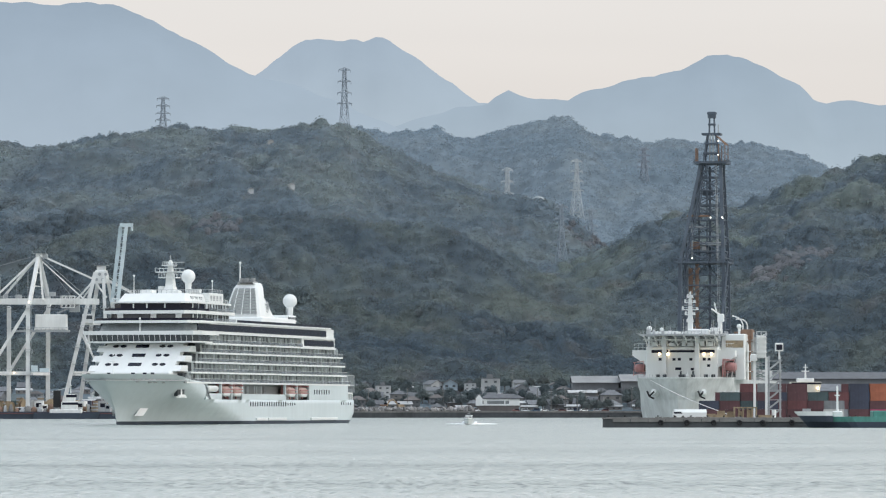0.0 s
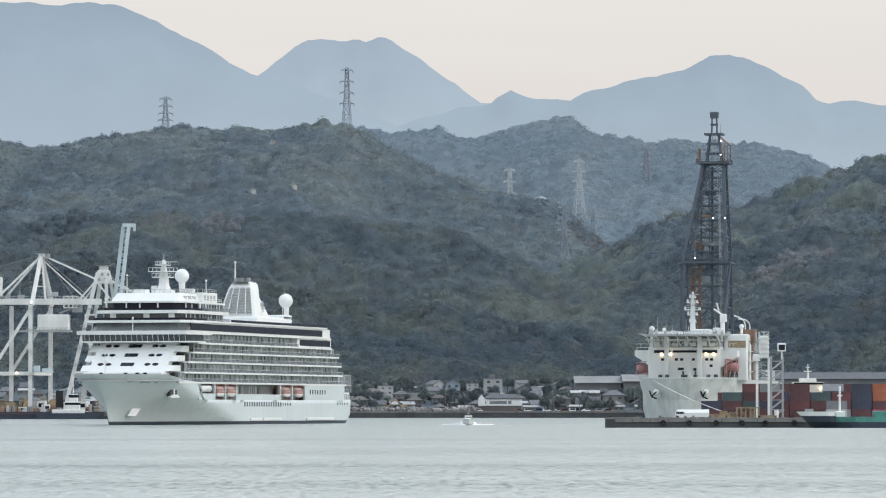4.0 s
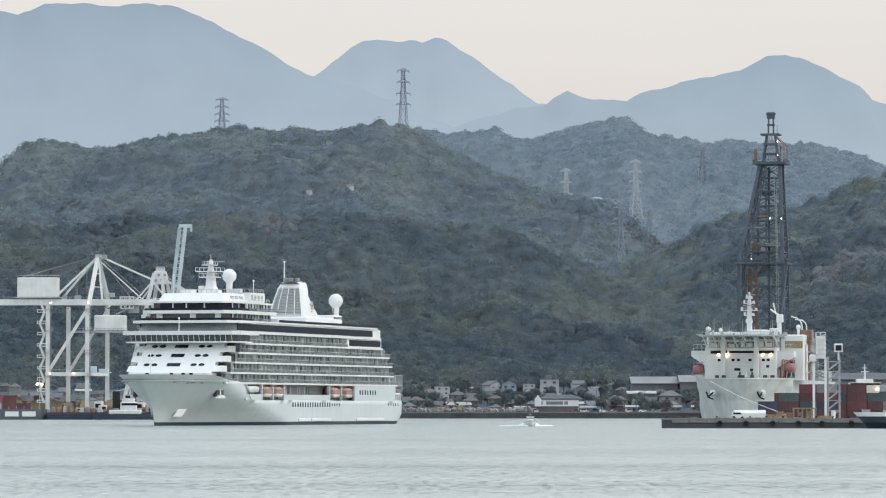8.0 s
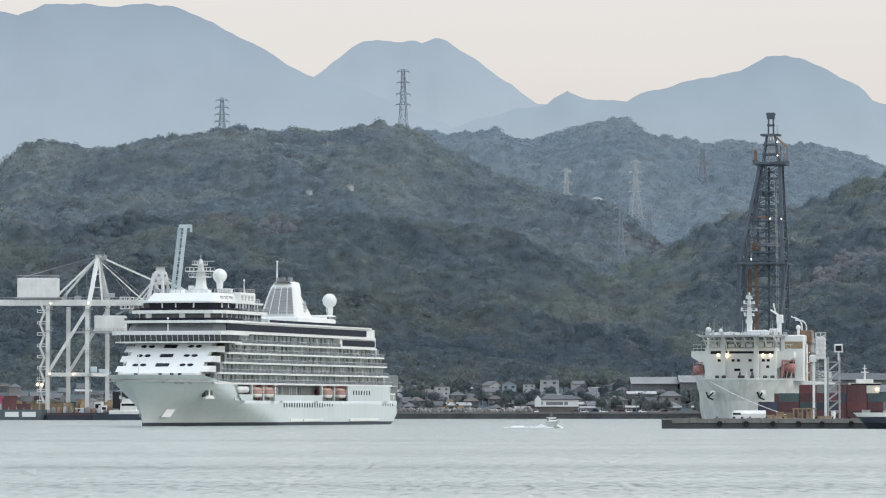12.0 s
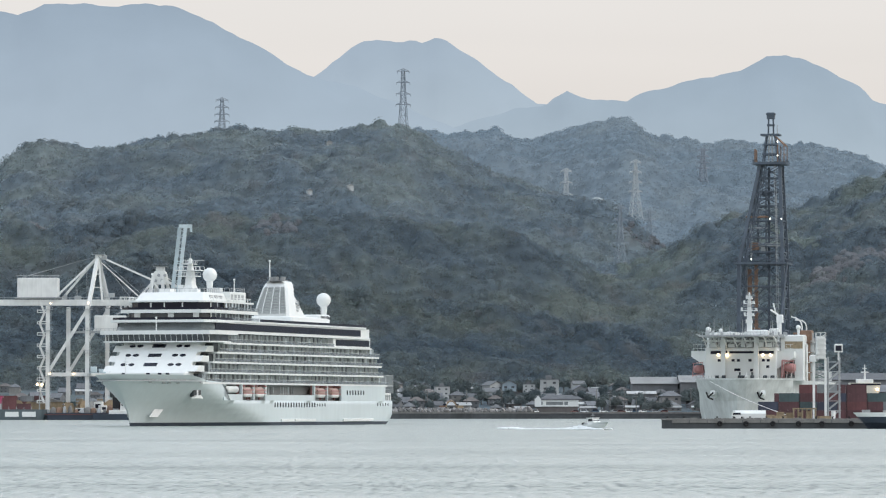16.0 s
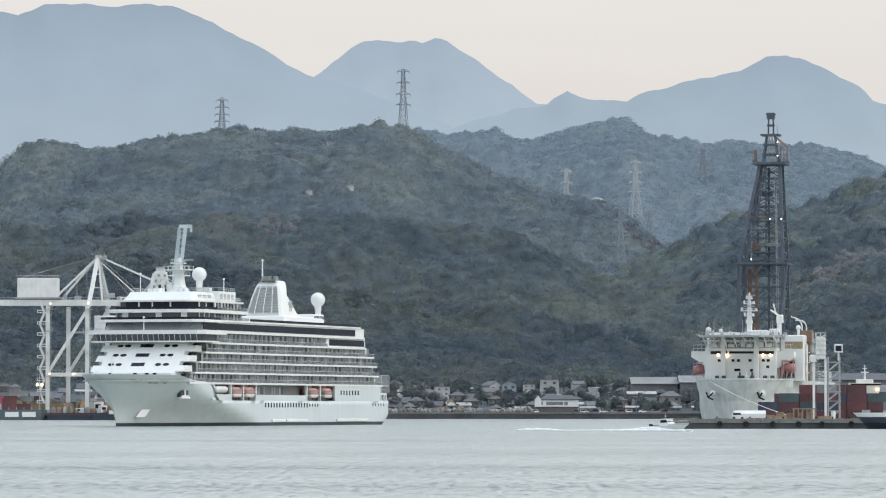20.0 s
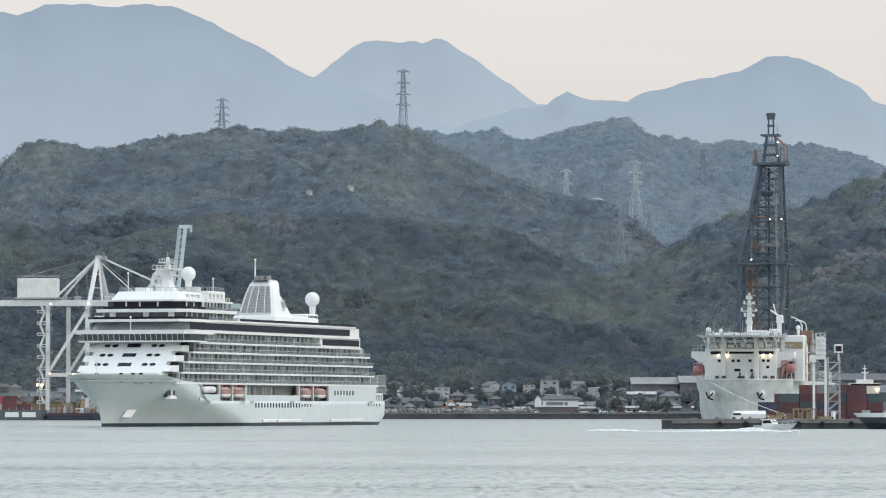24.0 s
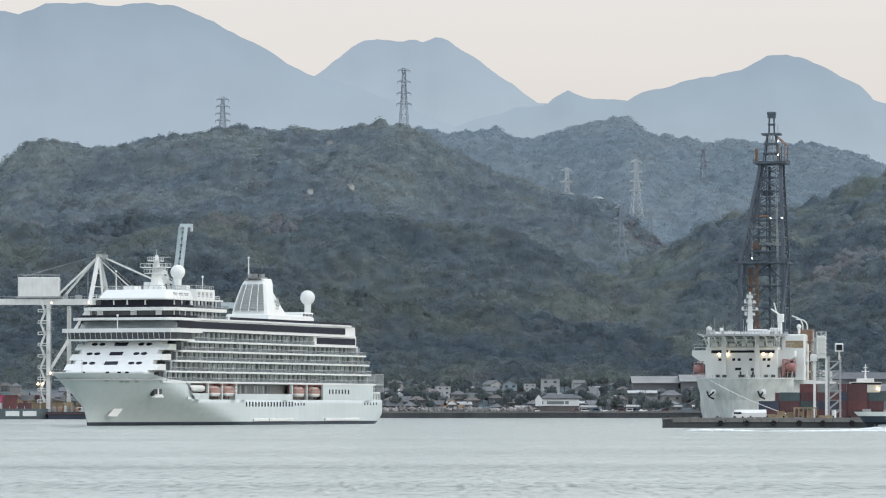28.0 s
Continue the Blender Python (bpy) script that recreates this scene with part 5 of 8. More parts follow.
for y, z, r, zb in ((-15.2, 36.2, 1.15, 27.6), (-10.2, 35.9, 0.8, 33.5), (20.6, 37.0, 1.0, 33.8)):
    b = buf()
    ball(b, (67, y, z), r, 10, 7)
    tube(b, (67, y, zb), (67, y, z - r * 0.6), 0.45, 0.6, 8)
    part("radome", b, M["white"], drill, "small white dome on a post", smooth=True)
b = buf()
tube(b, (60, 12.2, 34), (60, 12.2, 39), 1.0, 0.9, 8)
bevbox(b, 58.8, 61.2, 11.2, 13.8, 39, 42.2, 0.3)
beam(b, (60, 12.0, 42), (66, 9.5, 44.0), 0.5)
beam(b, (60, 11.0, 42.2), (61, 10.0, 46.6), 0.5)
part("deck_crane", b, M["white"], drill, "white deck crane behind the bridge")
b = buf()
pts = [(52, 20.4, 34), (52, 20.4, 38.0), (52, 19.8, 39.6), (52, 18.4, 40.8), (52, 16.0, 41.6)]
pts2 = [(52, 22.2, 34), (52, 22.2, 37.6), (52, 21.7, 39.0), (52, 20.4, 40.0), (52, 17.6, 40.3)]
for pp in (pts, pts2):
    for a, c in zip(pp, pp[1:]):
        tube(b, a, c, 0.27)
part("vent_pipe", b, M["cranewhite"], drill, "two curved vent pipes")
b = buf()
for y in (-14.2, -12.4, -9.0, -1.0, 10.8, 12.6):
    tube(b, (71, y, 33), (71, y, 38.0 + (y % 3)), 0.12, 0.08)
pieces("whip_antenna", b, M["steel"], drill)
# under the helicopter deck: a grey panel added as its shade, with pillars, lockers and rails
b = buf()
box(b, 80.0, 80.3, -13.0, 13.0, 29.1, 32.6)
part("upper_front", b, M["louvre"], drill, "grey panel painted as the shade under the helicopter deck")
b = buf()
for y in np.arange(-12.4, 12.6, 3.1):
    box(b, 80.3, 80.6, y - 0.22, y + 0.22, 29.1, 32.8)
pieces("front_pillar", b, M["white"], drill)
b = buf()
for y, w, z0, h in ((-11, 1.0, 29.1, 1.6), (-8.0, 0.7, 29.1, 2.2), (-4.2, 1.2, 29.1, 1.2), (0.4, 0.8, 29.1, 1.9), (3.0, 1.2, 29.1, 1.4), (7.6, 0.9, 29.1, 2.0), (10.8, 1.1, 29.1, 1.5)):
    bevbox(b, 80.7, 82.0, y - w, y + w, z0, z0 + h, 0.1)
pieces("deck_locker", b, M["white"], drill, "white deck locker")
lock = random.Random(14)
for i in range(26):
    y, x = -15 + i * 1.2 + lock.uniform(-0.3, 0.3), lock.uniform(60, 74)
    b = buf()
    w, h = lock.uniform(0.25, 0.9), lock.uniform(0.6, 2.4)
    bevbox(b, x - w, x + w, y - w, y + w, 33.4, 33.6 + h, 0.08)
    if i % 3 == 0:
        tube(b, (x, y, 33.6 + h), (x, y, 33.6 + h + lock.uniform(1, 3)), 0.1, 0.06)
    part("deck_fitting", b, M[lock.choice(("white", "white", "steel", "cranegrey"))], drill, "small fitting on the upper deck")
b = buf()
for y in np.arange(-15.4, 15.5, 1.3):
    box(b, 97.6 - 0.05 - max(0, abs(y) - 9), 97.6 + 0.05 - max(0, abs(y) - 9), y - 0.05, y + 0.05, 33.6, 34.7)
box(b, 97.55, 97.65, -9, 9, 34.6, 34.7)
part("helideck_rail", b, M["steel"], heli)
# lifeboats in red davits
for s, x, z in ((-1, 74, 20.4), (1, 76, 21.0)):
    dlb = part("lifeboat", mesh_of("lifeboat", lb, M["red"], True), None, drill, "orange-red enclosed lifeboat")
    dlb.matrix_basis = pose(x, 18.4 if s > 0 else -17.8, z) @ Matrix.Scale(1.12, 4)
    b = buf()
    for dx in (-3.4, 3.4):
        beam(b, (dx, -s * 2.6, -3.6), (dx, -s * 2.4, 2.6), 0.5)
        beam(b, (dx, -s * 2.4, 2.6), (dx, s * 0.6, 2.2), 0.45)
    part("davit", b, M["white"] if s < 0 else M["red"], dlb, "lifeboat davit")
    b = buf()
    for yy in (-1.9, 1.9):
        beam(b, (4.4, yy, -2.6), (4.4, yy * 0.8, 2.2), 0.24)
    for z in (-2.2, 2.0):
        beam(b, (4.4, -1.9, z), (4.4, 1.9, z + 0.5), 0.24)
    part("cradle", b, M["red"], dlb, "red lattice cradle round the lifeboat")
# foredeck winches
for y in (-9.5, -6.8, -0.5, 0.8, 2.0, 4.4, 9.5, 12.4):
    b = buf()
    tube(b, (84.5, y - 0.6, 17.4), (84.5, y + 0.6, 17.4), 0.55, n=10)
    box(b, 83.8, 85.2, y - 0.75, y - 0.6, 16.2, 17.9)
    box(b, 83.8, 85.2, y + 0.6, y + 0.75, 16.2, 17.9)
    if y in (-0.5, 2.0, 4.4):
        tube(b, (84.5, y, 17.4), (84.5, y, 19.2), 0.3, 0.4, 7)
    part("winch", b, M["cabin"] if y != 2.0 else M["white"], drill, "foredeck winch")

# the derrick: four legs, level by level, with crossed braces
LEVELS = [(20, 9.3), (28, 9.3), (37, 9.2), (46, 9.1), (55, 9.0), (64, 8.9), (69, 8.4), (75, 7.7), (82, 6.8), (88, 6.1), (94, 5.4), (99.5, 4.7), (105, 4.2)]


def lean(z):
    """The derrick's head stands a little to port of its foot."""
    return -1.4 + max(0.0, 3.3 * (z - 64) / 41)



SIGNS = ((1, 1), (1, -1), (-1, -1), (-1, 1))
for sx, sy in SIGNS:
    b = buf()
    w = 0.68
    loft(b, [[(sx * h + ax * w, sy * h + ay * w + lean(z), z) for ax, ay in ((1, 1), (-1, 1), (-1, -1), (1, -1))] for z, h in LEVELS])
    part("derrick_leg", b, M["derrick"], drill, "dark blue derrick leg")
for (z0, h0), (z1, h1) in zip(LEVELS, LEVELS[1:]):
    d0, d1, zm, hm, dm_ = lean(z0), lean(z1), (z0 + z1) / 2, (h0 + h1) / 2, lean((z0 + z1) / 2)
    for k in range(4):
        (ax, ay), (bx, by) = SIGNS[k], SIGNS[(k + 1) % 4]
        b = buf()
        beam(b, (ax * h1, ay * h1 + d1, z1), (bx * h1, by * h1 + d1, z1), 0.5)
        beam(b, (ax * hm, ay * hm + dm_, zm), (bx * hm, by * hm + dm_, zm), 0.26)
        if z0 >= 64 or k in (1, 3):
            beam(b, (ax * h0, ay * h0 + d0, z0), (bx * h1, by * h1 + d1, z1), 0.32)
            beam(b, (bx * h0, by * h0 + d0, z0), (ax * h1, ay * h1 + d1, z1), 0.32)
        else:
            beam(b, (ax * h0, ay * h0 + d0, z0), ((ax + bx) / 2 * h1, (ay + by) / 2 * h1 + d1, z1), 0.4)
            beam(b, (bx * h0, by * h0 + d0, z0), ((ax + bx) / 2 * h1, (ay + by) / 2 * h1 + d1, z1), 0.4)
        part("derrick_brace", b, M["derrick"], drill)
    # a ladder up one leg and pipes along the others
    b = buf()
    for off in (-0.35, 0.35):
        beam(b, (h0 + 0.9, h0 + d0 - 2.0 + off, z0), (h1 + 0.9, h1 + d1 - 2.0 + off, z1), 0.12)
    n = int((z1 - z0) / 0.9)
    for i in range(n):
        f = i / n
        box(b, h0 + (h1 - h0) * f + 0.84, h0 + (h1 - h0) * f + 0.96, h0 + d0 + (h1 + d1 - h0 - d0) * f - 2.4, h0 + d0 + (h1 + d1 - h0 - d0) * f - 1.6, z0 + (z1 - z0) * f, z0 + (z1 - z0) * f + 0.1)
    part("derrick_ladder", b, M["cranegrey"], drill)
    b = buf()
    for q in (1.8, 2.6, 3.3):
        tube(b, (h0 + 0.3, -h0 + q + d0, z0), (h1 + 0.3, -h1 + q * h1 / h0 + d1, z1), 0.2, 0.2, 6)
    part("derrick_pipe", b, M["derrick"], drill)
for z, h, t in ((64, 11.0, 0.7), (105, 6.8, 0.9)):
    b = buf()
    plate(b, [(-h, -h), (h, -h), (h, h), (-h, h)], "z", z, z + t)
    for s in (1, -1):
        box(b, -h, h, s * h - 0.07, s * h + 0.07, z + 1.7, z + 1.85)
        box(b, s * h - 0.07, s * h + 0.07, -h, h, z + 1.7, z + 1.85)
        for q in np.arange(-h, h + 0.1, h / 4):
            box(b, q - 0.06, q + 0.06, s * h - 0.06, s * h + 0.06, z, z + 1.8)
    part("derrick_platform", b, M["derrick"], drill).matrix_basis = pose(0, lean(z), 0)
b = buf()
for sx, sy in SIGNS:
    beam(b, (sx * 3.2, sy * 3.2, 105.5), (sx * 1.7, sy * 1.7, 117), 0.55)
    beam(b, (sx * 1.1, sy * 1.1, 117), (sx * 0.9, sy * 0.9, 125.6), 0.4)
for z, h in ((109, 3.1), (113, 2.6), (117, 3.6), (121, 1.2), (125.6, 1.5)):
    for s in (1, -1):
        box(b, -h, h, s * h - 0.3, s * h + 0.3, z, z + 0.7)
        box(b, s * h - 0.3, s * h + 0.3, -h, h, z, z + 0.7)
bevbox(b, -1.6, 1.6, -1.6, 1.6, 124, 126.6, 0.2)
part("crown_frame", b, M["derrick"], drill, "narrow frame at the head of the derrick").matrix_basis = pose(0, 1.9, 0)
b = buf()
for y in (-0.8, 0.8):
    beam(b, (1.8, y, 105.5), (1.2, y * 0.7, 118), 0.5)
tube(b, (0, 2.6, 117.5), (0, 2.6, 121.5), 0.2, 0.12)
part("crown_post", b, M["cranegrey"], drill, "pale posts inside the crown").matrix_basis = pose(0, 1.9, 0)
b = buf()
for x, y in ((5.5, 6.0), (-5.5, 6.0), (5.5, 3.4), (-5.5, 3.4)):
    beam(b, (x, y, 105.8), (x, y, 113.0), 0.35)
beam(b, (5.5, 6.0, 113), (2, 2.2, 116.5), 0.4)
beam(b, (-5.5, 6.0, 113), (-2, 2.2, 116.5), 0.4)
box(b, -5.6, 5.6, 5.8, 6.1, 112.8, 113.1)
box(b, -5.6, 5.6, 5.8, 6.1, 109, 109.2)
part("crown_cage", b, M["rust"], drill).matrix_basis = pose(0, 1.9, 0)
b = buf()
box(b, -3, 3, -6.6, -6.0, 105.8, 111.5)
part("crown_panel", b, M["rust"], drill, "orange panel on the upper platform").matrix_basis = pose(0, 1.9, 0)
# machinery hanging inside
for x, y, z0, z1, w, m in ((6, -6.2, 30, 62, 1.6, "rust"), (6, -3.6, 28, 64, 1.3, "rust"), (2, -7.6, 34, 63, 1.0, "steel"), (0, 1.0, 30, 104, 0.9, "derrick"), (5, 0.4, 64, 104, 0.5, "derrick"), (3, 4.2, 64, 100, 0.5, "derrick"),
                          (6, -5.6, 66, 81, 0.6, "steel"), (5, 4.6, 66, 92, 0.6, "cranegrey"), (0, -3.5, 66, 100, 0.6, "derrick")):
    b = buf()
    beam(b, (x, y, z0), (x, y, z1), w)
    for z in np.arange(z0 + 2, z1, 4.5):
        box(b, x - w * 0.8, x + w * 0.8, y - w * 0.8, y + w * 0.8, z, z + 0.5)
    part("guide_rail", b, M[m], drill)
for x, y, z, w, h, m in ((4, -4.6, 70, 2.0, 3.0, "rust"), (4, -0.5, 69, 1.4, 2.2, "steel"), (4, -3.4, 78.6, 4.0, 0.6, "steel"), (4, -3.4, 83.2, 4.4, 0.7, "rust"), (3, 1.8, 71.5, 4.6, 1.1, "cranegrey"), (2, 0.6, 92, 2.2, 1.6, "derrick"),
                        (5, -4.5, 33, 2.4, 5.0, "rust"), (4, 5.0, 24, 4.0, 8.0, "derrick"), (2, -2, 24, 6.5, 10, "derrick")):
    b = buf()
    bevbox(b, x - w * 0.6, x + w * 0.6, y - w, y + w, z, z + h, 0.15)
    part("drill_unit", b, M[m], drill)
b = buf()
tube(b, (16, 5.5, 22), (9, 9.4, 64), 0.5)
tube(b, (14, -9.5, 24), (10.4, -9.4, 64), 0.35)
part("stand_pipe", b, M["derrick"], drill)
lp = buf()
ball(lp, (0, 0, 0), 0.26, 6, 5)
dlamp = mesh_of("derrick_lamp", lp, M["lampwhite"])
for x, y, z in ((5.6, 5.2, 114.2), (5.6, 5.2, 108.6), (7.6, 7.0, 82.6), (11.0, -5.0, 66.0), (7.4, 2.2, 82.6)):
    part("derrick_lamp", dlamp, None, drill, "small lit lamp").matrix_basis = pose(x, y, z)
# after deck: houses, pipe racks and cranes seen past the bridge
b = buf()
bevbox(b, -30, 34, -17, 17, 16, 24, 0.5)
bevbox(b, -100, -40, -16, 16, 16, 21, 0.5)
pieces("after_deck_block", b, M["cranegrey"], drill)
b = buf()
for z in (20, 25, 30, 35):
    box(b, 24, 36, 15, 22, z, z + 0.5)
for x, y in ((24.5, 15.4), (35.5, 15.4), (24.5, 21.6), (35.5, 21.6)):
    beam(b, (x, y, 16), (x, y, 35), 0.6)
part("pipe_rack", b, M["rust"], drill, "rust-orange pipe rack tower")

# the lifeboat recess beside the bridge, its shade a dark panel; pipes and railings along the port side
b = buf()
box(b, 70.0, 70.3, 14.2, 19.5, 17.0, 24.0)
part("boat_recess", b, M["cabin"], side_block, "dark panel painted as the shaded recess behind the lifeboat")
for y in (14.6, 16.4, 18.2):
    b = buf()
    beam(b, (73.0, y, 16.2), (73.0, y + 1.2, 24.0), 0.4)
    part("boat_deck_strut", b, M["white"], drill)
for x, y, r, z0, z1, m in ((66, 23.8, 0.5, 16, 30, "cranewhite"), (62, 24.2, 0.6, 16, 32, "rust"), (56, 24.6, 0.8, 16, 35, "cranegrey"), (50, 25.2, 0.5, 16, 33, "cranegrey"), (44, 25.4, 0.7, 16, 34, "cranegrey")):
    b = buf()
    tube(b, (x, y, z0), (x, y, z1), r, r, 8)
    for z in np.arange(z0 + 3, z1, 4.0):
        box(b, x - 1.2, x + 1.2, y - 1.2, y + 1.2, z, z + 0.3)
    part("riser_pipe", b, M[m], drill, "upright pipe with platforms")
b = buf()
bevbox(b, 52, 60, 20.5, 25, 32.0, 36.0, 0.3)
part("orange_house", b, M["rust"], drill, "orange-brown winch house")
b = buf()
for x in np.arange(72, 100, 2.2):
    for s in (1, -1):
        h = 19.05 * min(1.0, (101.2 - x) / (61.2 * 0.4)) ** 0.5
        box(b, x - 0.06, x + 0.06, s * h - 0.06, s * h + 0.06, 16.7, 17.8)
tagged(part("deck_rail", b, M["steel"], drill), kind="stuff")
for z in (29.0, 24.2):
    b = buf()
    for y in np.arange(-19.5, 20, 1.6):
        box(b, 79.6, 79.72, y - 0.05, y + 0.05, z + (3.4 if z < 28 else 0), z + (4.5 if z < 28 else 1.1))
    box(b, 79.6, 79.72, -19.6, 19.8, z + (4.4 if z < 28 else 1.0), z + (4.52 if z < 28 else 1.12))
    part("bridge_rail", b, M["white"], drill)

# ---- the pier in front of the drilling ship ----
b = buf()
plate(b, [(51.6, 1068), (190, 1068), (190, 1106), (53.6, 1106)], "z", -3, 2.0)
pier = solo("pier", b, M["darkwall"], "long low concrete pier with a dark wall", "pier", kind="structure")
b = buf()
plate(b, [(51.4, 1067.8), (190, 1067.8), (190, 1106.2), (53.4, 1106.2)], "z", 2.0, 2.25)
part("pier_deck", b, M["concrete"], pier)
fb = buf()
ringv = []
for k in range(14):
    a = 2 * math.pi * k / 14
    ringv.append([(math.cos(a) * (0.46 + 0.22 * math.cos(q * math.pi / 3)), -0.3 + 0.26 * math.sin(q * math.pi / 3), math.sin(a) * (0.46 + 0.22 * math.cos(q * math.pi / 3))) for q in range(6)])
ringv.append(ringv[0])
loft(fb, ringv, caps=False)
fender_me = mesh_of("tyre_fender", fb, M["black"], True)
for x in (65.3, 71.5, 77.8, 83.9, 89.4, 96.3, 103.0, 110.0):
    part("tyre_fender", fender_me, None, pier, "black tyre hung as a fender").matrix_basis = pose(x, 1067.6, 1.15)
bb = buf()
tube(bb, (0, 0, 0), (0, 0, 0.45), 0.2, 0.16, 8)
tube(bb, (0, 0, 0.45), (0, 0, 0.6), 0.3, 0.26, 8)
bollard_me = mesh_of("bollard", bb, M["black"])
for x in np.arange(53, 112, 3.9):
    part("bollard", bollard_me, None, pier).matrix_basis = pose(x, 1068.6, 2.25)

kerb_rng = random.Random(3)
for i, x in enumerate(np.arange(52.6, 112, 1.9)):
    b = buf()
    bevbox(b, x, x + 1.75, 1067.9, 1068.3, 2.25, 2.25 + kerb_rng.choice((0.12, 0.16, 0.2, 0.3)), 0.04)
    part("kerb_block", b, M["concrete"], pier)
for i, x in enumerate(np.arange(54, 112, 4.2)):
    b = buf()
    box(b, x, x + 4.05, 1067.62, 1067.8, 1.35 + kerb_rng.uniform(-0.05, 0.05), 1.98)
    part("wall_panel", b, M["concrete"], pier, "weathered upper wall panel")

# a white tarpaulin shelter and timber on the pier
b = buf()
sec = [(-0.0, 0), (0, 1.3), (0.9, 2.05), (2.6, 2.05), (3.4, 1.3), (3.4, 0)]
loft(b, [[(x, y, z) for y, z in sec] for x in (0.4, 0.0, 7.2, 7.7)])
solo("tarpaulin_shelter", b, M["white"], "low white tarpaulin shelter on the pier", "tent", pose(69.0, 1075, 2.25))
van = thing("van", "small pale van parked before the shelter on the pier", "van", pose(69.9, 1071.6, 2.25) @ Matrix.Scale(0.85, 4))
b = buf()
plate(b, [(-1.8, 0.35), (1.8, 0.35), (1.8, 0.9), (1.1, 1.15), (0.6, 1.85), (-1.75, 1.85)], "y", -0.8, 0.8)
part("body", b, M["white"], van)
b = buf()
plate(b, [(-1.5, 1.2), (0.85, 1.2), (0.5, 1.7), (-1.5, 1.7)], "y", -0.82, 0.82)
part("window_glass", b, M["darkglass"], van)
for x in (-1.1, 1.1):
    for y in (-0.7, 0.7):
        b = buf()
        tube(b, (x, y - 0.1, 0.33), (x, y + 0.1, 0.33), 0.33, n=10)
        part("wheel", b, M["black"], van)
for x, y, w, h in ((80.2, 1076, 1.8, 1.7), (82.4, 1076, 1.6, 1.5), (77.6, 1077, 2.6, 1.0), (79.8, 1074, 3.4, 0.8), (90.6, 1076, 3.2, 0.7), (100.6, 1076, 1.9, 2.2)):
    crate = thing("timber_crate" if x < 100 else "metal_cabinet", "pale timber crate on the pier" if x < 100 else "grey metal cabinet on the pier", "crate" if x < 100 else "cabinet", pose(x, y, 2.25))
    b = buf()
    box(b, -w / 2, w / 2, -0.7, 0.7, 0, h)
    part("crate_body", b, M["timber"] if x < 100 else M["steel"], crate)
    b = buf()
    for q in (-w / 2 + 0.1, 0, w / 2 - 0.1):
        box(b, q - 0.08, q + 0.08, -0.76, -0.7, 0, h)
    part("batten", b, M["timber"] if x < 100 else M["steel"], crate)
rack = thing("timber_rack", "open pale timber frame with stacked boards", "frame", pose(85.8, 1074, 2.25))
for i in range(6):
    b = buf()
    box(b, -2.6 + i * 1.04 - 0.14, -2.6 + i * 1.04 + 0.14, -0.9, 0.9, 0, 2.5)
    part("post", b, M["timber"], rack)
b = buf()
box(b, -2.8, 2.8, -1.0, 1.0, 2.3, 2.6)
part("top_board", b, M["timber"], rack)
b = buf()
box(b, -1.5, -0.6, -0.5, 0.5, 0, 1.6)
box(b, 0.7, 1.4, -0.5, 0.5, 0, 1.9)
part("stacked_boards", b, M["timber"], rack)
tank = solo("white_tank", tube(buf(), (0, 0, 0), (0, 0, 1.9), 0.55, 0.55, 12), M["white"], "white upright cylinder tank on the pier", "tank", pose(92.8, 1076, 2.25))

# ---- container terminal behind ----
b = buf()
plate(b, [(96, 1330), (700, 1330), (700, 1590), (116, 1590)], "z", -3, 1.7)
solo("pavement_east", b, M["concrete"], "concrete container terminal ground", "quay", kind="structure")


def container_mesh(name, length, material):
    """A steel box with corner posts, rails and pressed ribs."""
    b = buf()
    w, h = 2.44, 2.59
    box(b, -length / 2 + 0.06, length / 2 - 0.06, -w / 2 + 0.06, w / 2 - 0.06, 0.08, h - 0.06)
    for x in (-length / 2, length / 2 - 0.18):
        for y in (-w / 2, w / 2 - 0.18):
            box(b, x, x + 0.18, y, y + 0.18, 0, h)
    for z in (0, h - 0.14):
        for y in (-w / 2 + 0.01, w / 2 - 0.13):
            box(b, -length / 2 + 0.18, length / 2 - 0.18, y, y + 0.12, z, z + 0.14)
    n = int(length / 0.9)
    for i in range(n):
        x = -length / 2 + 0.5 + i * (length - 1.0) / max(1, n - 1)
        for s in (1, -1):
            box(b, x - 0.16, x + 0.16, s * (w / 2 - 0.045) - 0.02, s * (w / 2 - 0.045) + 0.02, 0.16, h - 0.16)
    return mesh_of(name, b, material)


CONT = {}
for cname, col in (("maroon", (0.125, 0.056, 0.062)), ("red", (0.175, 0.066, 0.068)), ("orange", (0.42, 0.14, 0.075)), ("blue", (0.052, 0.062, 0.095)), ("teal", (0.075, 0.115, 0.12)), ("grey", (0.26, 0.28, 0.29)), ("pink", (0.45, 0.08, 0.16)), ("white", (0.62, 0.62, 0.60)), ("brown", (0.14, 0.075, 0.06))):
    cm = surface("container_" + cname, col, 0.55, vary=0.18, coarse=0.4, fine=1.2, streak=1, piece=0.12)
    CONT[cname] = {6: container_mesh("container", 6.06, cm), 12: container_mesh("container", 12.19, cm)}


def container(colour, length, x, y, z, turn=0):
    ob = new("shipping_container", CONT[colour][length])
    ob.matrix_basis = pose(x, y, z, 0, 0, turn)
    return tagged(ob, f"{colour} corrugated steel shipping container stacked on the quay", "container", "stacked shipping containers")


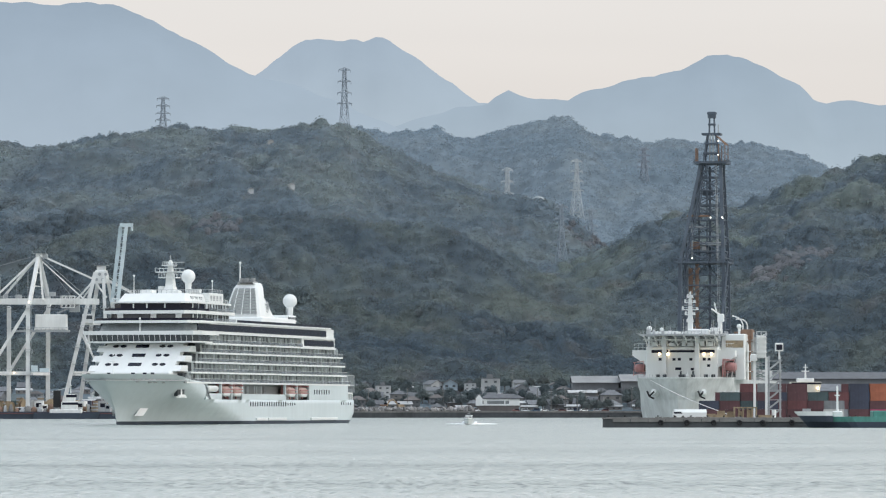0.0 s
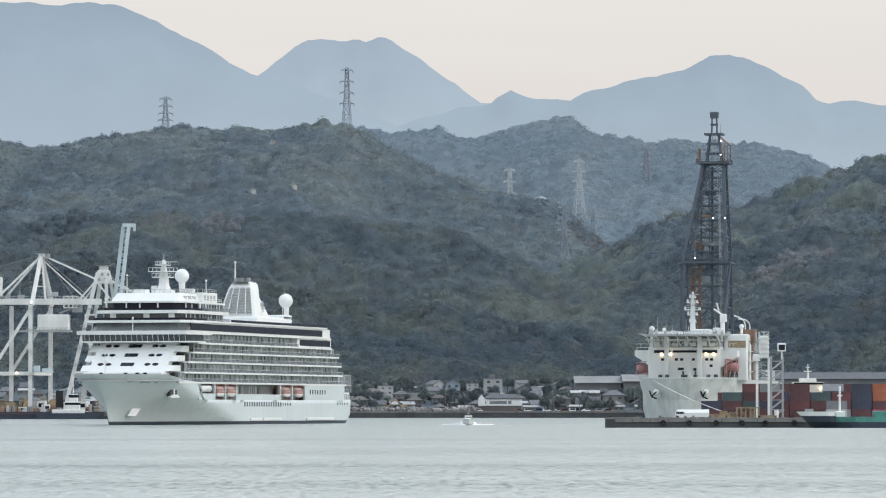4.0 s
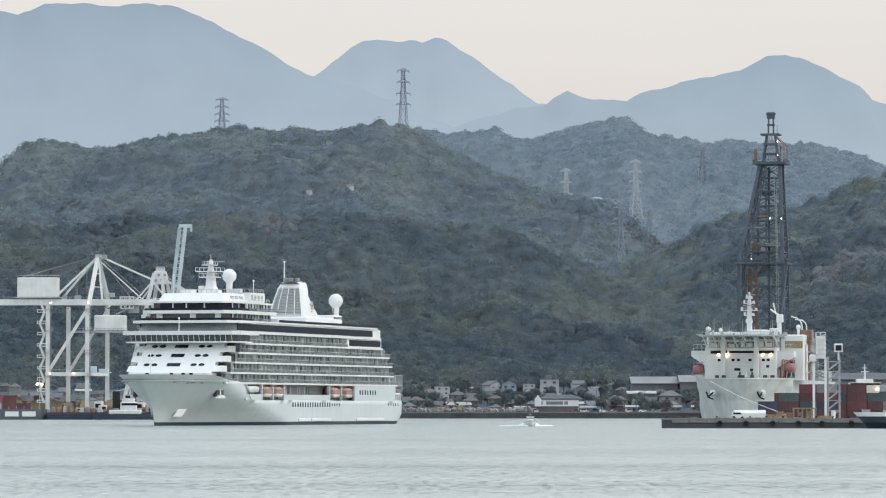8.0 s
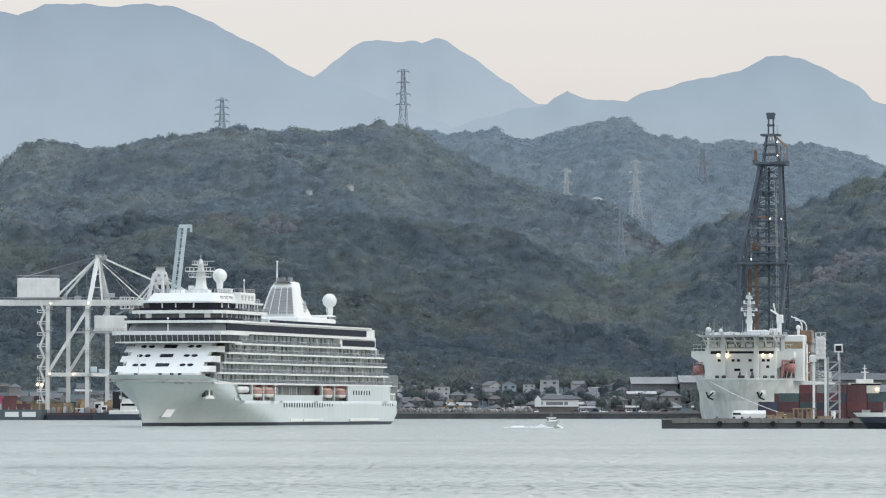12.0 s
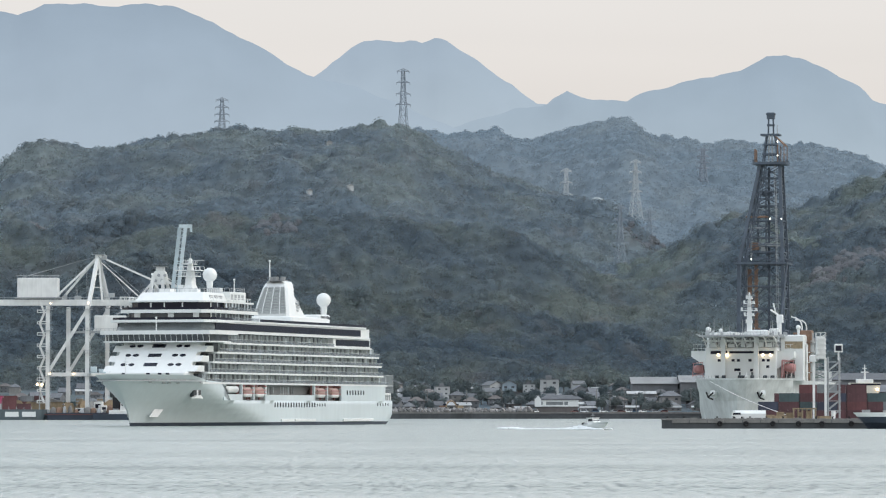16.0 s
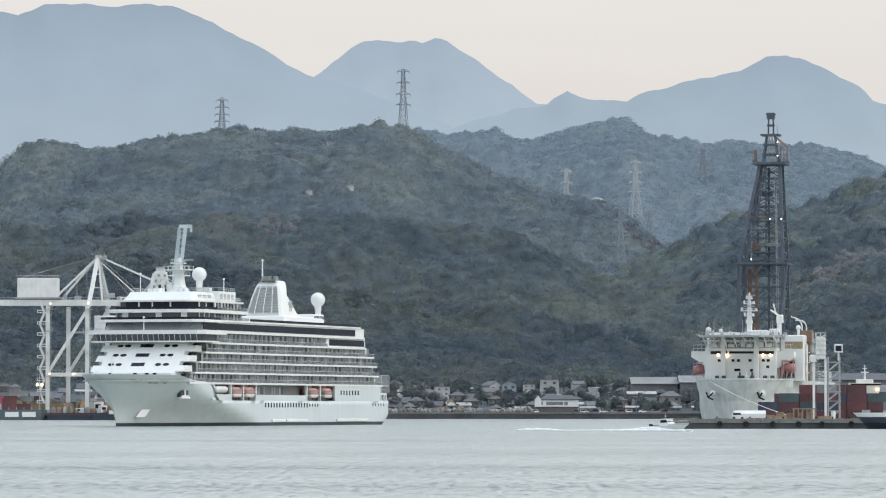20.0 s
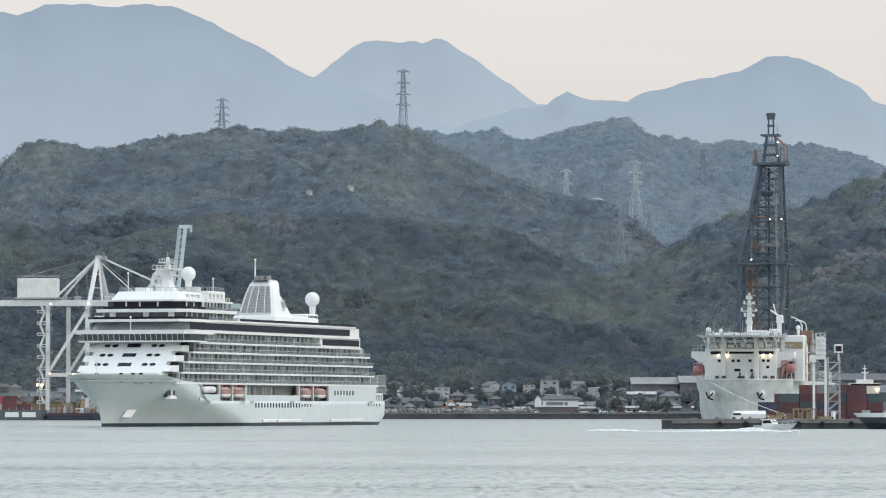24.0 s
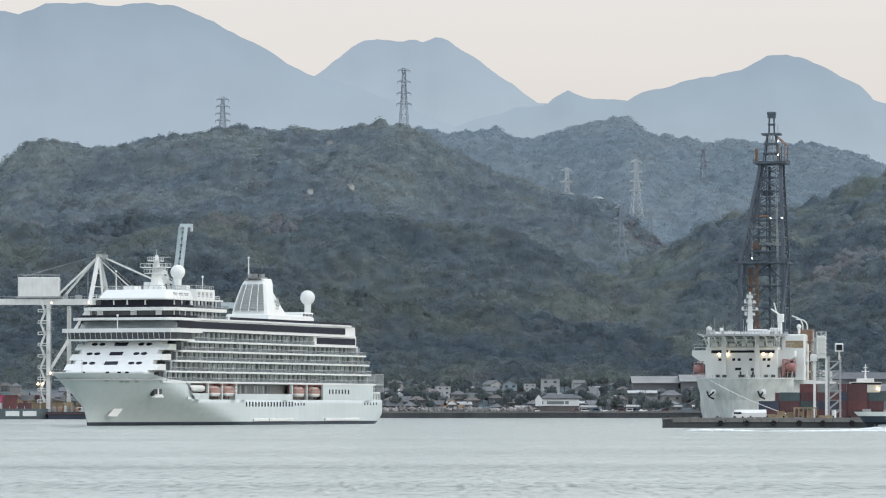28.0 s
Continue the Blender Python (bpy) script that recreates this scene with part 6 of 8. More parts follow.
# stacks: east position, row, colours from the ground up
EAST_STACKS = [
    (99.0, 1378, "maroon blue"), (105.3, 1378, "maroon maroon teal"), (111.6, 1378, "maroon teal maroon red"), (119.6, 1378, "maroon maroon blue maroon"), (108.0, 1392, "maroon maroon maroon"),
    (116.0, 1366, "maroon blue maroon grey"), (125.9, 1378, "maroon red maroon maroon"), (132.2, 1378, "maroon maroon teal"), (138.5, 1378, "grey maroon red"), (136.0, 1366, "white grey"),
    (144.8, 1378, "maroon blue blue blue"), (151.1, 1378, "pink maroon orange orange"), (157.4, 1378, "orange maroon orange maroon"), (163.7, 1378, "maroon maroon maroon maroon"),
    (170.0, 1378, "blue maroon teal orange"), (176.3, 1378, "maroon red maroon maroon"), (182.6, 1378, "maroon blue maroon"), (147, 1392, "maroon maroon blue maroon"), (160, 1392, "maroon blue maroon orange"),
]
for x, y, cols in EAST_STACKS:
    for k, c in enumerate(cols.split()):
        container(c, 6 if y < 1390 else 12, x + (k * 37 % 5 - 2) * 0.05, y, 1.7 + k * 2.6)

# a slim white two-legged loading tower and a dark stair tower
tower = thing("loading_tower", "white two-legged steel loading tower with a boxy head", "tower", pose(112.0, 1345, 1.7))
for x in (-1.75, 1.75):
    b = buf()
    beam(b, (x, 0, 0), (x, 0, 18.0), 0.7)
    part("tower_leg", b, M["cranewhite"], tower)
TEAL = surface("dull_green_lattice", (0.12, 0.19, 0.18), 0.6, vary=0.2)
for i in range(6):
    z = 11.2 + i * 1.1
    b = buf()
    box(b, -1.5, 1.5, -0.15, 0.15, z, z + 0.2)
    beam(b, (-1.4, 0.5, z), (1.4, 0.5, z + 1.15), 0.2)
    beam(b, (1.4, 0.8, z), (-1.4, 0.8, z + 1.15), 0.2)
    part("crossbar", b, TEAL if i % 2 else M["cranegrey"], tower)
b = buf()
bevbox(b, -1.0, 1.7, -1.0, 1.0, 17.8, 24.4, 0.2)
head = part("tower_head", b, M["cranewhite"], tower, "pale lift shaft at the tower's head")
b = buf()
bevbox(b, -3.0, -1.0, -1.2, 1.2, 17.0, 19.0, 0.3)
part("tower_arm", b, M["cranewhite"], tower)
for i in range(5):
    b = buf()
    box(b, -1.2, 1.9, -1.5, -1.0, 18.0 + i * 1.4, 18.2 + i * 1.4)
    beam(b, (-1.0, -1.3, 18.1 + i * 1.4), (1.6, -1.3, 19.5 + i * 1.4), 0.22)
    part("stair_flight", b, M["cranewhite"], head)
b = buf()
for z in (24.4, 25.6):
    for s in (1, -1):
        box(b, -1.2, 1.8, s * 1.5 - 0.06, s * 1.5 + 0.06, z, z + 0.12)
for x in (-1.1, 0.3, 1.7):
    for s in (1, -1):
        box(b, x - 0.06, x + 0.06, s * 1.5 - 0.06, s * 1.5 + 0.06, 24.4, 25.7)
part("head_rail", b, M["cranewhite"], head)
stair = thing("stair_tower", "weathered grey open stair tower with platforms", "tower", pose(116.6, 1350, 1.7))
for x in (-1.7, 1.7):
    for y in (-1.6, 1.6):
        b = buf()
        beam(b, (x, y, 0), (x, y, 18.5), 0.3)
        part("post", b, M["steel"], stair)
for i in range(6):
    b = buf()
    box(b, -2.1, 2.1, -1.9, 1.9, 2.4 + i * 2.9, 2.6 + i * 2.9)
    beam(b, (-1.5, -1.2, 2.5 + i * 2.9 - 2.4), (1.5, -1.2, 2.5 + i * 2.9), 0.5)
    for x in (-2, 2):
        box(b, x - 0.05, x + 0.05, -1.9, 1.9, 3.5 + i * 2.9, 3.6 + i * 2.9)
    part("landing", b, M["steel"], stair)
b = buf()
box(b, 0.5, 2.3, -1.06, -1.0, 20.3, 21.9)
part("lamp_glass", b, M["darkglass"], stair)
b = buf()
bevbox(b, 0.2, 2.6, -1, 1, 19.9, 22.4, 0.2)
box(b, 1.2, 1.7, -0.3, 0.3, 17.5, 20)
part("lamp_box", b, M["cranewhite"], stair, "white box with a dark front")
# the wheelhouse of a ship lying behind the stacks
wh = thing("cargo_ship", "cargo ship with a cream wheelhouse lit by floodlights", "ship", pose(133.2, 1425, 0) @ Matrix.Diagonal((0.76, 0.76, 0.8, 1)))
b = buf()
loft(b, [[(x * f, y, z) for x, y in ((-8, 0), (-7, -6), (7, -6), (8, 0), (8, 70), (-8, 70))] for z, f in ((1.9, 0.9), (7, 1.0), (9, 1.0))])
part("hull", b, M["boot"], wh)
b = buf()
bevbox(b, -5.2, 5.2, 2, 10, 9, 14.4, 0.3)
plate(b, [(-5.6, 12.0), (5.6, 12.0), (6.4, 16.2), (-6.4, 16.2)], "y", 1.4, 10)
part("wheelhouse", b, surface("cream_paint", (0.72, 0.70, 0.60), 0.5, vary=0.08), wh, "cream wheelhouse")
b = buf()
box(b, -6.2, 6.2, 1.3, 1.4, 15.2, 15.9)
part("wheelhouse_window", b, M["darkglass"], wh)
b = buf()
bevbox(b, -3.4, 3.4, 3, 9, 16.2, 17.6, 0.2)
tube(b, (0, 5, 17.6), (0, 5, 23.4), 0.45, 0.2)
box(b, -1.6, 1.6, 4.8, 5.2, 20.2, 20.6)
box(b, -1.0, 1.0, 4.8, 5.2, 21.8, 22.1)
part("mast", b, M["cranewhite"], wh)
for x in (-4.6, 4.8):
    part("floodlight", flood_me, None, wh, "lit floodlight").matrix_basis = pose(x, 0.9, 13.6)

# the small green cargo ship at the pier's end
gs = thing("coaster", "small green cargo ship with a white bow and a stubby mast", "ship", pose(117.5, 1057, 0))


def gs_hull(levels):
    b = buf()
    loft(b, hull_rings(levels, lambda z: -34, lambda z: lerp(z, (-1, 17.5), (0, 18.2), (4.2, 21.8)), lambda z: 5.0,
                       lambda z: 0.2, lambda z: lerp(z, (-1, 0.8), (4.2, 0.55))))
    return b


GREEN = surface("sea_green_paint", (0.08, 0.27, 0.23), 0.55, vary=0.2, coarse=0.3, streak=1)
part("hull", gs_hull([-1, 0, 1.4]), M["boot"], gs, "dark lower hull").matrix_basis = pose(0, 0, 0, 0, 0, 180)
part("upper_hull", gs_hull([1.4, 2.6]), GREEN, gs, "sea-green upper hull").matrix_basis = pose(0, 0, 0, 0, 0, 180)
b = buf()
loft(b, hull_rings([1.4, 2.2, 2.8], lambda z: 13, lambda z: lerp(z, (1.4, 19.4), (2.8, 20.7)), lambda z: 5.05, lambda z: 0.8, lambda z: 0.6, tail=1.0))
part("bow_bulwark", b, M["boot"], gs, "dark raised bow").matrix_basis = pose(0, 0, 0, 0, 0, 180)
b = buf()
loft(b, hull_rings([2.8, 3.3, 3.8], lambda z: 13.2, lambda z: lerp(z, (2.8, 20.7), (3.8, 21.7)), lambda z: 5.1, lambda z: 0.8, lambda z: 0.6, tail=1.0))
part("bow_rail", b, M["white"], gs, "white bow edge").matrix_basis = pose(0, 0, 0, 0, 0, 180)
b = buf()
tube(b, (-11.5, 0, 2.6), (-11.5, 0, 9.8), 0.3, 0.22, 8)
box(b, -12.1, -10.9, -0.3, 0.3, 7.4, 7.7)
bevbox(b, -12.6, -10.4, -1.2, 1.2, 2.6, 3.9, 0.2)
part("foremast", b, M["white"], gs)
b = buf()
bevbox(b, -3.5, 28, -3.6, 3.6, 2.6, 4.0, 0.2)
part("hatch_cover", b, GREEN, gs)

# mooring lines from the drilling ship's bow down to the pier
for p, q in (((104.0, 1764, 15.6), (86.0, 1106, 2.4)),):
    b = buf()
    pts = [Vector(p).lerp(Vector(q), i / 12) - Vector((0, 0, 0.8 * math.sin(i / 12 * math.pi))) for i in range(13)]
    loft(b, [[tuple(c + Vector((0.09 * math.cos(q * 1.2566), 0, 0.09 * math.sin(q * 1.2566)))) for q in range(5)] for c in pts])
    solo("mooring_line", b, M["cranewhite"], "pale mooring line running from the ship to the pier", "rope")

# ---- the western quay with its container cranes ----
b = buf()
plate(b, [(-700, 2000), (-60, 2000), (-40, 2262), (-700, 2262)], "z", -3, 2.6)
wq = solo("pavement_west", b, M["darkwall"], "western container quay with a dark wall", "quay", kind="structure")
b = buf()
plate(b, [(-700, 1999.8), (-60, 1999.8), (-40, 2262), (-700, 2262)], "z", 2.6, 3.0)
part("quay_deck", b, M["concrete"], wq)


def gantry(name, x, y, scale, paint, boom_up, label, engine=True):
    """A container crane: x runs along its boom, y along the rails."""
    g = thing(name, label, "crane", Matrix.Translation((x, y, 3.0)) @ Matrix.Diagonal((-scale if boom_up else scale, scale, scale, 1)))
    rail = (7.0, 25.0)
    top = 47.5
    feet = [(-17.5, 0), (0, 0), (-17.5 + rail[0], rail[1]), (rail[0], rail[1])]
    for fx, fy in feet:
        b = buf()
        beam(b, (fx, fy, 1.2), (fx, fy, top), 1.8, 1.8)
        leg = part("leg", b, paint, g)
        b = buf()
        for d in (-2.2, 2.2):
            box(b, fx - 1.0, fx + 1.0, fy + d - 1.4, fy + d + 1.4, 0, 1.5)
        part("bogie", b, M["cranegrey"], leg)
    for fy, off in ((0, 0), (rail[1], rail[0])):
        b = buf()
        beam(b, (-17.5 + off, fy, 17.2), (off, fy, 17.2), 1.5)
        part("portal_beam", b, paint, g)
        b = buf()
        beam(b, (-17.5 + off, fy, 17.8), (off, fy, 46.0), 1.3)
        part("diagonal_brace", b, paint, g)
    for fx in (-17.5, 0):
        b = buf()
        beam(b, (fx, 0, 17.0), (fx + rail[0], rail[1], 17.0), 1.3)
        part("sill_beam", b, paint, g)
    for off, fy in ((3.0, 9.5), (4.4, 15.5)):
        b = buf()
        beam(b, ((-16 if boom_up else -62) + off, fy, 49.2), (14 + off if boom_up else 26 + off, fy, 49.2), 1.3, 2.6)
        part("girder", b, paint, g)
    if not boom_up:
        b = buf()
        for i in range(26):
            beam(b, (-60 + i * 3.2, 9.3, 51.4), (-60 + i * 3.2, 9.3, 50.4), 0.15)
        beam(b, (-60, 9.3, 51.5), (22, 9.3, 51.5), 0.18)
        part("walkway_rail", b, M["cranegrey"], g)
    apex = 70.0
    if not boom_up:
        for fy, off in ((0, 0), (rail[1], rail[0])):
            b = buf()
            beam(b, (0.5 + off, fy, top), (3.7, 12.5, apex), 1.5)
            part("frame_leg", b, paint, g)
        b = buf()
        beam(b, (6.0, 8.5, top + 2), (3.9, 12.0, apex), 0.9)
        beam(b, (8.6, 16.5, top + 2), (4.0, 13.0, apex), 0.9)
        bevbox(b, 2.4, 5.4, 11.0, 14.2, apex - 0.9, apex + 0.6, 0.3)
        part("apex_head", b, paint, g)
        for fy in (9.5, 15.5):
            b = buf()
            beam(b, (3.5, 12.5, apex - 0.5), (-15.5 + (fy - 9.5) * 0.5, fy, 51), 0.9)
            part("back_stay", b, paint, g)
    if boom_up:
        for fy, fx in ((10.0, 0.0), (14.4, 2.9)):
            b = buf()
            beam(b, (16.4 + fx, fy, 50), (12.4 + fx, fy, 85.6), 1.6, 2.2)
            part("raised_boom", b, paint, g, "raised pale boom")
        b = buf()
        for i in range(22):
            z = 52 + i * 1.5
            beam(b, (16.3 - i * 0.165, 10, z), (19.1 - i * 0.165, 14.4, z + (0.9 if i % 2 else -0.5)), 0.35)
        pieces("boom_tie", b, paint, g)
        b = buf()
        box(b, 9.6, 15.4, 9.4, 15.2, 85.2, 86.8)
        box(b, 9.6, 10.4, 9.4, 15.2, 83.4, 85.2)
        part("boom_head", b, paint, g)
    else:
        for fy in (10.2, 14.8):
            b = buf()
            beam(b, (4.0, 12.5, apex), (27.5, fy, 59.5), 0.8)
            beam(b, (27.5, fy, 59.5), (34, fy, 51), 0.6)
            part("fore_stay", b, paint, g)
            b = buf()
            beam(b, (4.2, 12.5, apex - 2), (23.0, fy, 51), 0.45)
            part("inner_stay", b, paint, g)
    # ladders up the legs, landings, cable loops and gear that every crane carries
    for fx, fy in feet[:2]:
        b = buf()
        for off in (-0.3, 0.3):
            beam(b, (fx + 1.2 + off, fy - 0.9, 3), (fx + 1.2 + off, fy - 0.9, top), 0.12)
        for i in range(44):
            box(b, fx + 0.9, fx + 1.5, fy - 0.95, fy - 0.85, 3 + i, 3.12 + i)
        part("ladder", b, M["cranegrey"], g)
        for z in (16.2, 26.5, 36.5, 45.8):
            b = buf()
            box(b, fx - 1.7, fx + 2.2, fy - 1.9, fy + 1.4, z, z + 0.15)
            for x in (fx - 1.7, fx + 0.2, fx + 2.2):
                box(b, x - 0.06, x + 0.06, fy - 1.9, fy - 1.8, z, z + 1.2)
            box(b, fx - 1.7, fx + 2.2, fy - 1.9, fy - 1.8, z + 1.1, z + 1.2)
            part("landing", b, M["cranegrey"], g)
    if not boom_up:
        b = buf()
        for i in range(22):
            x0 = -58 + i * 3.6
            for k in range(4):
                xa, xb = x0 + k * 0.9, x0 + (k + 1) * 0.9
                beam(b, (xa, 8.2, 47.6 - math.sin(k / 4 * math.pi) * 1.3), (xb, 8.2, 47.6 - math.sin((k + 1) / 4 * math.pi) * 1.3), 0.16)
        part("festoon_cable", b, M["black"], g, "dark cable hanging in loops under the girder")
        tro = buf()
        for x in (14.0, 16.0, 18.0, 20.0):
            beam(tro, (x, 8.0, 46.4), (x, 8.0, 51.6), 0.3)
            beam(tro, (x, 16.8, 46.4), (x, 16.8, 51.6), 0.3)
            beam(tro, (x, 8.0, 46.6), (x, 16.8, 46.6), 0.3)
        for z in (46.5, 48.2, 51.6):
            for y in (8.0, 16.8):
                beam(tro, (13.8, y, z), (20.2, y, z), 0.3)
        for x in (14.0, 16.0, 18.0):
            beam(tro, (x, 8.0, 46.6), (x + 2.0, 8.0, 51.4), 0.2)
        part("trolley", tro, paint, g, "lattice hoist trolley on the girder")
        b = buf()
        bevbox(b, 8.6, 11.2, 9.0, 15.0, 51.6, 53.4, 0.15)
        bevbox(b, -6.5, -3.6, 9.0, 12.0, 50.6, 52.2, 0.15)
        bevbox(b, -11.4, -9.8, 9.0, 11.0, 50.6, 52.6, 0.15)
        pieces("winch_box", b, M["cranegrey"], g, "grey winch housing on the girder")
        b = buf()
        for fy in (9.0, 15.8):
            for f in (0.25, 0.5, 0.75):
                x, z = 3.5 + (-15.5 - 3.5) * f, 70.5 + (51 - 70.5) * f
                beam(b, (x, fy, z), (x + 0.4, fy, 50.4), 0.14)
        beam(b, (3.7, 11.0, 70.0), (26.0, 11.0, 50.5), 0.18)
        beam(b, (3.7, 13.6, 70.0), (19.0, 13.6, 50.5), 0.18)
        beam(b, (3.7, 12.2, 70.0), (-30.0, 12.2, 60.5), 0.16)
        part("hoist_rope", b, M["cranegrey"], g, "thin steel ropes from the apex")
        b = buf()
        for z in (56.0, 62.0, 67.0):
            f = (z - 49.5) / 21.5
            beam(b, (0.5 + 3.2 * f, 12.5 * f, z), (7.0 - 3.3 * f, 25 - 12.5 * f, z), 0.4)
        for i in range(14):
            z = 50 + i * 1.45
            box(b, 4.6 - i * 0.05, 5.4 - i * 0.05, 9.6 + i * 0.15, 9.8 + i * 0.15, z, z + 0.14)
        part("frame_tie", b, paint, g)
        b = buf()
        box(b, 1.0, 6.8, 10.4, 14.8, apex + 0.6, apex + 0.75)
        for x in (1.0, 3.9, 6.8):
            box(b, x - 0.06, x + 0.06, 10.4, 10.5, apex + 0.7, apex + 1.7)
        box(b, 1.0, 6.8, 10.4, 10.5, apex + 1.6, apex + 1.7)
        bevbox(b, 4.4, 7.6, 11.4, 13.6, apex - 1.6, apex + 0.4, 0.2)
        part("apex_platform", b, M["cranegrey"], g)
    b = buf()
    bevbox(b, 1.5, 4.2, -1.6, 1.4, 18.0, 20.6, 0.1)
    bevbox(b, 5.2, 9.4, -1.2, 1.2, 17.9, 19.4, 0.1)
    box(b, 0.9, 10.5, -2.0, 2.0, 17.6, 17.9)
    for i in range(7):
        box(b, 1.0 + i * 1.55, 1.1 + i * 1.55, -2.0, -1.9, 17.9, 19.0)
    box(b, 0.9, 10.5, -2.0, -1.9, 18.95, 19.07)
    part("portal_gear", b, M["craneblue"], g, "pale blue gear cabinets on the portal walkway")
    if boom_up or not engine:
        return g
    b = buf()
    bevbox(b, -32, -13.8, 8.5, 17.5, 51.6, 60.2, 0.3)
    mh = part("machinery_house", b, paint, g, "white machinery house")
    b = buf()
    for s in (8.4, 17.6):
        box(b, -32.4, -13.4, s - 0.06, s + 0.06, 61.2, 61.35)
    for i in range(11):
        box(b, -32.2 + i * 1.86, -32.08 + i * 1.86, 8.35, 8.47, 60.2, 61.3)
    part("roof_rail", b, M["cranegrey"], mh)
    b = buf()
    box(b, -33.2, -12.5, 7.6, 18.4, 51.0, 51.6)
    part("house_floor", b, M["cranegrey"], mh)
    b = buf()
    bevbox(b, 2.5, 16.5, 7, 16, 36.6, 43.4, 0.3)
    hh = part("electric_house", b, paint, g, "pale cabin block between the legs")
    b = buf()
    box(b, -8, 17.5, 6, 17, 35.6, 36.4)
    for i in range(14):
        box(b, -8 + i * 1.9, -7.85 + i * 1.9, 6.0, 6.12, 36.4, 37.5)
    box(b, -8, 17.5, 6.0, 6.1, 37.4, 37.55)
    part("house_walk", b, M["cranegrey"], hh)
    b = buf()
    bevbox(b, 17.5, 22.0, 10, 14.6, 44.5, 48.0, 0.3)
    beam(b, (12, 12, 44), (20, 12, 47.5), 0.7)
    part("operator_cab", b, M["cranegrey"], g)
    b = buf()
    for i in range(9):
        z = 4.5 + i * 5.0
        x0, x1 = (-21.0, -19.0) if i % 2 else (-19.0, -21.0)
        beam(b, (x0, -0.6, z), (x1, -0.6, z + 5.0), 0.9)
        beam(b, (x0, -1.3, z + 1.1), (x1, -1.3, z + 6.0), 0.14)
        box(b, -22.2, -18.2, -1.6, 0.8, z - 0.15, z + 0.15)
        box(b, -22.2, -22.0, -1.6, 0.8, z, z + 1.3)
        box(b, -22.2, -18.2, -1.6, -1.45, z + 0.9, z + 1.25)
    pieces("stair_piece", b, paint, g, "zigzag stair flight up the leg")
    b = buf()
    for i in range(12):
        box(b, -17 + i * 1.5, -16.9 + i * 1.5, -0.8, -0.7, 18, 19.1)
    box(b, -17.2, 0.4, -0.8, -0.7, 19, 19.15)
    part("portal_rail", b, M["cranegrey"], g)
    for lx, lz in ((-16.5, 17.4), (-6, 17.4), (-16.2, 48.6), (0.4, 48.8)):
        part("work_lamp", flood_me, None, g, "lit work lamp").matrix_basis = pose(lx, -1.4, lz) @ Matrix.Scale(0.62, 4)
    return g


gantry("container_crane", -157.6, 2004, 1.0, M["cranewhite"], False, "pale grey container crane with its boom lowered")


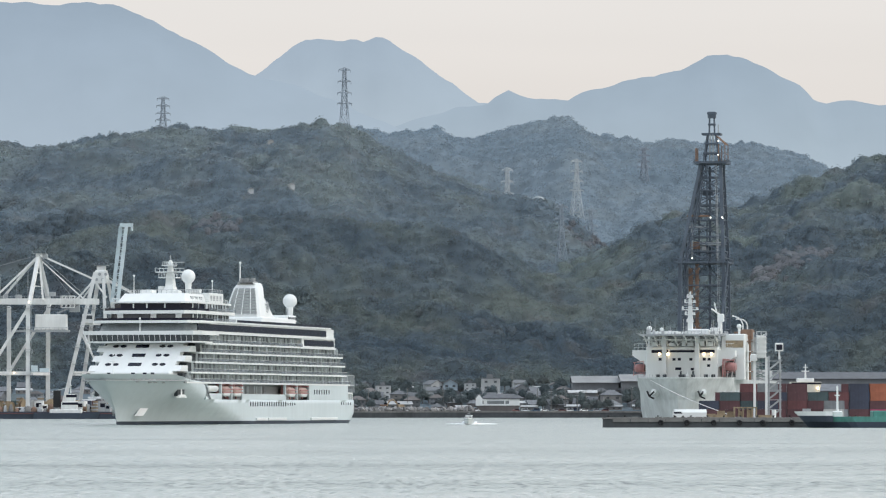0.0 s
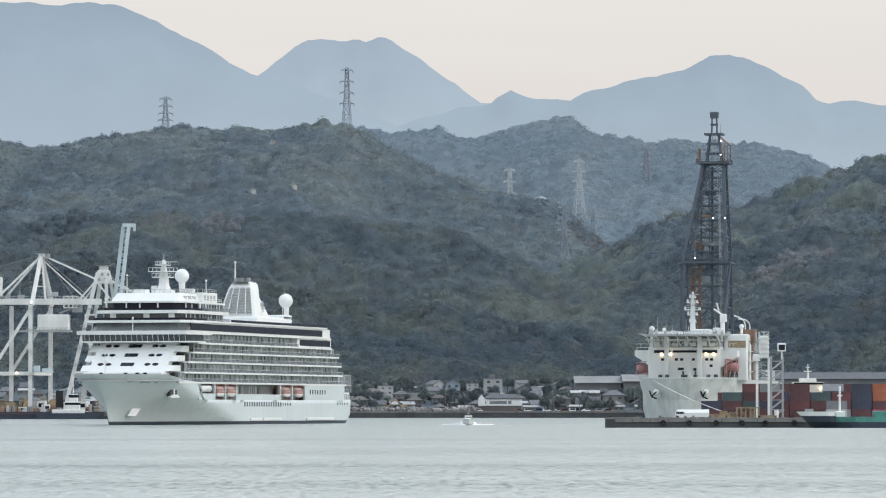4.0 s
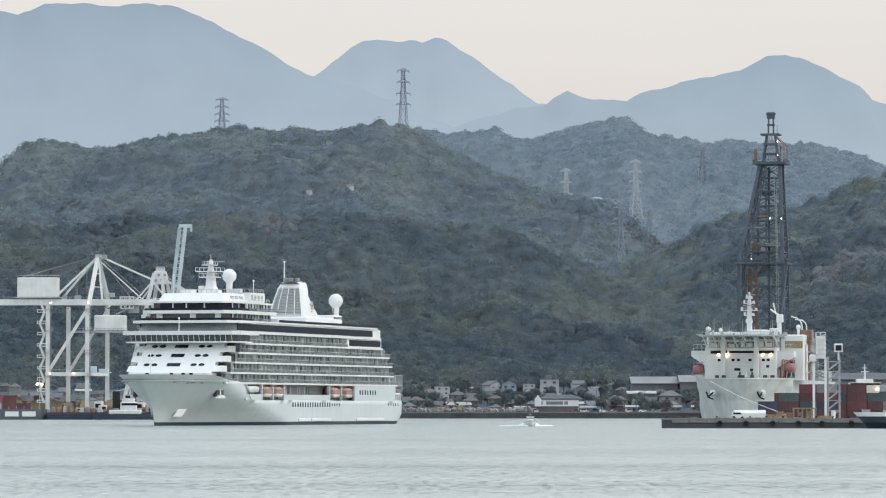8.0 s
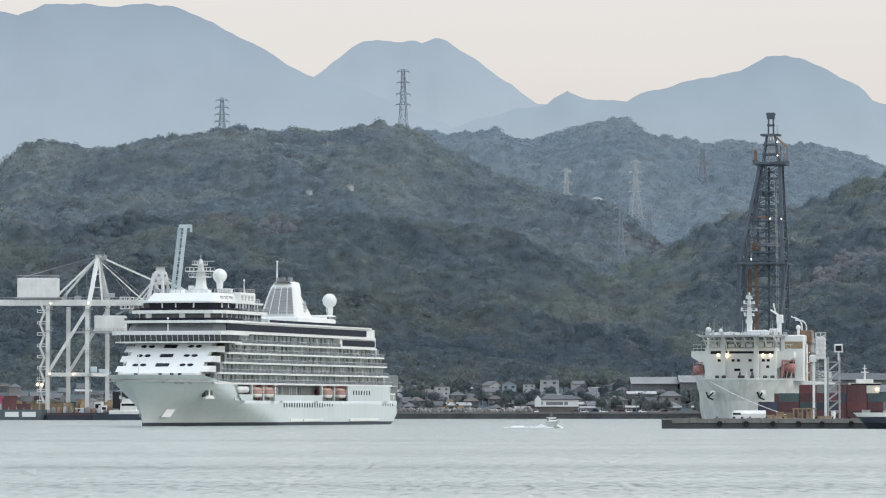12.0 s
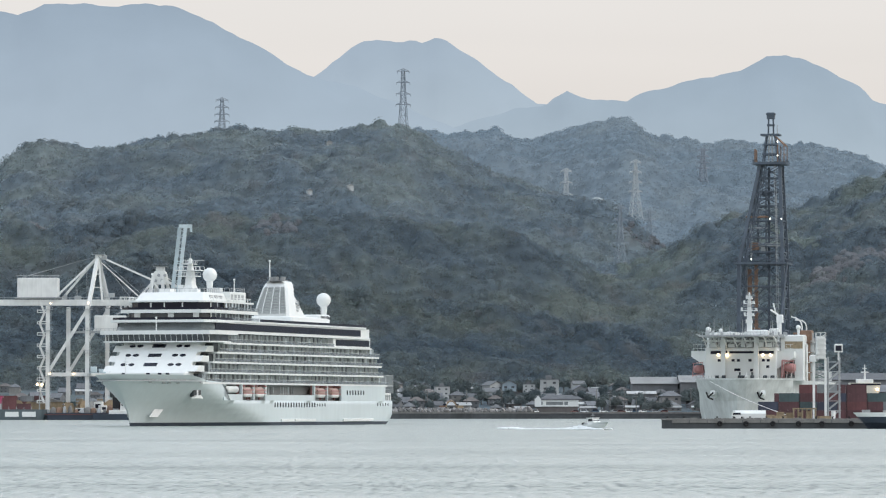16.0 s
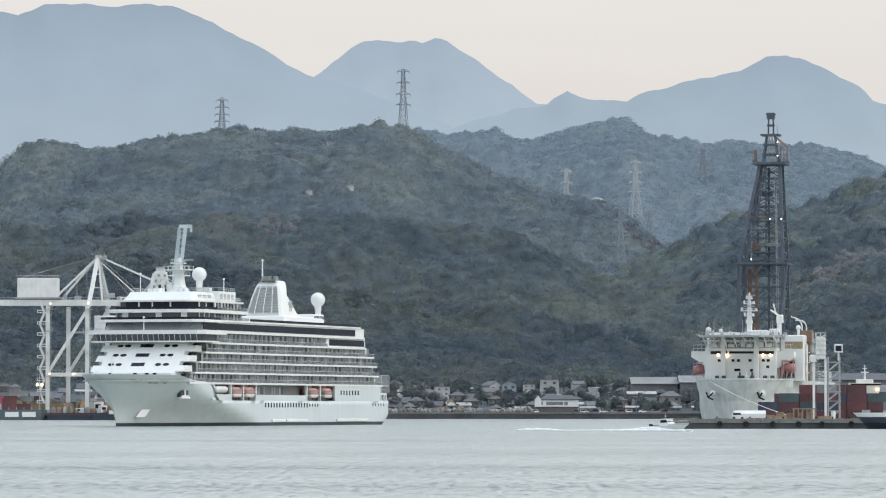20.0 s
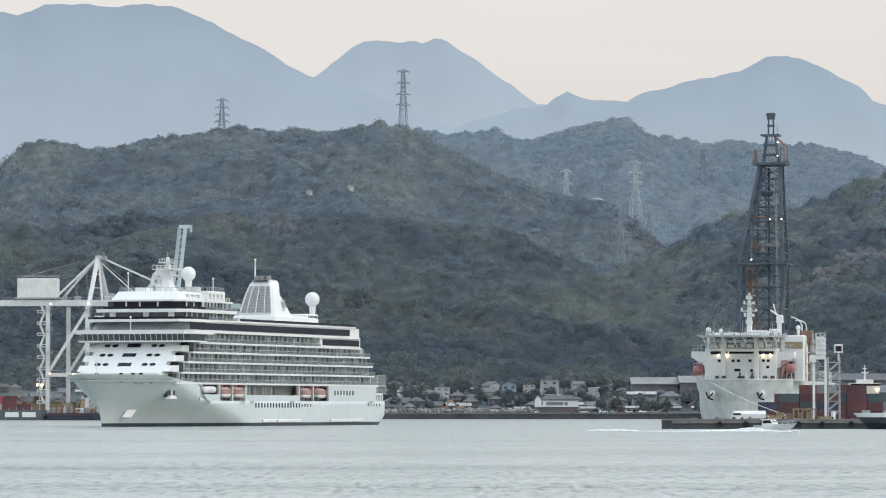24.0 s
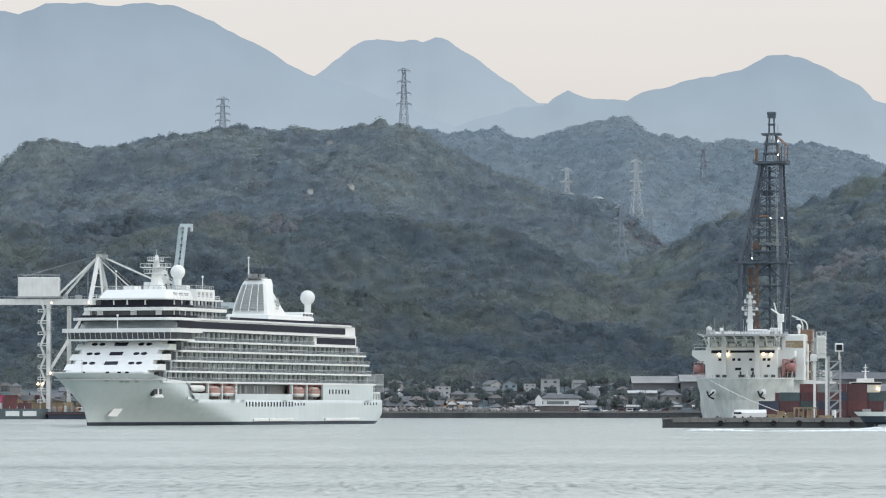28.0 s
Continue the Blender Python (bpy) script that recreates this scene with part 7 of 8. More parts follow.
def splayed_crane(x, y):
    """A crane on slanting legs that meet in a narrow head, seen behind the first."""
    g = thing("splayed_crane", "pale crane on slanting legs that meet in a narrow head", "crane", pose(x, y, 3.0))
    for foot, top, w in (((-17.4, -8, 0), (-2.8, -1.5, 63.5), 1.7), ((-11.4, 16, 0), (-1.4, 2.5, 63), 1.7), ((4.0, -8, 0), (0.8, -1.5, 63.5), 1.4), ((12.0, 16, 0), (2.2, 2.5, 63), 1.4)):
        b = buf()
        beam(b, foot, top, w)
        leg = part("leg", b, M["cranewhite"], g, "slanting pale leg")
        b = buf()
        box(b, foot[0] - 1.2, foot[0] + 1.2, foot[1] - 2.6, foot[1] + 2.6, -0.2, 1.4)
        part("bogie", b, M["cranegrey"], leg)
        for f in (0.34, 0.46, 0.6, 0.74):
            c = [foot[i] + (top[i] - foot[i]) * f for i in range(3)]
            b = buf()
            box(b, c[0] - 1.8, c[0] + 1.6, c[1] - 1.8, c[1] + 1.4, c[2], c[2] + 0.15)
            for q in (-1.8, 0.0, 1.6):
                box(b, c[0] + q - 0.06, c[0] + q + 0.06, c[1] - 1.8, c[1] - 1.7, c[2], c[2] + 1.2)
            box(b, c[0] - 1.8, c[0] + 1.6, c[1] - 1.8, c[1] - 1.7, c[2] + 1.1, c[2] + 1.2)
            part("landing", b, M["cranegrey"], leg)
    for p, q, w in (((-13.2, -6, 18), (7.0, 10, 18), 0.9), ((-13.0, -6, 17), (-8.5, 12, 17), 1.0), ((-9.2, -4, 36), (-3.0, -3, 24), 0.8), ((-9.6, 11, 38), (-4.0, -4, 26), 0.7), ((-8.4, -3.5, 40), (6.6, 9, 40), 0.9)):
        b = buf()
        beam(b, p, q, w)
        part("brace", b, M["cranewhite"], g)
    b = buf()
    bevbox(b, -3.0, 2.6, -2.2, 3.2, 58.5, 64.5, 0.4)
    bevbox(b, -2.2, 1.8, -1.6, 2.4, 64.5, 66.6, 0.3)
    head = part("head", b, M["cranewhite"], g, "cluttered white head of the crane")
    for k in range(4):
        b = buf()
        tube(b, (-2.2 + k * 1.4, -2.5, 60.2 + (k % 2) * 2.4), (-2.2 + k * 1.4, -1.9, 60.2 + (k % 2) * 2.4), 0.7, n=10)
        part("sheave", b, M["cranegrey"], head)
    b = buf()
    box(b, -3.4, 3.0, -2.6, 3.6, 66.6, 66.75)
    for q in (-3.3, -1.2, 0.9, 2.9):
        box(b, q - 0.06, q + 0.06, -2.6, -2.5, 66.7, 67.8)
    box(b, -3.4, 3.0, -2.6, -2.5, 67.7, 67.8)
    part("head_rail", b, M["cranegrey"], head)
    for p, q, w in (((-2.4, -1.5, 61), (-11.6, -2, 50.5), 0.7), ((-2.4, 1.5, 60), (-9.6, 2, 50.5), 0.7), ((2.2, -1.5, 60.5), (13.6, -2, 54.6), 0.8), ((2.2, 1.5, 60), (13.6, 2, 54.2), 0.8), ((-2.2, 0, 62), (-14, 0, 48.5), 0.2), ((2.4, 0, 62), (22, 0, 49), 0.2)):
        b = buf()
        beam(b, p, q, w)
        part("stay", b, M["cranewhite"], g)
    b = buf()
    bevbox(b, -8.6, -3.6, -4, 1, 40.4, 44.6, 0.2)
    part("cab", b, M["cranewhite"], g, "white cab between the slanting legs")
    b = buf()
    box(b, -8.2, -4.0, -4.08, -4.0, 42.2, 43.8)
    part("cab_window", b, M["cabin"], g)
    return g


splayed_crane(-128.6, 2060)
gantry("container_crane", -104.6, 2040, 0.985, M["craneblue"], True, "pale blue container crane with its boom raised")

# ships and barges along the western quay
feeder = thing("feeder_ship", "grey container feeder ship loaded with red boxes", "ship", pose(-193, 1985, 0))
b = buf()
loft(b, hull_rings([-1, 0, 2, 4.6], lambda z: -60, lambda z: lerp(z, (-1, 18), (0, 18.6), (4.6, 19.5)), lambda z: 7.0, lambda z: 0.12, lambda z: 0.5))
part("hull", b, surface("slate_grey_hull", (0.10, 0.13, 0.145), 0.6, vary=0.2, streak=1), feeder)
b = buf()
for x in (1.5, 9.0):
    box(b, x, x + 6.0, -7.12, -7.04, 1.4, 3.6)
part("hull_marking", b, M["white"], feeder, "pale block lettering panel on the hull")
b = buf()
for i in range(12):
    box(b, -20 + i * 3.3, -19.8 + i * 3.3, -6.9, -6.8, 4.6, 5.8)
part("deck_rail", b, M["steel"], feeder)
for x, z, c in ((-10, 4.6, "red"), (-3.6, 4.6, "white"), (2.8, 4.6, "red"), (9.2, 4.6, "maroon"), (-10, 7.2, "red"), (-3.6, 7.2, "pink"), (2.8, 7.2, "red"), (-16.4, 4.6, "maroon")):
    container(c, 6, -193 + x, 1985, z)
barge = thing("work_barge", "long black barge loaded with scrap and machines", "barge", pose(-152, 1986, 0))
b = buf()
loft(b, [[(-21, -6, z), (38, -6, z), (40, 0, z), (38, 6, z), (-21, 6, z), (-22, 0, z)] for z in (-1, 0.5, 2.4, 3.2)])
part("hull", b, M["boot"], barge)
b = buf()
box(b, -22.3, 40.2, -6.3, -6.0, 2.2, 2.7)
part("rubbing_strake", b, CONT["maroon"][6].materials[0], barge)
w_rng = random.Random(12)
for i in range(16):
    x, w, h = -19 + i * 2.5, w_rng.uniform(1.2, 3.0), w_rng.uniform(0.8, 3.4)
    b = buf()
    ph = [w_rng.uniform(0.6, 1.0) for _ in range(6)]
    loft(b, [[(x + math.cos(a * 1.047) * w * f * ph[a], math.sin(a * 1.047) * 2.2 * f, 3.2 + z * h) for a in range(6)] for z, f in ((0, 1.0), (0.4, 0.85), (0.8, 0.6), (1.0, 0.2))])
    part("scrap_heap", b, M[("concrete", "rust", "cranegrey")[i % 3]], barge, "rough heap of scrap and rubble")
tug = thing("tugboat", "white and black tugboat with a dark funnel", "boat", pose(-139, 1980, 0))
b = buf()
loft(b, hull_rings([-1, 0, 1.6, 2.6], lambda z: -14, lambda z: lerp(z, (-1, 13), (2.6, 15)), lambda z: 4.2, lambda z: 0.3, lambda z: 0.6))
part("hull", b, M["boot"], tug)
b = buf()
bevbox(b, -7, 7, -3.2, 3.2, 2.6, 4.2, 0.3)
bevbox(b, -2, 5, -2.8, 2.8, 4.2, 7.6, 0.3)
bevbox(b, 0, 4, -2.4, 2.4, 7.6, 10.8, 0.3)
part("deckhouse", b, M["cranewhite"], tug)
b = buf()
box(b, 0.2, 4.8, -2.45, -2.38, 9.4, 10.6)
box(b, -1.5, 5.5, -2.85, -2.78, 6.2, 7.2)
part("cabin_window", b, M["darkglass"], tug)
b = buf()
bevbox(b, -5.5, -2.4, -1.6, 1.6, 5.0, 12.5, 0.2)
part("funnel", b, M["black"], tug)
b = buf()
tube(b, (2, 0, 11.2), (2, 0, 17.5), 0.25, 0.12)
beam(b, (2, 0, 14), (-6, 0, 12), 0.25)
box(b, 1.6, 2.4, -1.8, 1.8, 14.5, 14.8)
part("mast", b, M["white"], tug)

# yard: containers, a lamp mast, sheds
for i, (x, y, cols) in enumerate(((-214, 2040, "red pink red pink"), (-207.6, 2040, "pink red pink red"), (-201.2, 2040, "red maroon pink"), (-194.8, 2040, "maroon pink red"), (-188, 2044, "pink red grey"), (-181.5, 2044, "red grey maroon"), (-175, 2050, "grey grey"), (-168.6, 2050, "grey teal"),
                                  (-162, 2056, "maroon grey"), (-155.6, 2056, "white maroon"), (-149, 2056, "maroon red"), (-142.6, 2056, "grey maroon"), (-136, 2056, "red blue"), (-129.6, 2056, "blue maroon"))):
    for k, c in enumerate(cols.split()):
        container(c, 6, x, y, 3.0 + k * 2.6)
lm = thing("lamp_mast", "tall lamp mast with lit warm lamps", "lamp", pose(-178.6, 2003, 3.0))
b = buf()
tube(b, (0, 0, 0), (0, 0, 17.5), 0.3, 0.18, 8)
box(b, -1.6, 1.6, -0.15, 0.15, 13.2, 13.5)
part("pole", b, M["steel"], lm)
for x in (-1.0, 1.0):
    part("lamp_head", flood_me, None, lm, "lit warm lamp").matrix_basis = pose(x, -0.5, 12.6) @ Matrix.Scale(1.0, 4)
shed = thing("quay_shed", "low pale quay shed beside the lamp mast", "shed", pose(-176, 2012, 3.0))
b = buf()
bevbox(b, -7, 7, -4, 4, 0, 5.0, 0.2)
part("wall", b, M["timber"], shed)
b = buf()
plate(b, [(-7.6, 4.9), (7.6, 4.9), (0, 7.0)], "y", -4.5, 4.5)
part("roof", b, M["concrete"], shed)

# machines, drums and cabins crowding the quay under the cranes
q_rng = random.Random(5)
for i in range(58):
    x, y = -196 + i * 1.3 + q_rng.uniform(-0.8, 0.8), 2006 + q_rng.uniform(0, 26)
    w, d, h = q_rng.uniform(1.2, 3.4), q_rng.uniform(1.2, 3.0), q_rng.uniform(1.6, 7.5)
    kind = q_rng.choice(("cabin", "drum", "pallet"))
    if kind == "cabin":
        o = thing("site_cabin", "small weathered site cabin on the quay", "cabin", pose(x, y, 3.0, 0, 0, q_rng.uniform(-20, 20)))
        b = buf()
        bevbox(b, -w, w, -d, d, 0, h * 0.7, 0.1)
        part("cabin_body", b, M[q_rng.choice(("cranegrey", "concrete", "cranewhite"))], o)
        b = buf()
        box(b, -w * 0.6, w * 0.6, -d - 0.05, -d, h * 0.3, h * 0.55)
        part("cabin_window", b, M["darkglass"], o)
    elif kind == "drum":
        o = thing("cable_drum", "upright drum and gear on the quay", "drum", pose(x, y, 3.0, 0, 0, q_rng.uniform(0, 90)))
        b = buf()
        tube(b, (0, -0.6, h * 0.4), (0, 0.6, h * 0.4), h * 0.3, n=12)
        part("core", b, M["rust"], o)
        for s in (-0.75, 0.75):
            b = buf()
            tube(b, (0, s - 0.08, h * 0.4), (0, s + 0.08, h * 0.4), h * 0.4, n=14)
            part("flange", b, M["timber"], o)
    else:
        o = thing("stacked_pallets", "stack of grey pallets and crates", "pallets", pose(x, y, 3.0, 0, 0, q_rng.uniform(-15, 15)))
        for k in range(int(h / 0.7)):
            b = buf()
            box(b, -w * 0.5, w * 0.5, -d * 0.5, d * 0.5, k * 0.7, k * 0.7 + 0.6)
            part("pallet", b, M["cranegrey" if k % 2 else "timber"], o)

# ---- the far shore: sea wall, rubble, houses, trees, poles ----
b = buf()
plate(b, [(-42, 2256), (420, 2256), (420, 2275), (-42, 2275)], "z", -3, 2.6)
sw = solo("sea_wall", b, M["darkwall"], "low dark sea wall along the far shore", "sea wall", kind="structure")
b = buf()
box(b, -42, 420, 2255.8, 2257.2, 2.6, 3.3)
part("wall_coping", b, M["concrete"], sw)
b = buf()
plate(b, [(44, 2248), (420, 2248), (420, 2256), (44, 2256)], "z", -2, 1.1)
part("lower_apron", b, M["darkwall"], sw)

rubble = thing("rubble_bank", "bank of pale broken boulders along the sea wall", "rocks")
rk_rng = np.random.RandomState(31)
rocks = []
for k in range(5):
    v = ICO_V * (1 + rk_rng.uniform(-0.28, 0.28, (len(ICO_V), 1))) * np.array([1.2, 1.0, 0.8])
    rocks.append(mesh_of("boulder", ([tuple(p) for p in v], [tuple(int(i) for i in f) for f in ICO_F]), surface("boulder_stone", (0.25, 0.245, 0.24), 0.9, vary=0.2, coarse=0.5, piece=0.4) if k == 0 else rocks[0].materials[0]))
for i in range(280):
    x = rk_rng.uniform(-30, 45)
    r = rk_rng.uniform(0.7, 2.1)
    ob = part("boulder", rocks[i % 5], None, rubble)
    ob.matrix_basis = pose(x, rk_rng.uniform(2258, 2264), 3.2 + rk_rng.uniform(0, 0.9), rk_rng.uniform(0, 360), rk_rng.uniform(0, 360), rk_rng.uniform(0, 360)) @ Matrix.Scale(r, 4)

WALLS = [surface("house_wall_" + n, c, 0.85, vary=0.12, coarse=0.2, fine=1.0, streak=1, piece=0.25) for n, c in (("cream", (0.25, 0.245, 0.235)), ("white", (0.54, 0.555, 0.555)), ("grey", (0.19, 0.20, 0.21)), ("brown", (0.17, 0.155, 0.15)), ("blue", (0.28, 0.34, 0.38)))]
ROOFS = [surface("roof_" + n, c, 0.75, vary=0.2, coarse=0.3, fine=1.5, piece=0.3) for n, c in (("slate", (0.135, 0.143, 0.155)), ("grey_tile", (0.18, 0.19, 0.20)), ("brown_tile", (0.15, 0.137, 0.132)), ("pale_metal", (0.38, 0.39, 0.39)))]


def house(w, d, storeys, roof, wall, tile, label):
    """A house: walls, a gabled, hipped or flat roof with eaves, a window for each bay."""
    h = storeys * 2.8
    o = thing("house", label, "house", pose(0, 0, -500))
    b = buf()
    if roof == "gable":
        plate(b, [(-w / 2, 0), (w / 2, 0), (w / 2, h), (0, h + w * 0.26), (-w / 2, h)], "y", -d / 2, d / 2)
    else:
        box(b, -w / 2, w / 2, -d / 2, d / 2, -2, h)
    if roof == "gable":
        box(b, -w / 2, w / 2, -d / 2, d / 2, -2, 0.0)
    body = part("wall", b, wall, o)
    b = buf()
    if roof == "gable":
        for s in (1, -1):
            plate(b, [(0, h + w * 0.26 + 0.05), (s * (w / 2 + 0.6), h - 0.26), (s * (w / 2 + 0.6), h + 0.02), (0, h + w * 0.26 + 0.4)], "y", -d / 2 - 0.5, d / 2 + 0.5)
    elif roof == "hip":
        e = 0.7
        q = min(w, d) * 0.36
        loft(b, [[(-w / 2 - e, -d / 2 - e, h), (w / 2 + e, -d / 2 - e, h), (w / 2 + e, d / 2 + e, h), (-w / 2 - e, d / 2 + e, h)],
                 [(-w / 2 - e, -d / 2 - e, h + 0.2), (w / 2 + e, -d / 2 - e, h + 0.2), (w / 2 + e, d / 2 + e, h + 0.2), (-w / 2 - e, d / 2 + e, h + 0.2)],
                 [(-max(w / 2 - d / 2, 0.4), -0.3, h + q), (max(w / 2 - d / 2, 0.4), -0.3, h + q), (max(w / 2 - d / 2, 0.4), 0.3, h + q), (-max(w / 2 - d / 2, 0.4), 0.3, h + q)]])
    elif roof == "shed":
        plate(b, [(-d / 2 - 0.6, h - 0.3), (d / 2 + 0.6, h + 1.2), (d / 2 + 0.6, h + 1.45), (-d / 2 - 0.6, h)], "x", -w / 2 - 0.5, w / 2 + 0.5)
    else:
        box(b, -w / 2 - 0.2, w / 2 + 0.2, -d / 2 - 0.2, d / 2 + 0.2, h, h + 0.5)
        box(b, -w / 5, w / 8, -d / 5, d / 5, h + 0.5, h + 2.3)
    part("roof", b, tile, o)
    wb = buf()
    box(wb, -0.7, 0.7, -0.06, 0.05, 0, 1.0)
    wm = mesh_of("window", wb, M["cabin"])
    n = max(2, int(w / 3.4))
    for k in range(storeys):
        for i in range(n):
            part("window", wm, None, body).matrix_basis = pose(-w / 2 + (i + 0.5) * w / n, -d / 2, k * 2.8 + 0.95)
    b = buf()
    box(b, w * 0.22, w * 0.22 + 0.9, -d / 2 - 0.05, -d / 2 + 0.02, 0, 2.0)
    part("door", b, ROOFS[2], o)
    if storeys > 1:
        b = buf()
        box(b, -w * 0.4, w * 0.15, -d / 2 - 1.0, -d / 2, 2.65, 2.8)
        box(b, -w * 0.4, w * 0.15, -d / 2 - 1.0, -d / 2 - 0.92, 2.8, 3.7)
        part("balcony", b, wall, o)
    return o


KINDS = [
    house(8, 9, 2, "gable", WALLS[1], ROOFS[1], "white two-storey house with a grey gabled roof"),
    house(10, 8, 2, "hip", WALLS[0], ROOFS[0], "cream two-storey house with a slate hipped roof"),
    house(9, 8, 1, "hip", WALLS[3], ROOFS[1], "low brown wooden house with a tiled hipped roof"),
    house(13, 9, 1, "gable", WALLS[2], ROOFS[0], "grey low workshop with a dark gabled roof"),
    house(9, 8, 3, "flat", WALLS[1], ROOFS[1], "white three-storey house with a flat roof"),
    house(12, 8, 1, "shed", WALLS[0], ROOFS[3], "pale shed with a sloping metal roof"),
    house(7, 8, 2, "gable", WALLS[4], ROOFS[2], "blue-grey two-storey house with a brown gabled roof"),
    house(11, 8, 2, "hip", WALLS[2], ROOFS[2], "grey two-storey house with a brown hipped roof"),
]
town_rng = random.Random(77)
KEEP_OUT = [(46, 72, 2284, 2310), (-22, 20, 2250, 2292), (18, 66, 2394, 2434)]
for row, y in enumerate((2292, 2316, 2340, 2362, 2386, 2410, 2434, 2458)):
    x = -270.0 + row * 3
    while x < 300:
        w = town_rng.uniform(6.5, 15)
        x += w
        yy = y + town_rng.uniform(-6, 6)
        if any(a < x < c and d < yy < e for a, c, d, e in KEEP_OUT) or town_rng.random() < (0.1 if x > -92 else 0.55):
            continue
        k = town_rng.choices(range(8), (1.6, 1.2, 5, 6, 0.4, 6, 1.4, 2))[0]
        m = pose(x, yy, float(land(x, yy)) - 0.2, 0, 0, town_rng.choice((90, 82, 98, 104, 74, 12)) if k in (0, 3, 6) else town_rng.choice((0, 12, -15, 90)) if k not in (4, 5) else town_rng.choice((0, 8, -10))) @ Matrix.Scale(town_rng.uniform(0.55, 0.85), 4)
        tagged(copy_thing(KINDS[k], m), group="houses of the harbour town")
# singled-out buildings
for k, x, y, turn, size, lab in ((4, 56.8, 2415, 0, 1.1, "white three-storey flat-roofed house above the harbour office"), (0, 26.6, 2428, 28, 1.0, "white gabled house on the slope behind the shore"),
                                 (6, 35.5, 2428, 0, 1.1, "blue-grey gabled house on the slope behind the shore"), (4, 46.2, 2432, 0, 0.7, "white flat-roofed house beside the blue-grey one"),
                                 (5, 8.0, 2300, 4, 1.0, "pale shed with a sloping roof near the boulders"), (5, 96, 2345, 0, 1.2, "pale shed with a sloping metal roof on the shore"),
                                 (1, 117, 2330, 8, 1.0, "cream house with a hipped roof by the harbour road"), (5, -18, 2420, 0, 1.0, "pale shed with a sloping roof below the woods")):
    tagged(copy_thing(KINDS[k], pose(x, y, float(land(x, y)) - 0.2, 0, 0, turn) @ Matrix.Scale(size, 4)), lab)
for k in KINDS:
    for o in (*k.children_recursive, k):
        bpy.data.objects.remove(o)

office = thing("harbour_office", "long white and blue two-storey harbour office on the quay", "office building", pose(57.4, 2286, 3.0))
# the open floor's shade is a solid block in brown
b = buf()
box(b, -10.5, 10.5, -4, 4, 0, 3.1)
lower = part("lower_storey", b, WALLS[3], office, "solid brown ground floor painted as open shade")
b = buf()
box(b, -11, 11, -4.4, 4.4, 3.1, 6.4)
upper = part("upper_storey", b, M["white"], office, "white upper storey")
b = buf()
for x0, x1 in ((-8.8, -7.2), (-5.4, 3.2), (3.8, 5.6)):
    box(b, x0, x1, -4.46, -4.4, 3.9, 5.5)
part("ribbon_window", b, M["greyglass"], upper)
b = buf()
box(b, -8.5, 11.4, -4.8, 4.8, 6.4, 7.0)
loft(b, [[(-8.5, -4.8, 7.0), (11.4, -4.8, 7.0), (11.4, 4.8, 7.0), (-8.5, 4.8, 7.0)], [(-5, -0.3, 9.0), (8, -0.3, 9.0), (8, 0.3, 9.0), (-5, 0.3, 9.0)]])
part("roof", b, ROOFS[0], office)
b = buf()
plate(b, [(-11.2, 3.0), (-7.8, 3.0), (-7.8, 6.6), (-9.5, 8.6), (-11.2, 6.6)], "y", -4.9, -4.2)
part("gable_front", b, M["white"], office)

# big grey warehouses towards the east
ROOF_DULL = surface("dull_sheet_roof", (0.27, 0.275, 0.275), 0.7, vary=0.2, coarse=0.1, streak=1)
for x, y, w, d, h, lab in ((112, 2405, 24, 30, 8, "large grey warehouse with a dull ribbed roof"), (140, 2395, 30, 30, 9.4, "large grey warehouse with a dull ribbed roof"), (103, 2350, 14, 7, 6, "harbour shed with a pale metal roof"),
                           (205, 2330, 70, 30, 8, "long grey warehouse behind the container stacks"), (248, 2440, 90, 30, 8, "long grey warehouse behind the container stacks"), (190, 2290, 30, 20, 9, "grey warehouse with a pale metal roof")):
    pitch = 3.6 if w > 20 else 1.3
    wo = thing("warehouse", lab, "warehouse", pose(x, y, float(land(x, y)) - 0.3))
    b = buf()
    box(b, -w / 2, w / 2, -d / 2, d / 2, -1, h)
    part("wall", b, WALLS[2], wo)
    b = buf()
    plate(b, [(-d / 2 - 1, h - 0.3), (0, h + pitch - 0.4), (d / 2 + 1, h - 0.3), (d / 2 + 1, h), (0, h + pitch), (-d / 2 - 1, h)], "x", -w / 2 - 0.8, w / 2 + 0.8)
    wr = part("roof", b, ROOFS[3] if "pale" in lab else ROOF_DULL if x < 180 else ROOFS[0], wo)
    for i in range(int(w / 6)):
        b = buf()
        box(b, -w / 2 + 2 + i * 6, -w / 2 + 4.6 + i * 6, -d / 2 - 0.06, -d / 2, 1, 4.2)
        part("roller_door", b, M["steel"], wo)

# trees among the houses
def tree_kind(seed, h, r, material):
    rng = np.random.RandomState(seed)
    o = thing("tree", "leafy dark green tree among the shore houses", "tree", pose(0, 0, -500))
    b = buf()
    tube(b, (0, 0, -0.5), (0.2, 0.1, h * 0.55), 0.32, 0.18, 7)
    for k in range(5):
        a = k * 1.3
        tube(b, (0.15, 0.1, h * (0.3 + 0.05 * k)), (math.cos(a) * r * 0.6, math.sin(a) * r * 0.6, h * (0.6 + 0.06 * k)), 0.14, 0.05, 5)
    part("trunk", b, ROOFS[2], o)
    v, f = crown_variant(rng, 420, 1.1, 0.17)
    v = v * np.array([r, r, r]) + np.array([0, 0, h * 0.55])
    part("crown", ([tuple(p) for p in v], [tuple(int(i) for i in q) for q in f]), material, o)
    return o


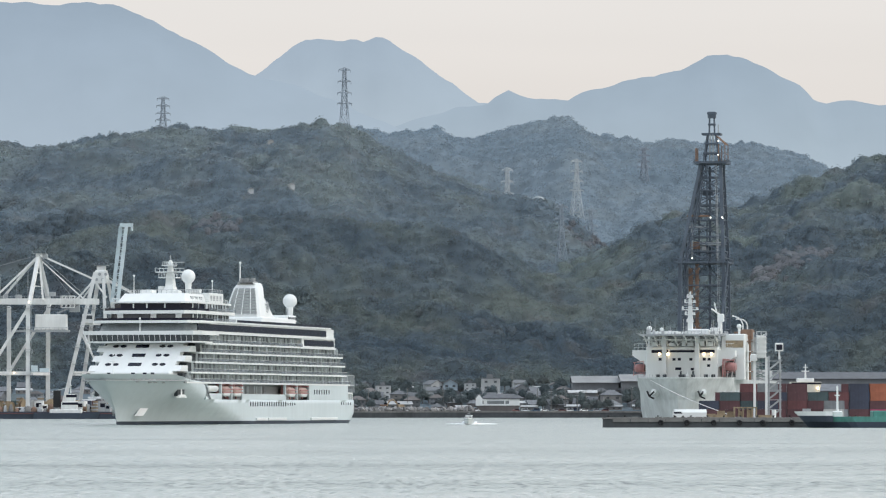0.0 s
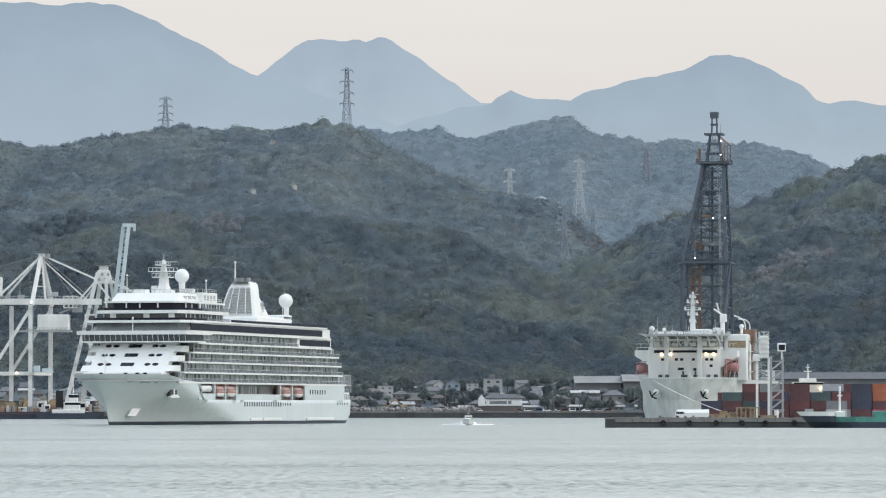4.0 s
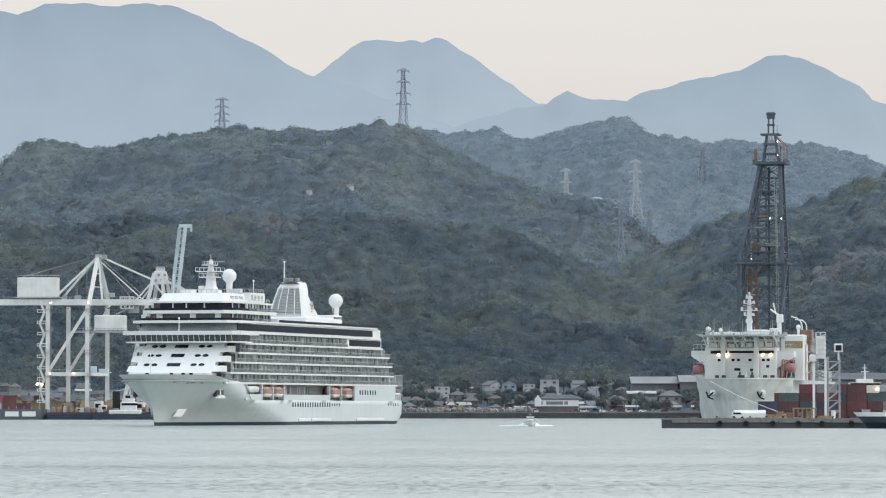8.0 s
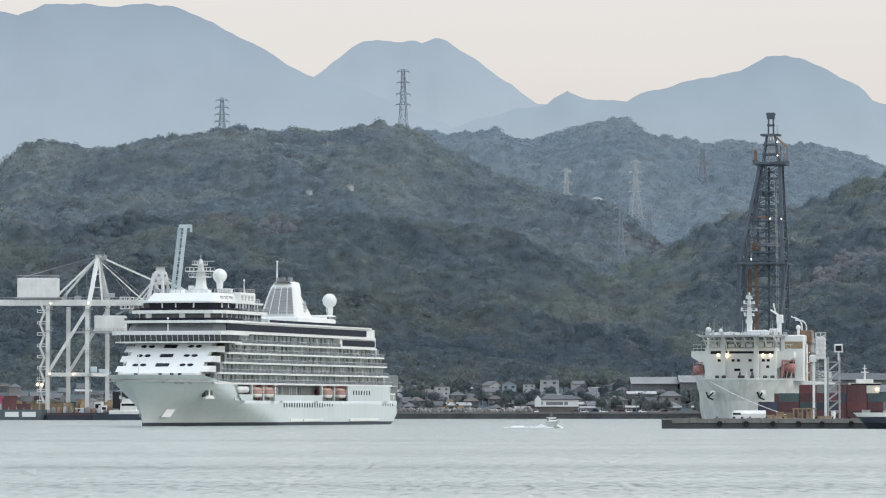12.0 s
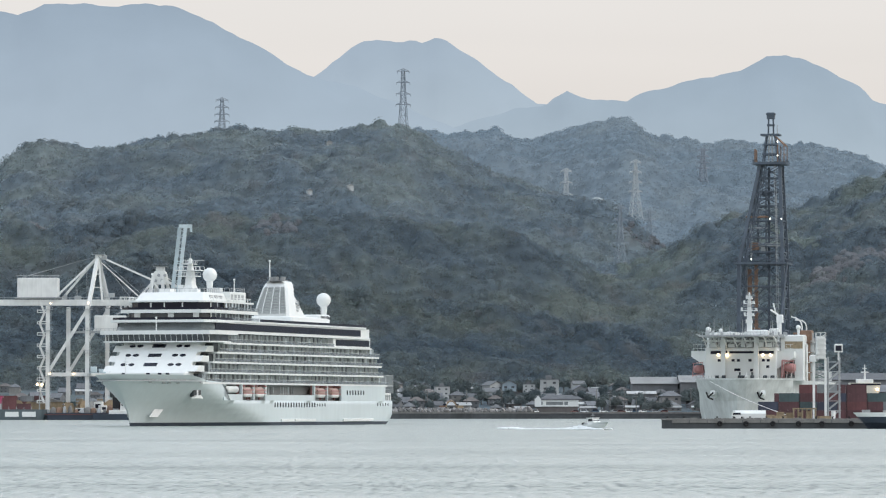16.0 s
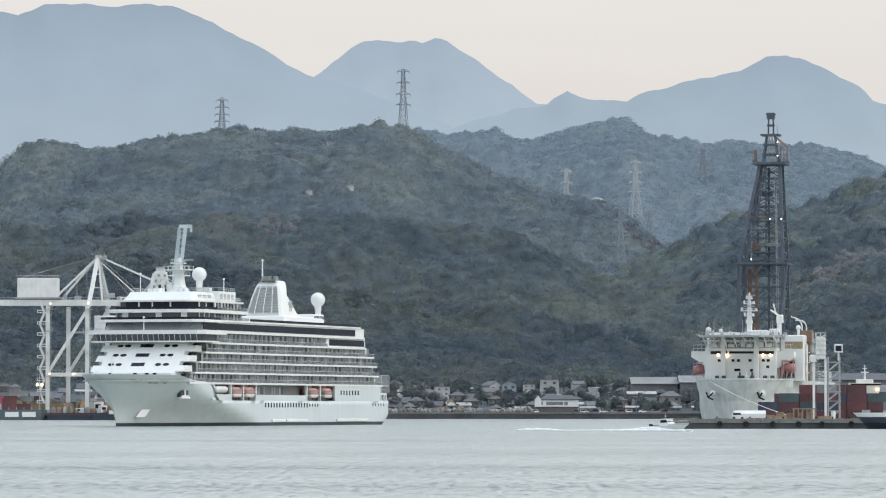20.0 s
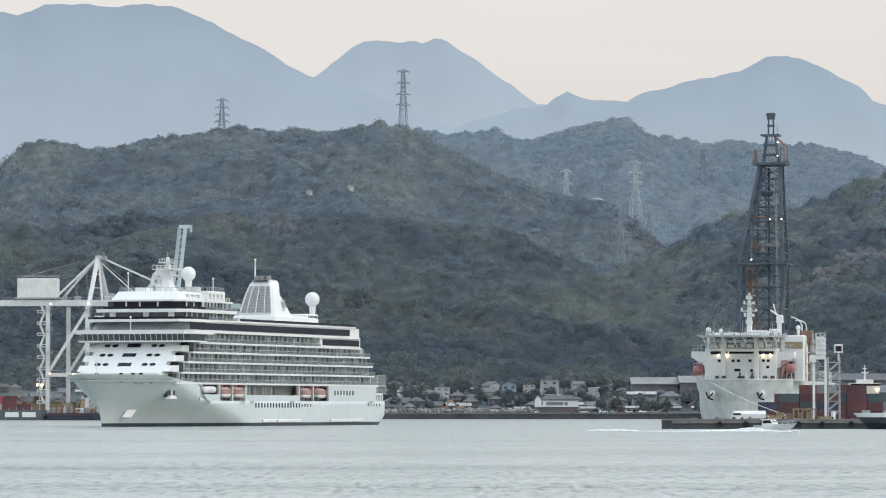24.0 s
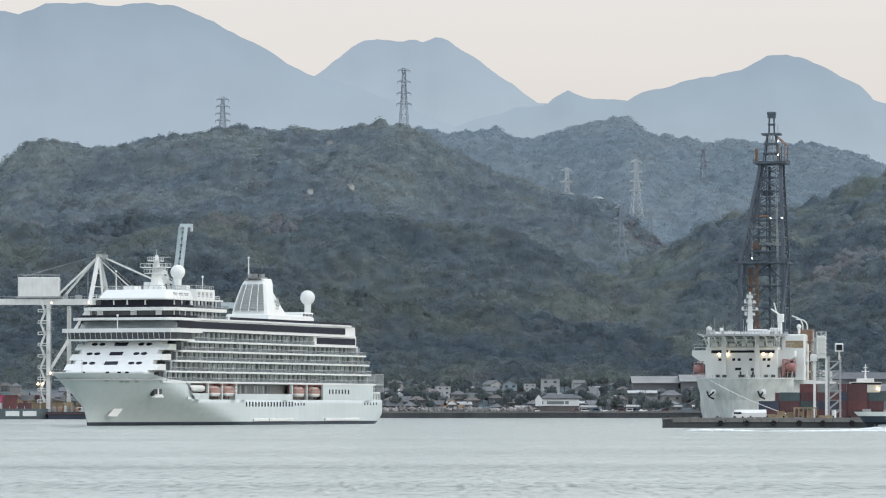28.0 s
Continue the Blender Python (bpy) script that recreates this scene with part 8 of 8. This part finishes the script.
TREES = [tree_kind(1, 6.0, 2.8, M["town"]), tree_kind(2, 7.5, 3.2, M["town"]), tree_kind(3, 4.4, 2.6, M["town"])]
for i in range(299):
    x, y = town_rng.uniform(-110, 200), town_rng.choice((2282, 2300, 2326, 2350, 2376, 2400, 2424, 2448, 2470)) + town_rng.uniform(-7, 7)
    if any(a - 4 < x < c + 4 and d - 8 < y < e for a, c, d, e in KEEP_OUT):
        continue
    tagged(copy_thing(TREES[i % 3], pose(x, y, float(land(x, y)) - 0.2, 0, 0, town_rng.uniform(0, 360))), group="trees of the harbour town")
for k in TREES:
    for o in (*k.children_recursive, k):
        bpy.data.objects.remove(o)

# poles with crossarms
for x, y, h in ((68.5, 2420, 14), (12, 2300, 11), (-8, 2310, 10), (30, 2302, 11), (78, 2300, 11), (92, 2290, 12), (102, 2286, 11), (126, 2300, 12), (84, 2275, 11), (97, 2272, 10)):
    po = thing("utility_pole", "grey concrete utility pole with crossarms", "pole", pose(x, y, float(land(x, y)) - 0.1))
    b = buf()
    tube(b, (0, 0, 0), (0, 0, h), 0.22, 0.13, 7)
    part("shaft", b, M["concrete"], po)
    for z in (h - 0.8, h - 1.8):
        b = buf()
        box(b, -0.9, 0.9, -0.08, 0.08, z, z + 0.16)
        part("crossarm", b, M["steel"], po)

# parked cars and vans on the shore road
def car_kind(colour, tall):
    o = thing("car", "small parked car on the shore road", "car", pose(0, 0, -500))
    b = buf()
    loft(b, [[(x, y, z) for x, z in ((-2.0, 0.35), (2.0, 0.35), (2.1, 0.75), (1.3, 0.95), (0.7 + tall * 0.4, 1.45 + tall * 0.35), (-1.3 - tall * 0.5, 1.45 + tall * 0.35), (-1.95, 0.95))] for y in (-0.82, 0.82)])
    part("body", b, colour, o)
    b = buf()
    loft(b, [[(x, y, z) for x, z in ((1.1, 0.98), (0.62 + tall * 0.3, 1.38 + tall * 0.3), (-1.25 - tall * 0.4, 1.38 + tall * 0.3), (-1.7, 0.98))] for y in (-0.84, 0.84)])
    part("window_glass", b, M["darkglass"], o)
    for x in (-1.25, 1.3):
        for y in (-0.72, 0.72):
            b = buf()
            tube(b, (x, y - 0.1, 0.33), (x, y + 0.1, 0.33), 0.33, n=10)
            part("wheel", b, M["black"], o)
    return o


CARS = [car_kind(M["white"], 0), car_kind(M["white"], 1), car_kind(surface("silver_car_paint", (0.4, 0.41, 0.42), 0.35, 0.5, vary=0.05), 0), car_kind(surface("blue_car_paint", (0.07, 0.12, 0.18), 0.4, vary=0.05), 1), car_kind(surface("dark_red_car_paint", (0.16, 0.08, 0.075), 0.45, vary=0.05), 0)]
for i, x in enumerate((-20, -13, 24.5, 28, 33, 37.5, 41, 66, 71, 76, 80.5, 86, 89.5, 93, 96.5, 100, 107, 111, 46, -27)):
    tagged(copy_thing(CARS[(i * 7) % 5], pose(x, 2270 + (i % 3) * 2, 3.0, 0, 0, (i * 53) % 2 * 180 + (i % 4) * 8)), group="cars parked along the shore")
for k in CARS:
    for o in (*k.children_recursive, k):
        bpy.data.objects.remove(o)

# an excavator and machines on the shore
for x, turn in ((0, 0), (8, 200)):
    ex = thing("excavator", "orange tracked excavator with a bent arm", "excavator", pose(x, 2266, 4.4, 0, 0, turn))
    for y in (-1.1, 1.1):
        b = buf()
        plate(b, [(-1.9, 0.2), (-1.6, 0), (1.6, 0), (1.9, 0.2), (1.9, 0.7), (1.6, 0.9), (-1.6, 0.9), (-1.9, 0.7)], "y", y - 0.3, y + 0.3)
        part("track", b, M["black"], ex)
    b = buf()
    bevbox(b, -2.0, 1.3, -1.3, 1.3, 1.0, 2.2, 0.2)
    part("engine_body", b, M["timber"] if turn else M["rust"], ex)
    b = buf()
    bevbox(b, 0.0, 1.4, -1.3, -0.2, 2.2, 3.1, 0.15)
    part("cab", b, M["darkglass"], ex)
    b = buf()
    for p, q in (((1.0, 0.3, 1.8), (3.6, 0.3, 4.6)), ((3.6, 0.3, 4.6), (6.2, 0.3, 3.9)), ((6.2, 0.3, 3.9), (7.0, 0.3, 1.2))):
        beam(b, p, q, 0.45)
    arm = part("arm", b, M["timber"] if turn else M["rust"], ex)
    b = buf()
    plate(b, [(6.6, 1.3), (7.4, 1.4), (7.5, 0.4), (6.5, 0.2)], "y", -0.3, 0.9)
    part("bucket", b, M["black"], arm)

# ---- pylons on the hills ----
def pylon(x, y, top, spread, paint, label):
    z = float(land(x, y)) - 1
    h = top - z
    o = thing("pylon", label, "pylon", pose(x, y, z, 0, 0, 18))
    if spread < 4.2:
        lv = [(0, spread), (h * 0.35, spread * 0.66), (h * 0.65, spread * 0.42), (h, spread * 0.26)]
    else:
        lv = [(0, spread), (h * 0.3, spread * 0.66), (h * 0.55, spread * 0.4), (h * 0.72, spread * 0.28), (h * 0.86, spread * 0.22), (h, spread * 0.16)]
    for sx, sy in SIGNS:
        b = buf()
        for (z0, r0), (z1, r1) in zip(lv, lv[1:]):
            beam(b, (sx * r0, sy * r0, z0), (sx * r1, sy * r1, z1), 0.38)
        part("leg", b, paint, o)
    b = buf()
    for (z0, r0), (z1, r1) in zip(lv, lv[1:]):
        n = 2 if z1 - z0 > 7 else 1
        for j in range(n):
            za, zb = z0 + (z1 - z0) * j / n, z0 + (z1 - z0) * (j + 1) / n
            ra, rb = r0 + (r1 - r0) * j / n, r0 + (r1 - r0) * (j + 1) / n
            for k in range(4):
                (ax, ay), (bx, by) = SIGNS[k], SIGNS[(k + 1) % 4]
                beam(b, (ax * ra, ay * ra, za), (bx * rb, by * rb, zb), 0.26)
                beam(b, (bx * ra, by * ra, za), (ax * rb, ay * rb, zb), 0.26)
                beam(b, (ax * rb, ay * rb, zb), (bx * rb, by * rb, zb), 0.26)
    part("lattice", b, paint, o)
    for f, w in ((0.5, 6.0), (0.65, 5.8), (0.81, 5.4), (0.97, 4.8)):
        for s in (1, -1):
            b = buf()
            beam(b, (0, 0, h * f), (s * w, 0, h * f), 0.75)
            beam(b, (0, 0, h * f + 2.2), (s * w, 0, h * f), 0.4)
            arm = part("arm", b, paint, o)
            b = buf()
            tube(b, (s * w, 0, h * f), (s * w, 0, h * f - 1.8), 0.22, 0.22, 5)
            part("insulator", b, paint, arm)
    return o


# the red and the dark pylons have blue-grey haze painted into their colour
PYLON_RED = surface("hazed_red_pylon_paint", (0.26, 0.295, 0.345), 0.6, vary=0.15)
PYLON_DARK = surface("hazed_pylon_steel", (0.33, 0.385, 0.44), 0.6, 0.2, vary=0.15)
PYLON_PALE = surface("pale_pylon_steel", (0.52, 0.56, 0.58), 0.6, 0.2, vary=0.12)
for px, py, top, spread, paint, label in (
        (-173, 3535, 248, 3.6, PYLON_DARK, "grey lattice power pylon on the ridge"), (-31.2, 3545, 272, 4.0, PYLON_DARK, "tall grey lattice power pylon on the ridge"),
        (102.5, 3760, 205, 4.0, PYLON_PALE, "pale lattice power pylon behind the hill"), (161.8, 3796, 214, 5.2, PYLON_PALE, "pale lattice power pylon in the valley"),
        (124, 3160, 147, 4.4, PYLON_DARK, "dull lattice power pylon low on the slope"), (168.5, 3684, 167, 4.4, PYLON_DARK, "dull lattice power pylon in the valley"),
        (228, 3960, 233, 3.9, PYLON_RED, "reddish lattice power pylon on the far ridge, faint with painted haze")):
    pylon(px, py, top, spread, paint, label)

# huts, a tank and terraces in the woods
for hx, hy, w, h, lab in ((-86, 3412, 4, 4.5, "small white hut in the woods"), (-93.5, 3162, 3.4, 3, "small white hut by a terrace"), (-65, 3152, 4.5, 2, "small white hut with a flat roof"), (-213, 3050, 5, 4, "small white hut in the woods"), (266, 3170, 6, 4, "small white hut in the woods")):
    hz = float(land(hx, hy))
    hut = thing("hut", lab, "hut", pose(hx, hy, hz + 0.1, 0, 0, 15))
    b = buf()
    box(b, -w / 2, w / 2, -2, 2, -4, h + 2.0)
    part("wall", b, WALLS[1], hut)
    b = buf()
    plate(b, [(-w / 2 - 0.4, h + 1.8), (w / 2 + 0.4, h + 1.8), (0, h + 3.0)], "y", -2.4, 2.4)
    part("roof", b, ROOFS[3], hut)
dz = float(land(130.8, 3840))
solo("storage_tank", ball(tube(buf(), (0, 0, 0), (0, 0, 9), 5.5, 5.5, 16), (0, 0, 9), 5.5, 16, 5, 0.6, 0.0), surface("pale_tank_paint", (0.40, 0.44, 0.45), 0.6, vary=0.1), "pale round water tank on the far slope", "tank", pose(130.8, 3830, dz))

# blossoming trees in patches
def patch(rows, seed):
    rng = np.random.RandomState(seed)
    out = []
    for cx, cy, wx, wy, n in rows:
        for _ in range(n):
            out.append((cx + rng.normal() * wx, cy + rng.normal() * wy, rng.uniform(2.6, 4.8)))
    return np.array(out)


# the last four rows of trees stand for a pale bare clearing
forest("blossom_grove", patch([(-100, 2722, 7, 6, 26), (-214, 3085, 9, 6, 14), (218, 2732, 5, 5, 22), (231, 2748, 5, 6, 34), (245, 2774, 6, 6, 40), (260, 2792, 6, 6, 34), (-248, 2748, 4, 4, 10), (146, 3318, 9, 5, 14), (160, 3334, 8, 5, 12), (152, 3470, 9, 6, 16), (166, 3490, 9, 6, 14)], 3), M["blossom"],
       "pale pinkish blossoming trees in patches, some standing for a bare clearing", 150, 0.8, 9, 2.0, False, 0.18)
forest("bare_grove", patch([(-212, 2720, 8, 7, 34), (-194, 2748, 9, 7, 34), (-270, 3194, 12, 9, 24), (-262, 2800, 9, 8, 22), (60, 2640, 12, 8, 20)], 5), woods("hazed_brown_crowns", (0.150, 0.186, 0.210), (0.176, 0.206, 0.220), (0.200, 0.222, 0.226), (0.184, 0.204, 0.216)),
       "haze-tinted grey-brown crowns of budding trees among the evergreens", 150, 0.8, 10, 2.0, False, 0.18)

# ---- the fishing boat and its wake: x forward, y to port ----
boat = thing("fishing_boat", "small white fishing boat with a cabin speeding over the water", "boat")
b = buf()
loft(b, hull_rings([-0.3, 0.1, 0.5, 0.95, 1.25], lambda z: -5.0, lambda z: lerp(z, (-0.3, 3.6), (0.1, 4.4), (1.25, 5.9)), lambda z: lerp(z, (-0.3, 1.1), (1.25, 1.55)), lambda z: 0.5, lambda z: 0.7, n=14))
boat.scale = (1.08, 0.9, 0.82)
part("hull", b, M["white"], boat, "white hull with a raised bow")
b = buf()
loft(b, hull_rings([1.25, 1.7], lambda z: 1.6, lambda z: lerp(z, (1.25, 5.9), (1.7, 6.3)), lambda z: 1.56, lambda z: 0.95, lambda z: 0.7, n=10, tail=1.0))
part("bow_bulwark", b, M["hullgrey"], boat)
b = buf()
plate(b, [(-1.3, 1.2), (1.5, 1.2), (1.2, 2.1), (0.6, 2.95), (-1.2, 2.95)], "y", -1.0, 1.0)
cabin = part("cabin", b, M["white"], boat, "white cabin")
b = buf()
plate(b, [(-1.0, 2.05), (1.1, 2.05), (0.65, 2.75), (-1.0, 2.75)], "y", -1.03, 1.03)
part("cabin_window", b, M["darkglass"], cabin)
b = buf()
box(b, 0.98, 1.12, -0.9, 0.9, 2.1, 2.45)
part("windscreen", b, M["darkglass"], cabin)
b = buf()
box(b, -1.6, 0.9, -1.15, 1.15, 2.95, 3.08)
part("cabin_roof", b, M["white"], cabin)
b = buf()
tube(b, (-0.4, 0, 3.0), (-0.4, 0, 4.4), 0.07, 0.04)
box(b, -0.5, -0.3, -0.5, 0.5, 3.7, 3.8)
part("mast", b, M["steel"], boat)
b = buf()
for x in (2.0, 3.4, 4.8):
    for s in (1, -1):
        tube(b, (x, s * (1.4 - (x - 2) * 0.2), 1.6), (x, s * (1.4 - (x - 2) * 0.2), 2.3), 0.04)
for s in (1, -1):
    tube(b, (2.0, s * 1.4, 2.3), (6.1, s * 0.5, 2.4), 0.05)
part("bow_rail", b, M["steel"], boat)
b = buf()
bevbox(b, -3.6, -1.8, -0.7, 0.7, 0.9, 1.7, 0.1)
part("engine_cover", b, M["cranegrey"], boat)
b = buf()
box(b, -4.9, -4.5, -0.4, 0.4, 0.6, 1.9)
part("outboard", b, M["black"], boat)

wake = thing("boat_wake", "white foam thrown up behind and beside the boat", "wake")
wake.scale = (1.25, 1.0, 1.1)
wk = np.random.RandomState(8)


def foam(x, y, lx, ly, h, turn):
    n = 10
    rr = wk.uniform(0.75, 1.1, n)
    b = buf()
    loft(b, [[(math.cos(k * 2 * math.pi / n) * lx * f * rr[k], math.sin(k * 2 * math.pi / n) * ly * f * rr[k], z) for k in range(n)] for z, f in ((0.02, 1.0), (h * 0.6, 0.82), (h, 0.45))])
    part("foam_patch", b, M["foam"], wake, smooth=True).matrix_basis = pose(x, y, 0, 0, 0, turn)


for s in (1, -1):
    foam(4.3, s * 1.3, 1.3, 0.45, 0.34, s * -20)
    foam(3.0, s * 1.6, 1.5, 0.5, 0.30, s * -20)
    for d, tall in ((0.4, 0.55), (-1.2, 0.75), (-2.8, 0.85), (-4.4, 0.75)):
        foam(d, s * 1.75, 1.5, 0.6, tall, s * -6)
    for i in range(9):
        d = 1.5 - i * 2.5
        foam(d, s * (1.7 + i * 0.62), 2.0, 0.55, 0.42 - i * 0.028, s * -14)
# the stern wave sinks, and a second hump rises behind it
for i in (0, 1, 2, 3, 4, 5, 6, 9, 10, 11, 12, 13, 14, 15, 16):
    tall = 0.62 * 0.8 ** i + 0.03 if i < 8 else 0.40 * math.exp(-((i - 14) / 3.2) ** 2) + 0.03
    foam(-5.5 - i * 2.0, wk.uniform(-0.25, 0.25) * (1 + i * 0.05), 1.8, 0.95 - i * 0.014, tall, 0)


# ---- what moves ----
def cruise_pose(t):
    s = (t - 14) / 14
    return pose((-57.4 - 7.8 * s - 0.05 * s * s) * SHIP_SIZE, (1385.5 - 24.4 * s - 1.3 * s * s) * SHIP_SIZE, 0.22, 0, 0, -107.19 - 1.96 * s - 0.68 * s * s)


# seconds, east, north of the running boat
BOAT_WAY = [(0, 23.7, 1262), (3, 22.2, 1236), (5.5, 22.2, 1213), (8, 22.7, 1184), (10, 23.8, 1152), (12, 26.1, 1090), (15, 31.0, 1024), (17, 36.0, 985), (18, 39.3, 972),
            (19, 42.8, 960), (20, 46.8, 948), (21, 51.4, 938), (24, 65.4, 910), (25, 71.3, 900), (26, 76.9, 892), (27, 82.0, 884), (28, 87.2, 876)]


def boat_pose(t):
    ts = [r[0] for r in BOAT_WAY]
    def way(q):
        # a smooth running mean of the way
        s = np.clip(q + np.linspace(-1.2, 1.2, 9), 0, 28)
        e = q + np.linspace(-1.2, 1.2, 9) - s
        return (np.mean(np.interp(s, ts, [r[1] for r in BOAT_WAY]) + e * (6.5 if q > 14 else -0.4)), np.mean(np.interp(s, ts, [r[2] for r in BOAT_WAY]) + e * -9.0))
    (x0, y0), (x1, y1) = way(t - 0.4), way(t + 0.4)
    x, y = way(t)
    return x, y, math.degrees(math.atan2(y1 - y0, x1 - x0)) + 18 / (1 + math.exp(-(t - 12.2) / 0.5))


def motions():
    rows = [(t, *boat_pose(t)) for t in range(0, 29)]
    walk(boat, [(t, pose(x, y, 0.12 + 0.05 * math.sin(t * 2.1), 0, -2.5 + 0.8 * math.sin(t * 1.7), a)) for t, x, y, a in rows])
    walk(wake, [(t, pose(x, y, 0, 0, 0, a)) for t, x, y, a in rows])
    walk(cruise, [(t, cruise_pose(t)) for t in range(0, 29, 2)])
    walk(water, [(0.0, pose(0, 0, 0)), (14.0, pose(-3.5, -4, 0)), (28.0, pose(-7, -8, 0))])


motions()
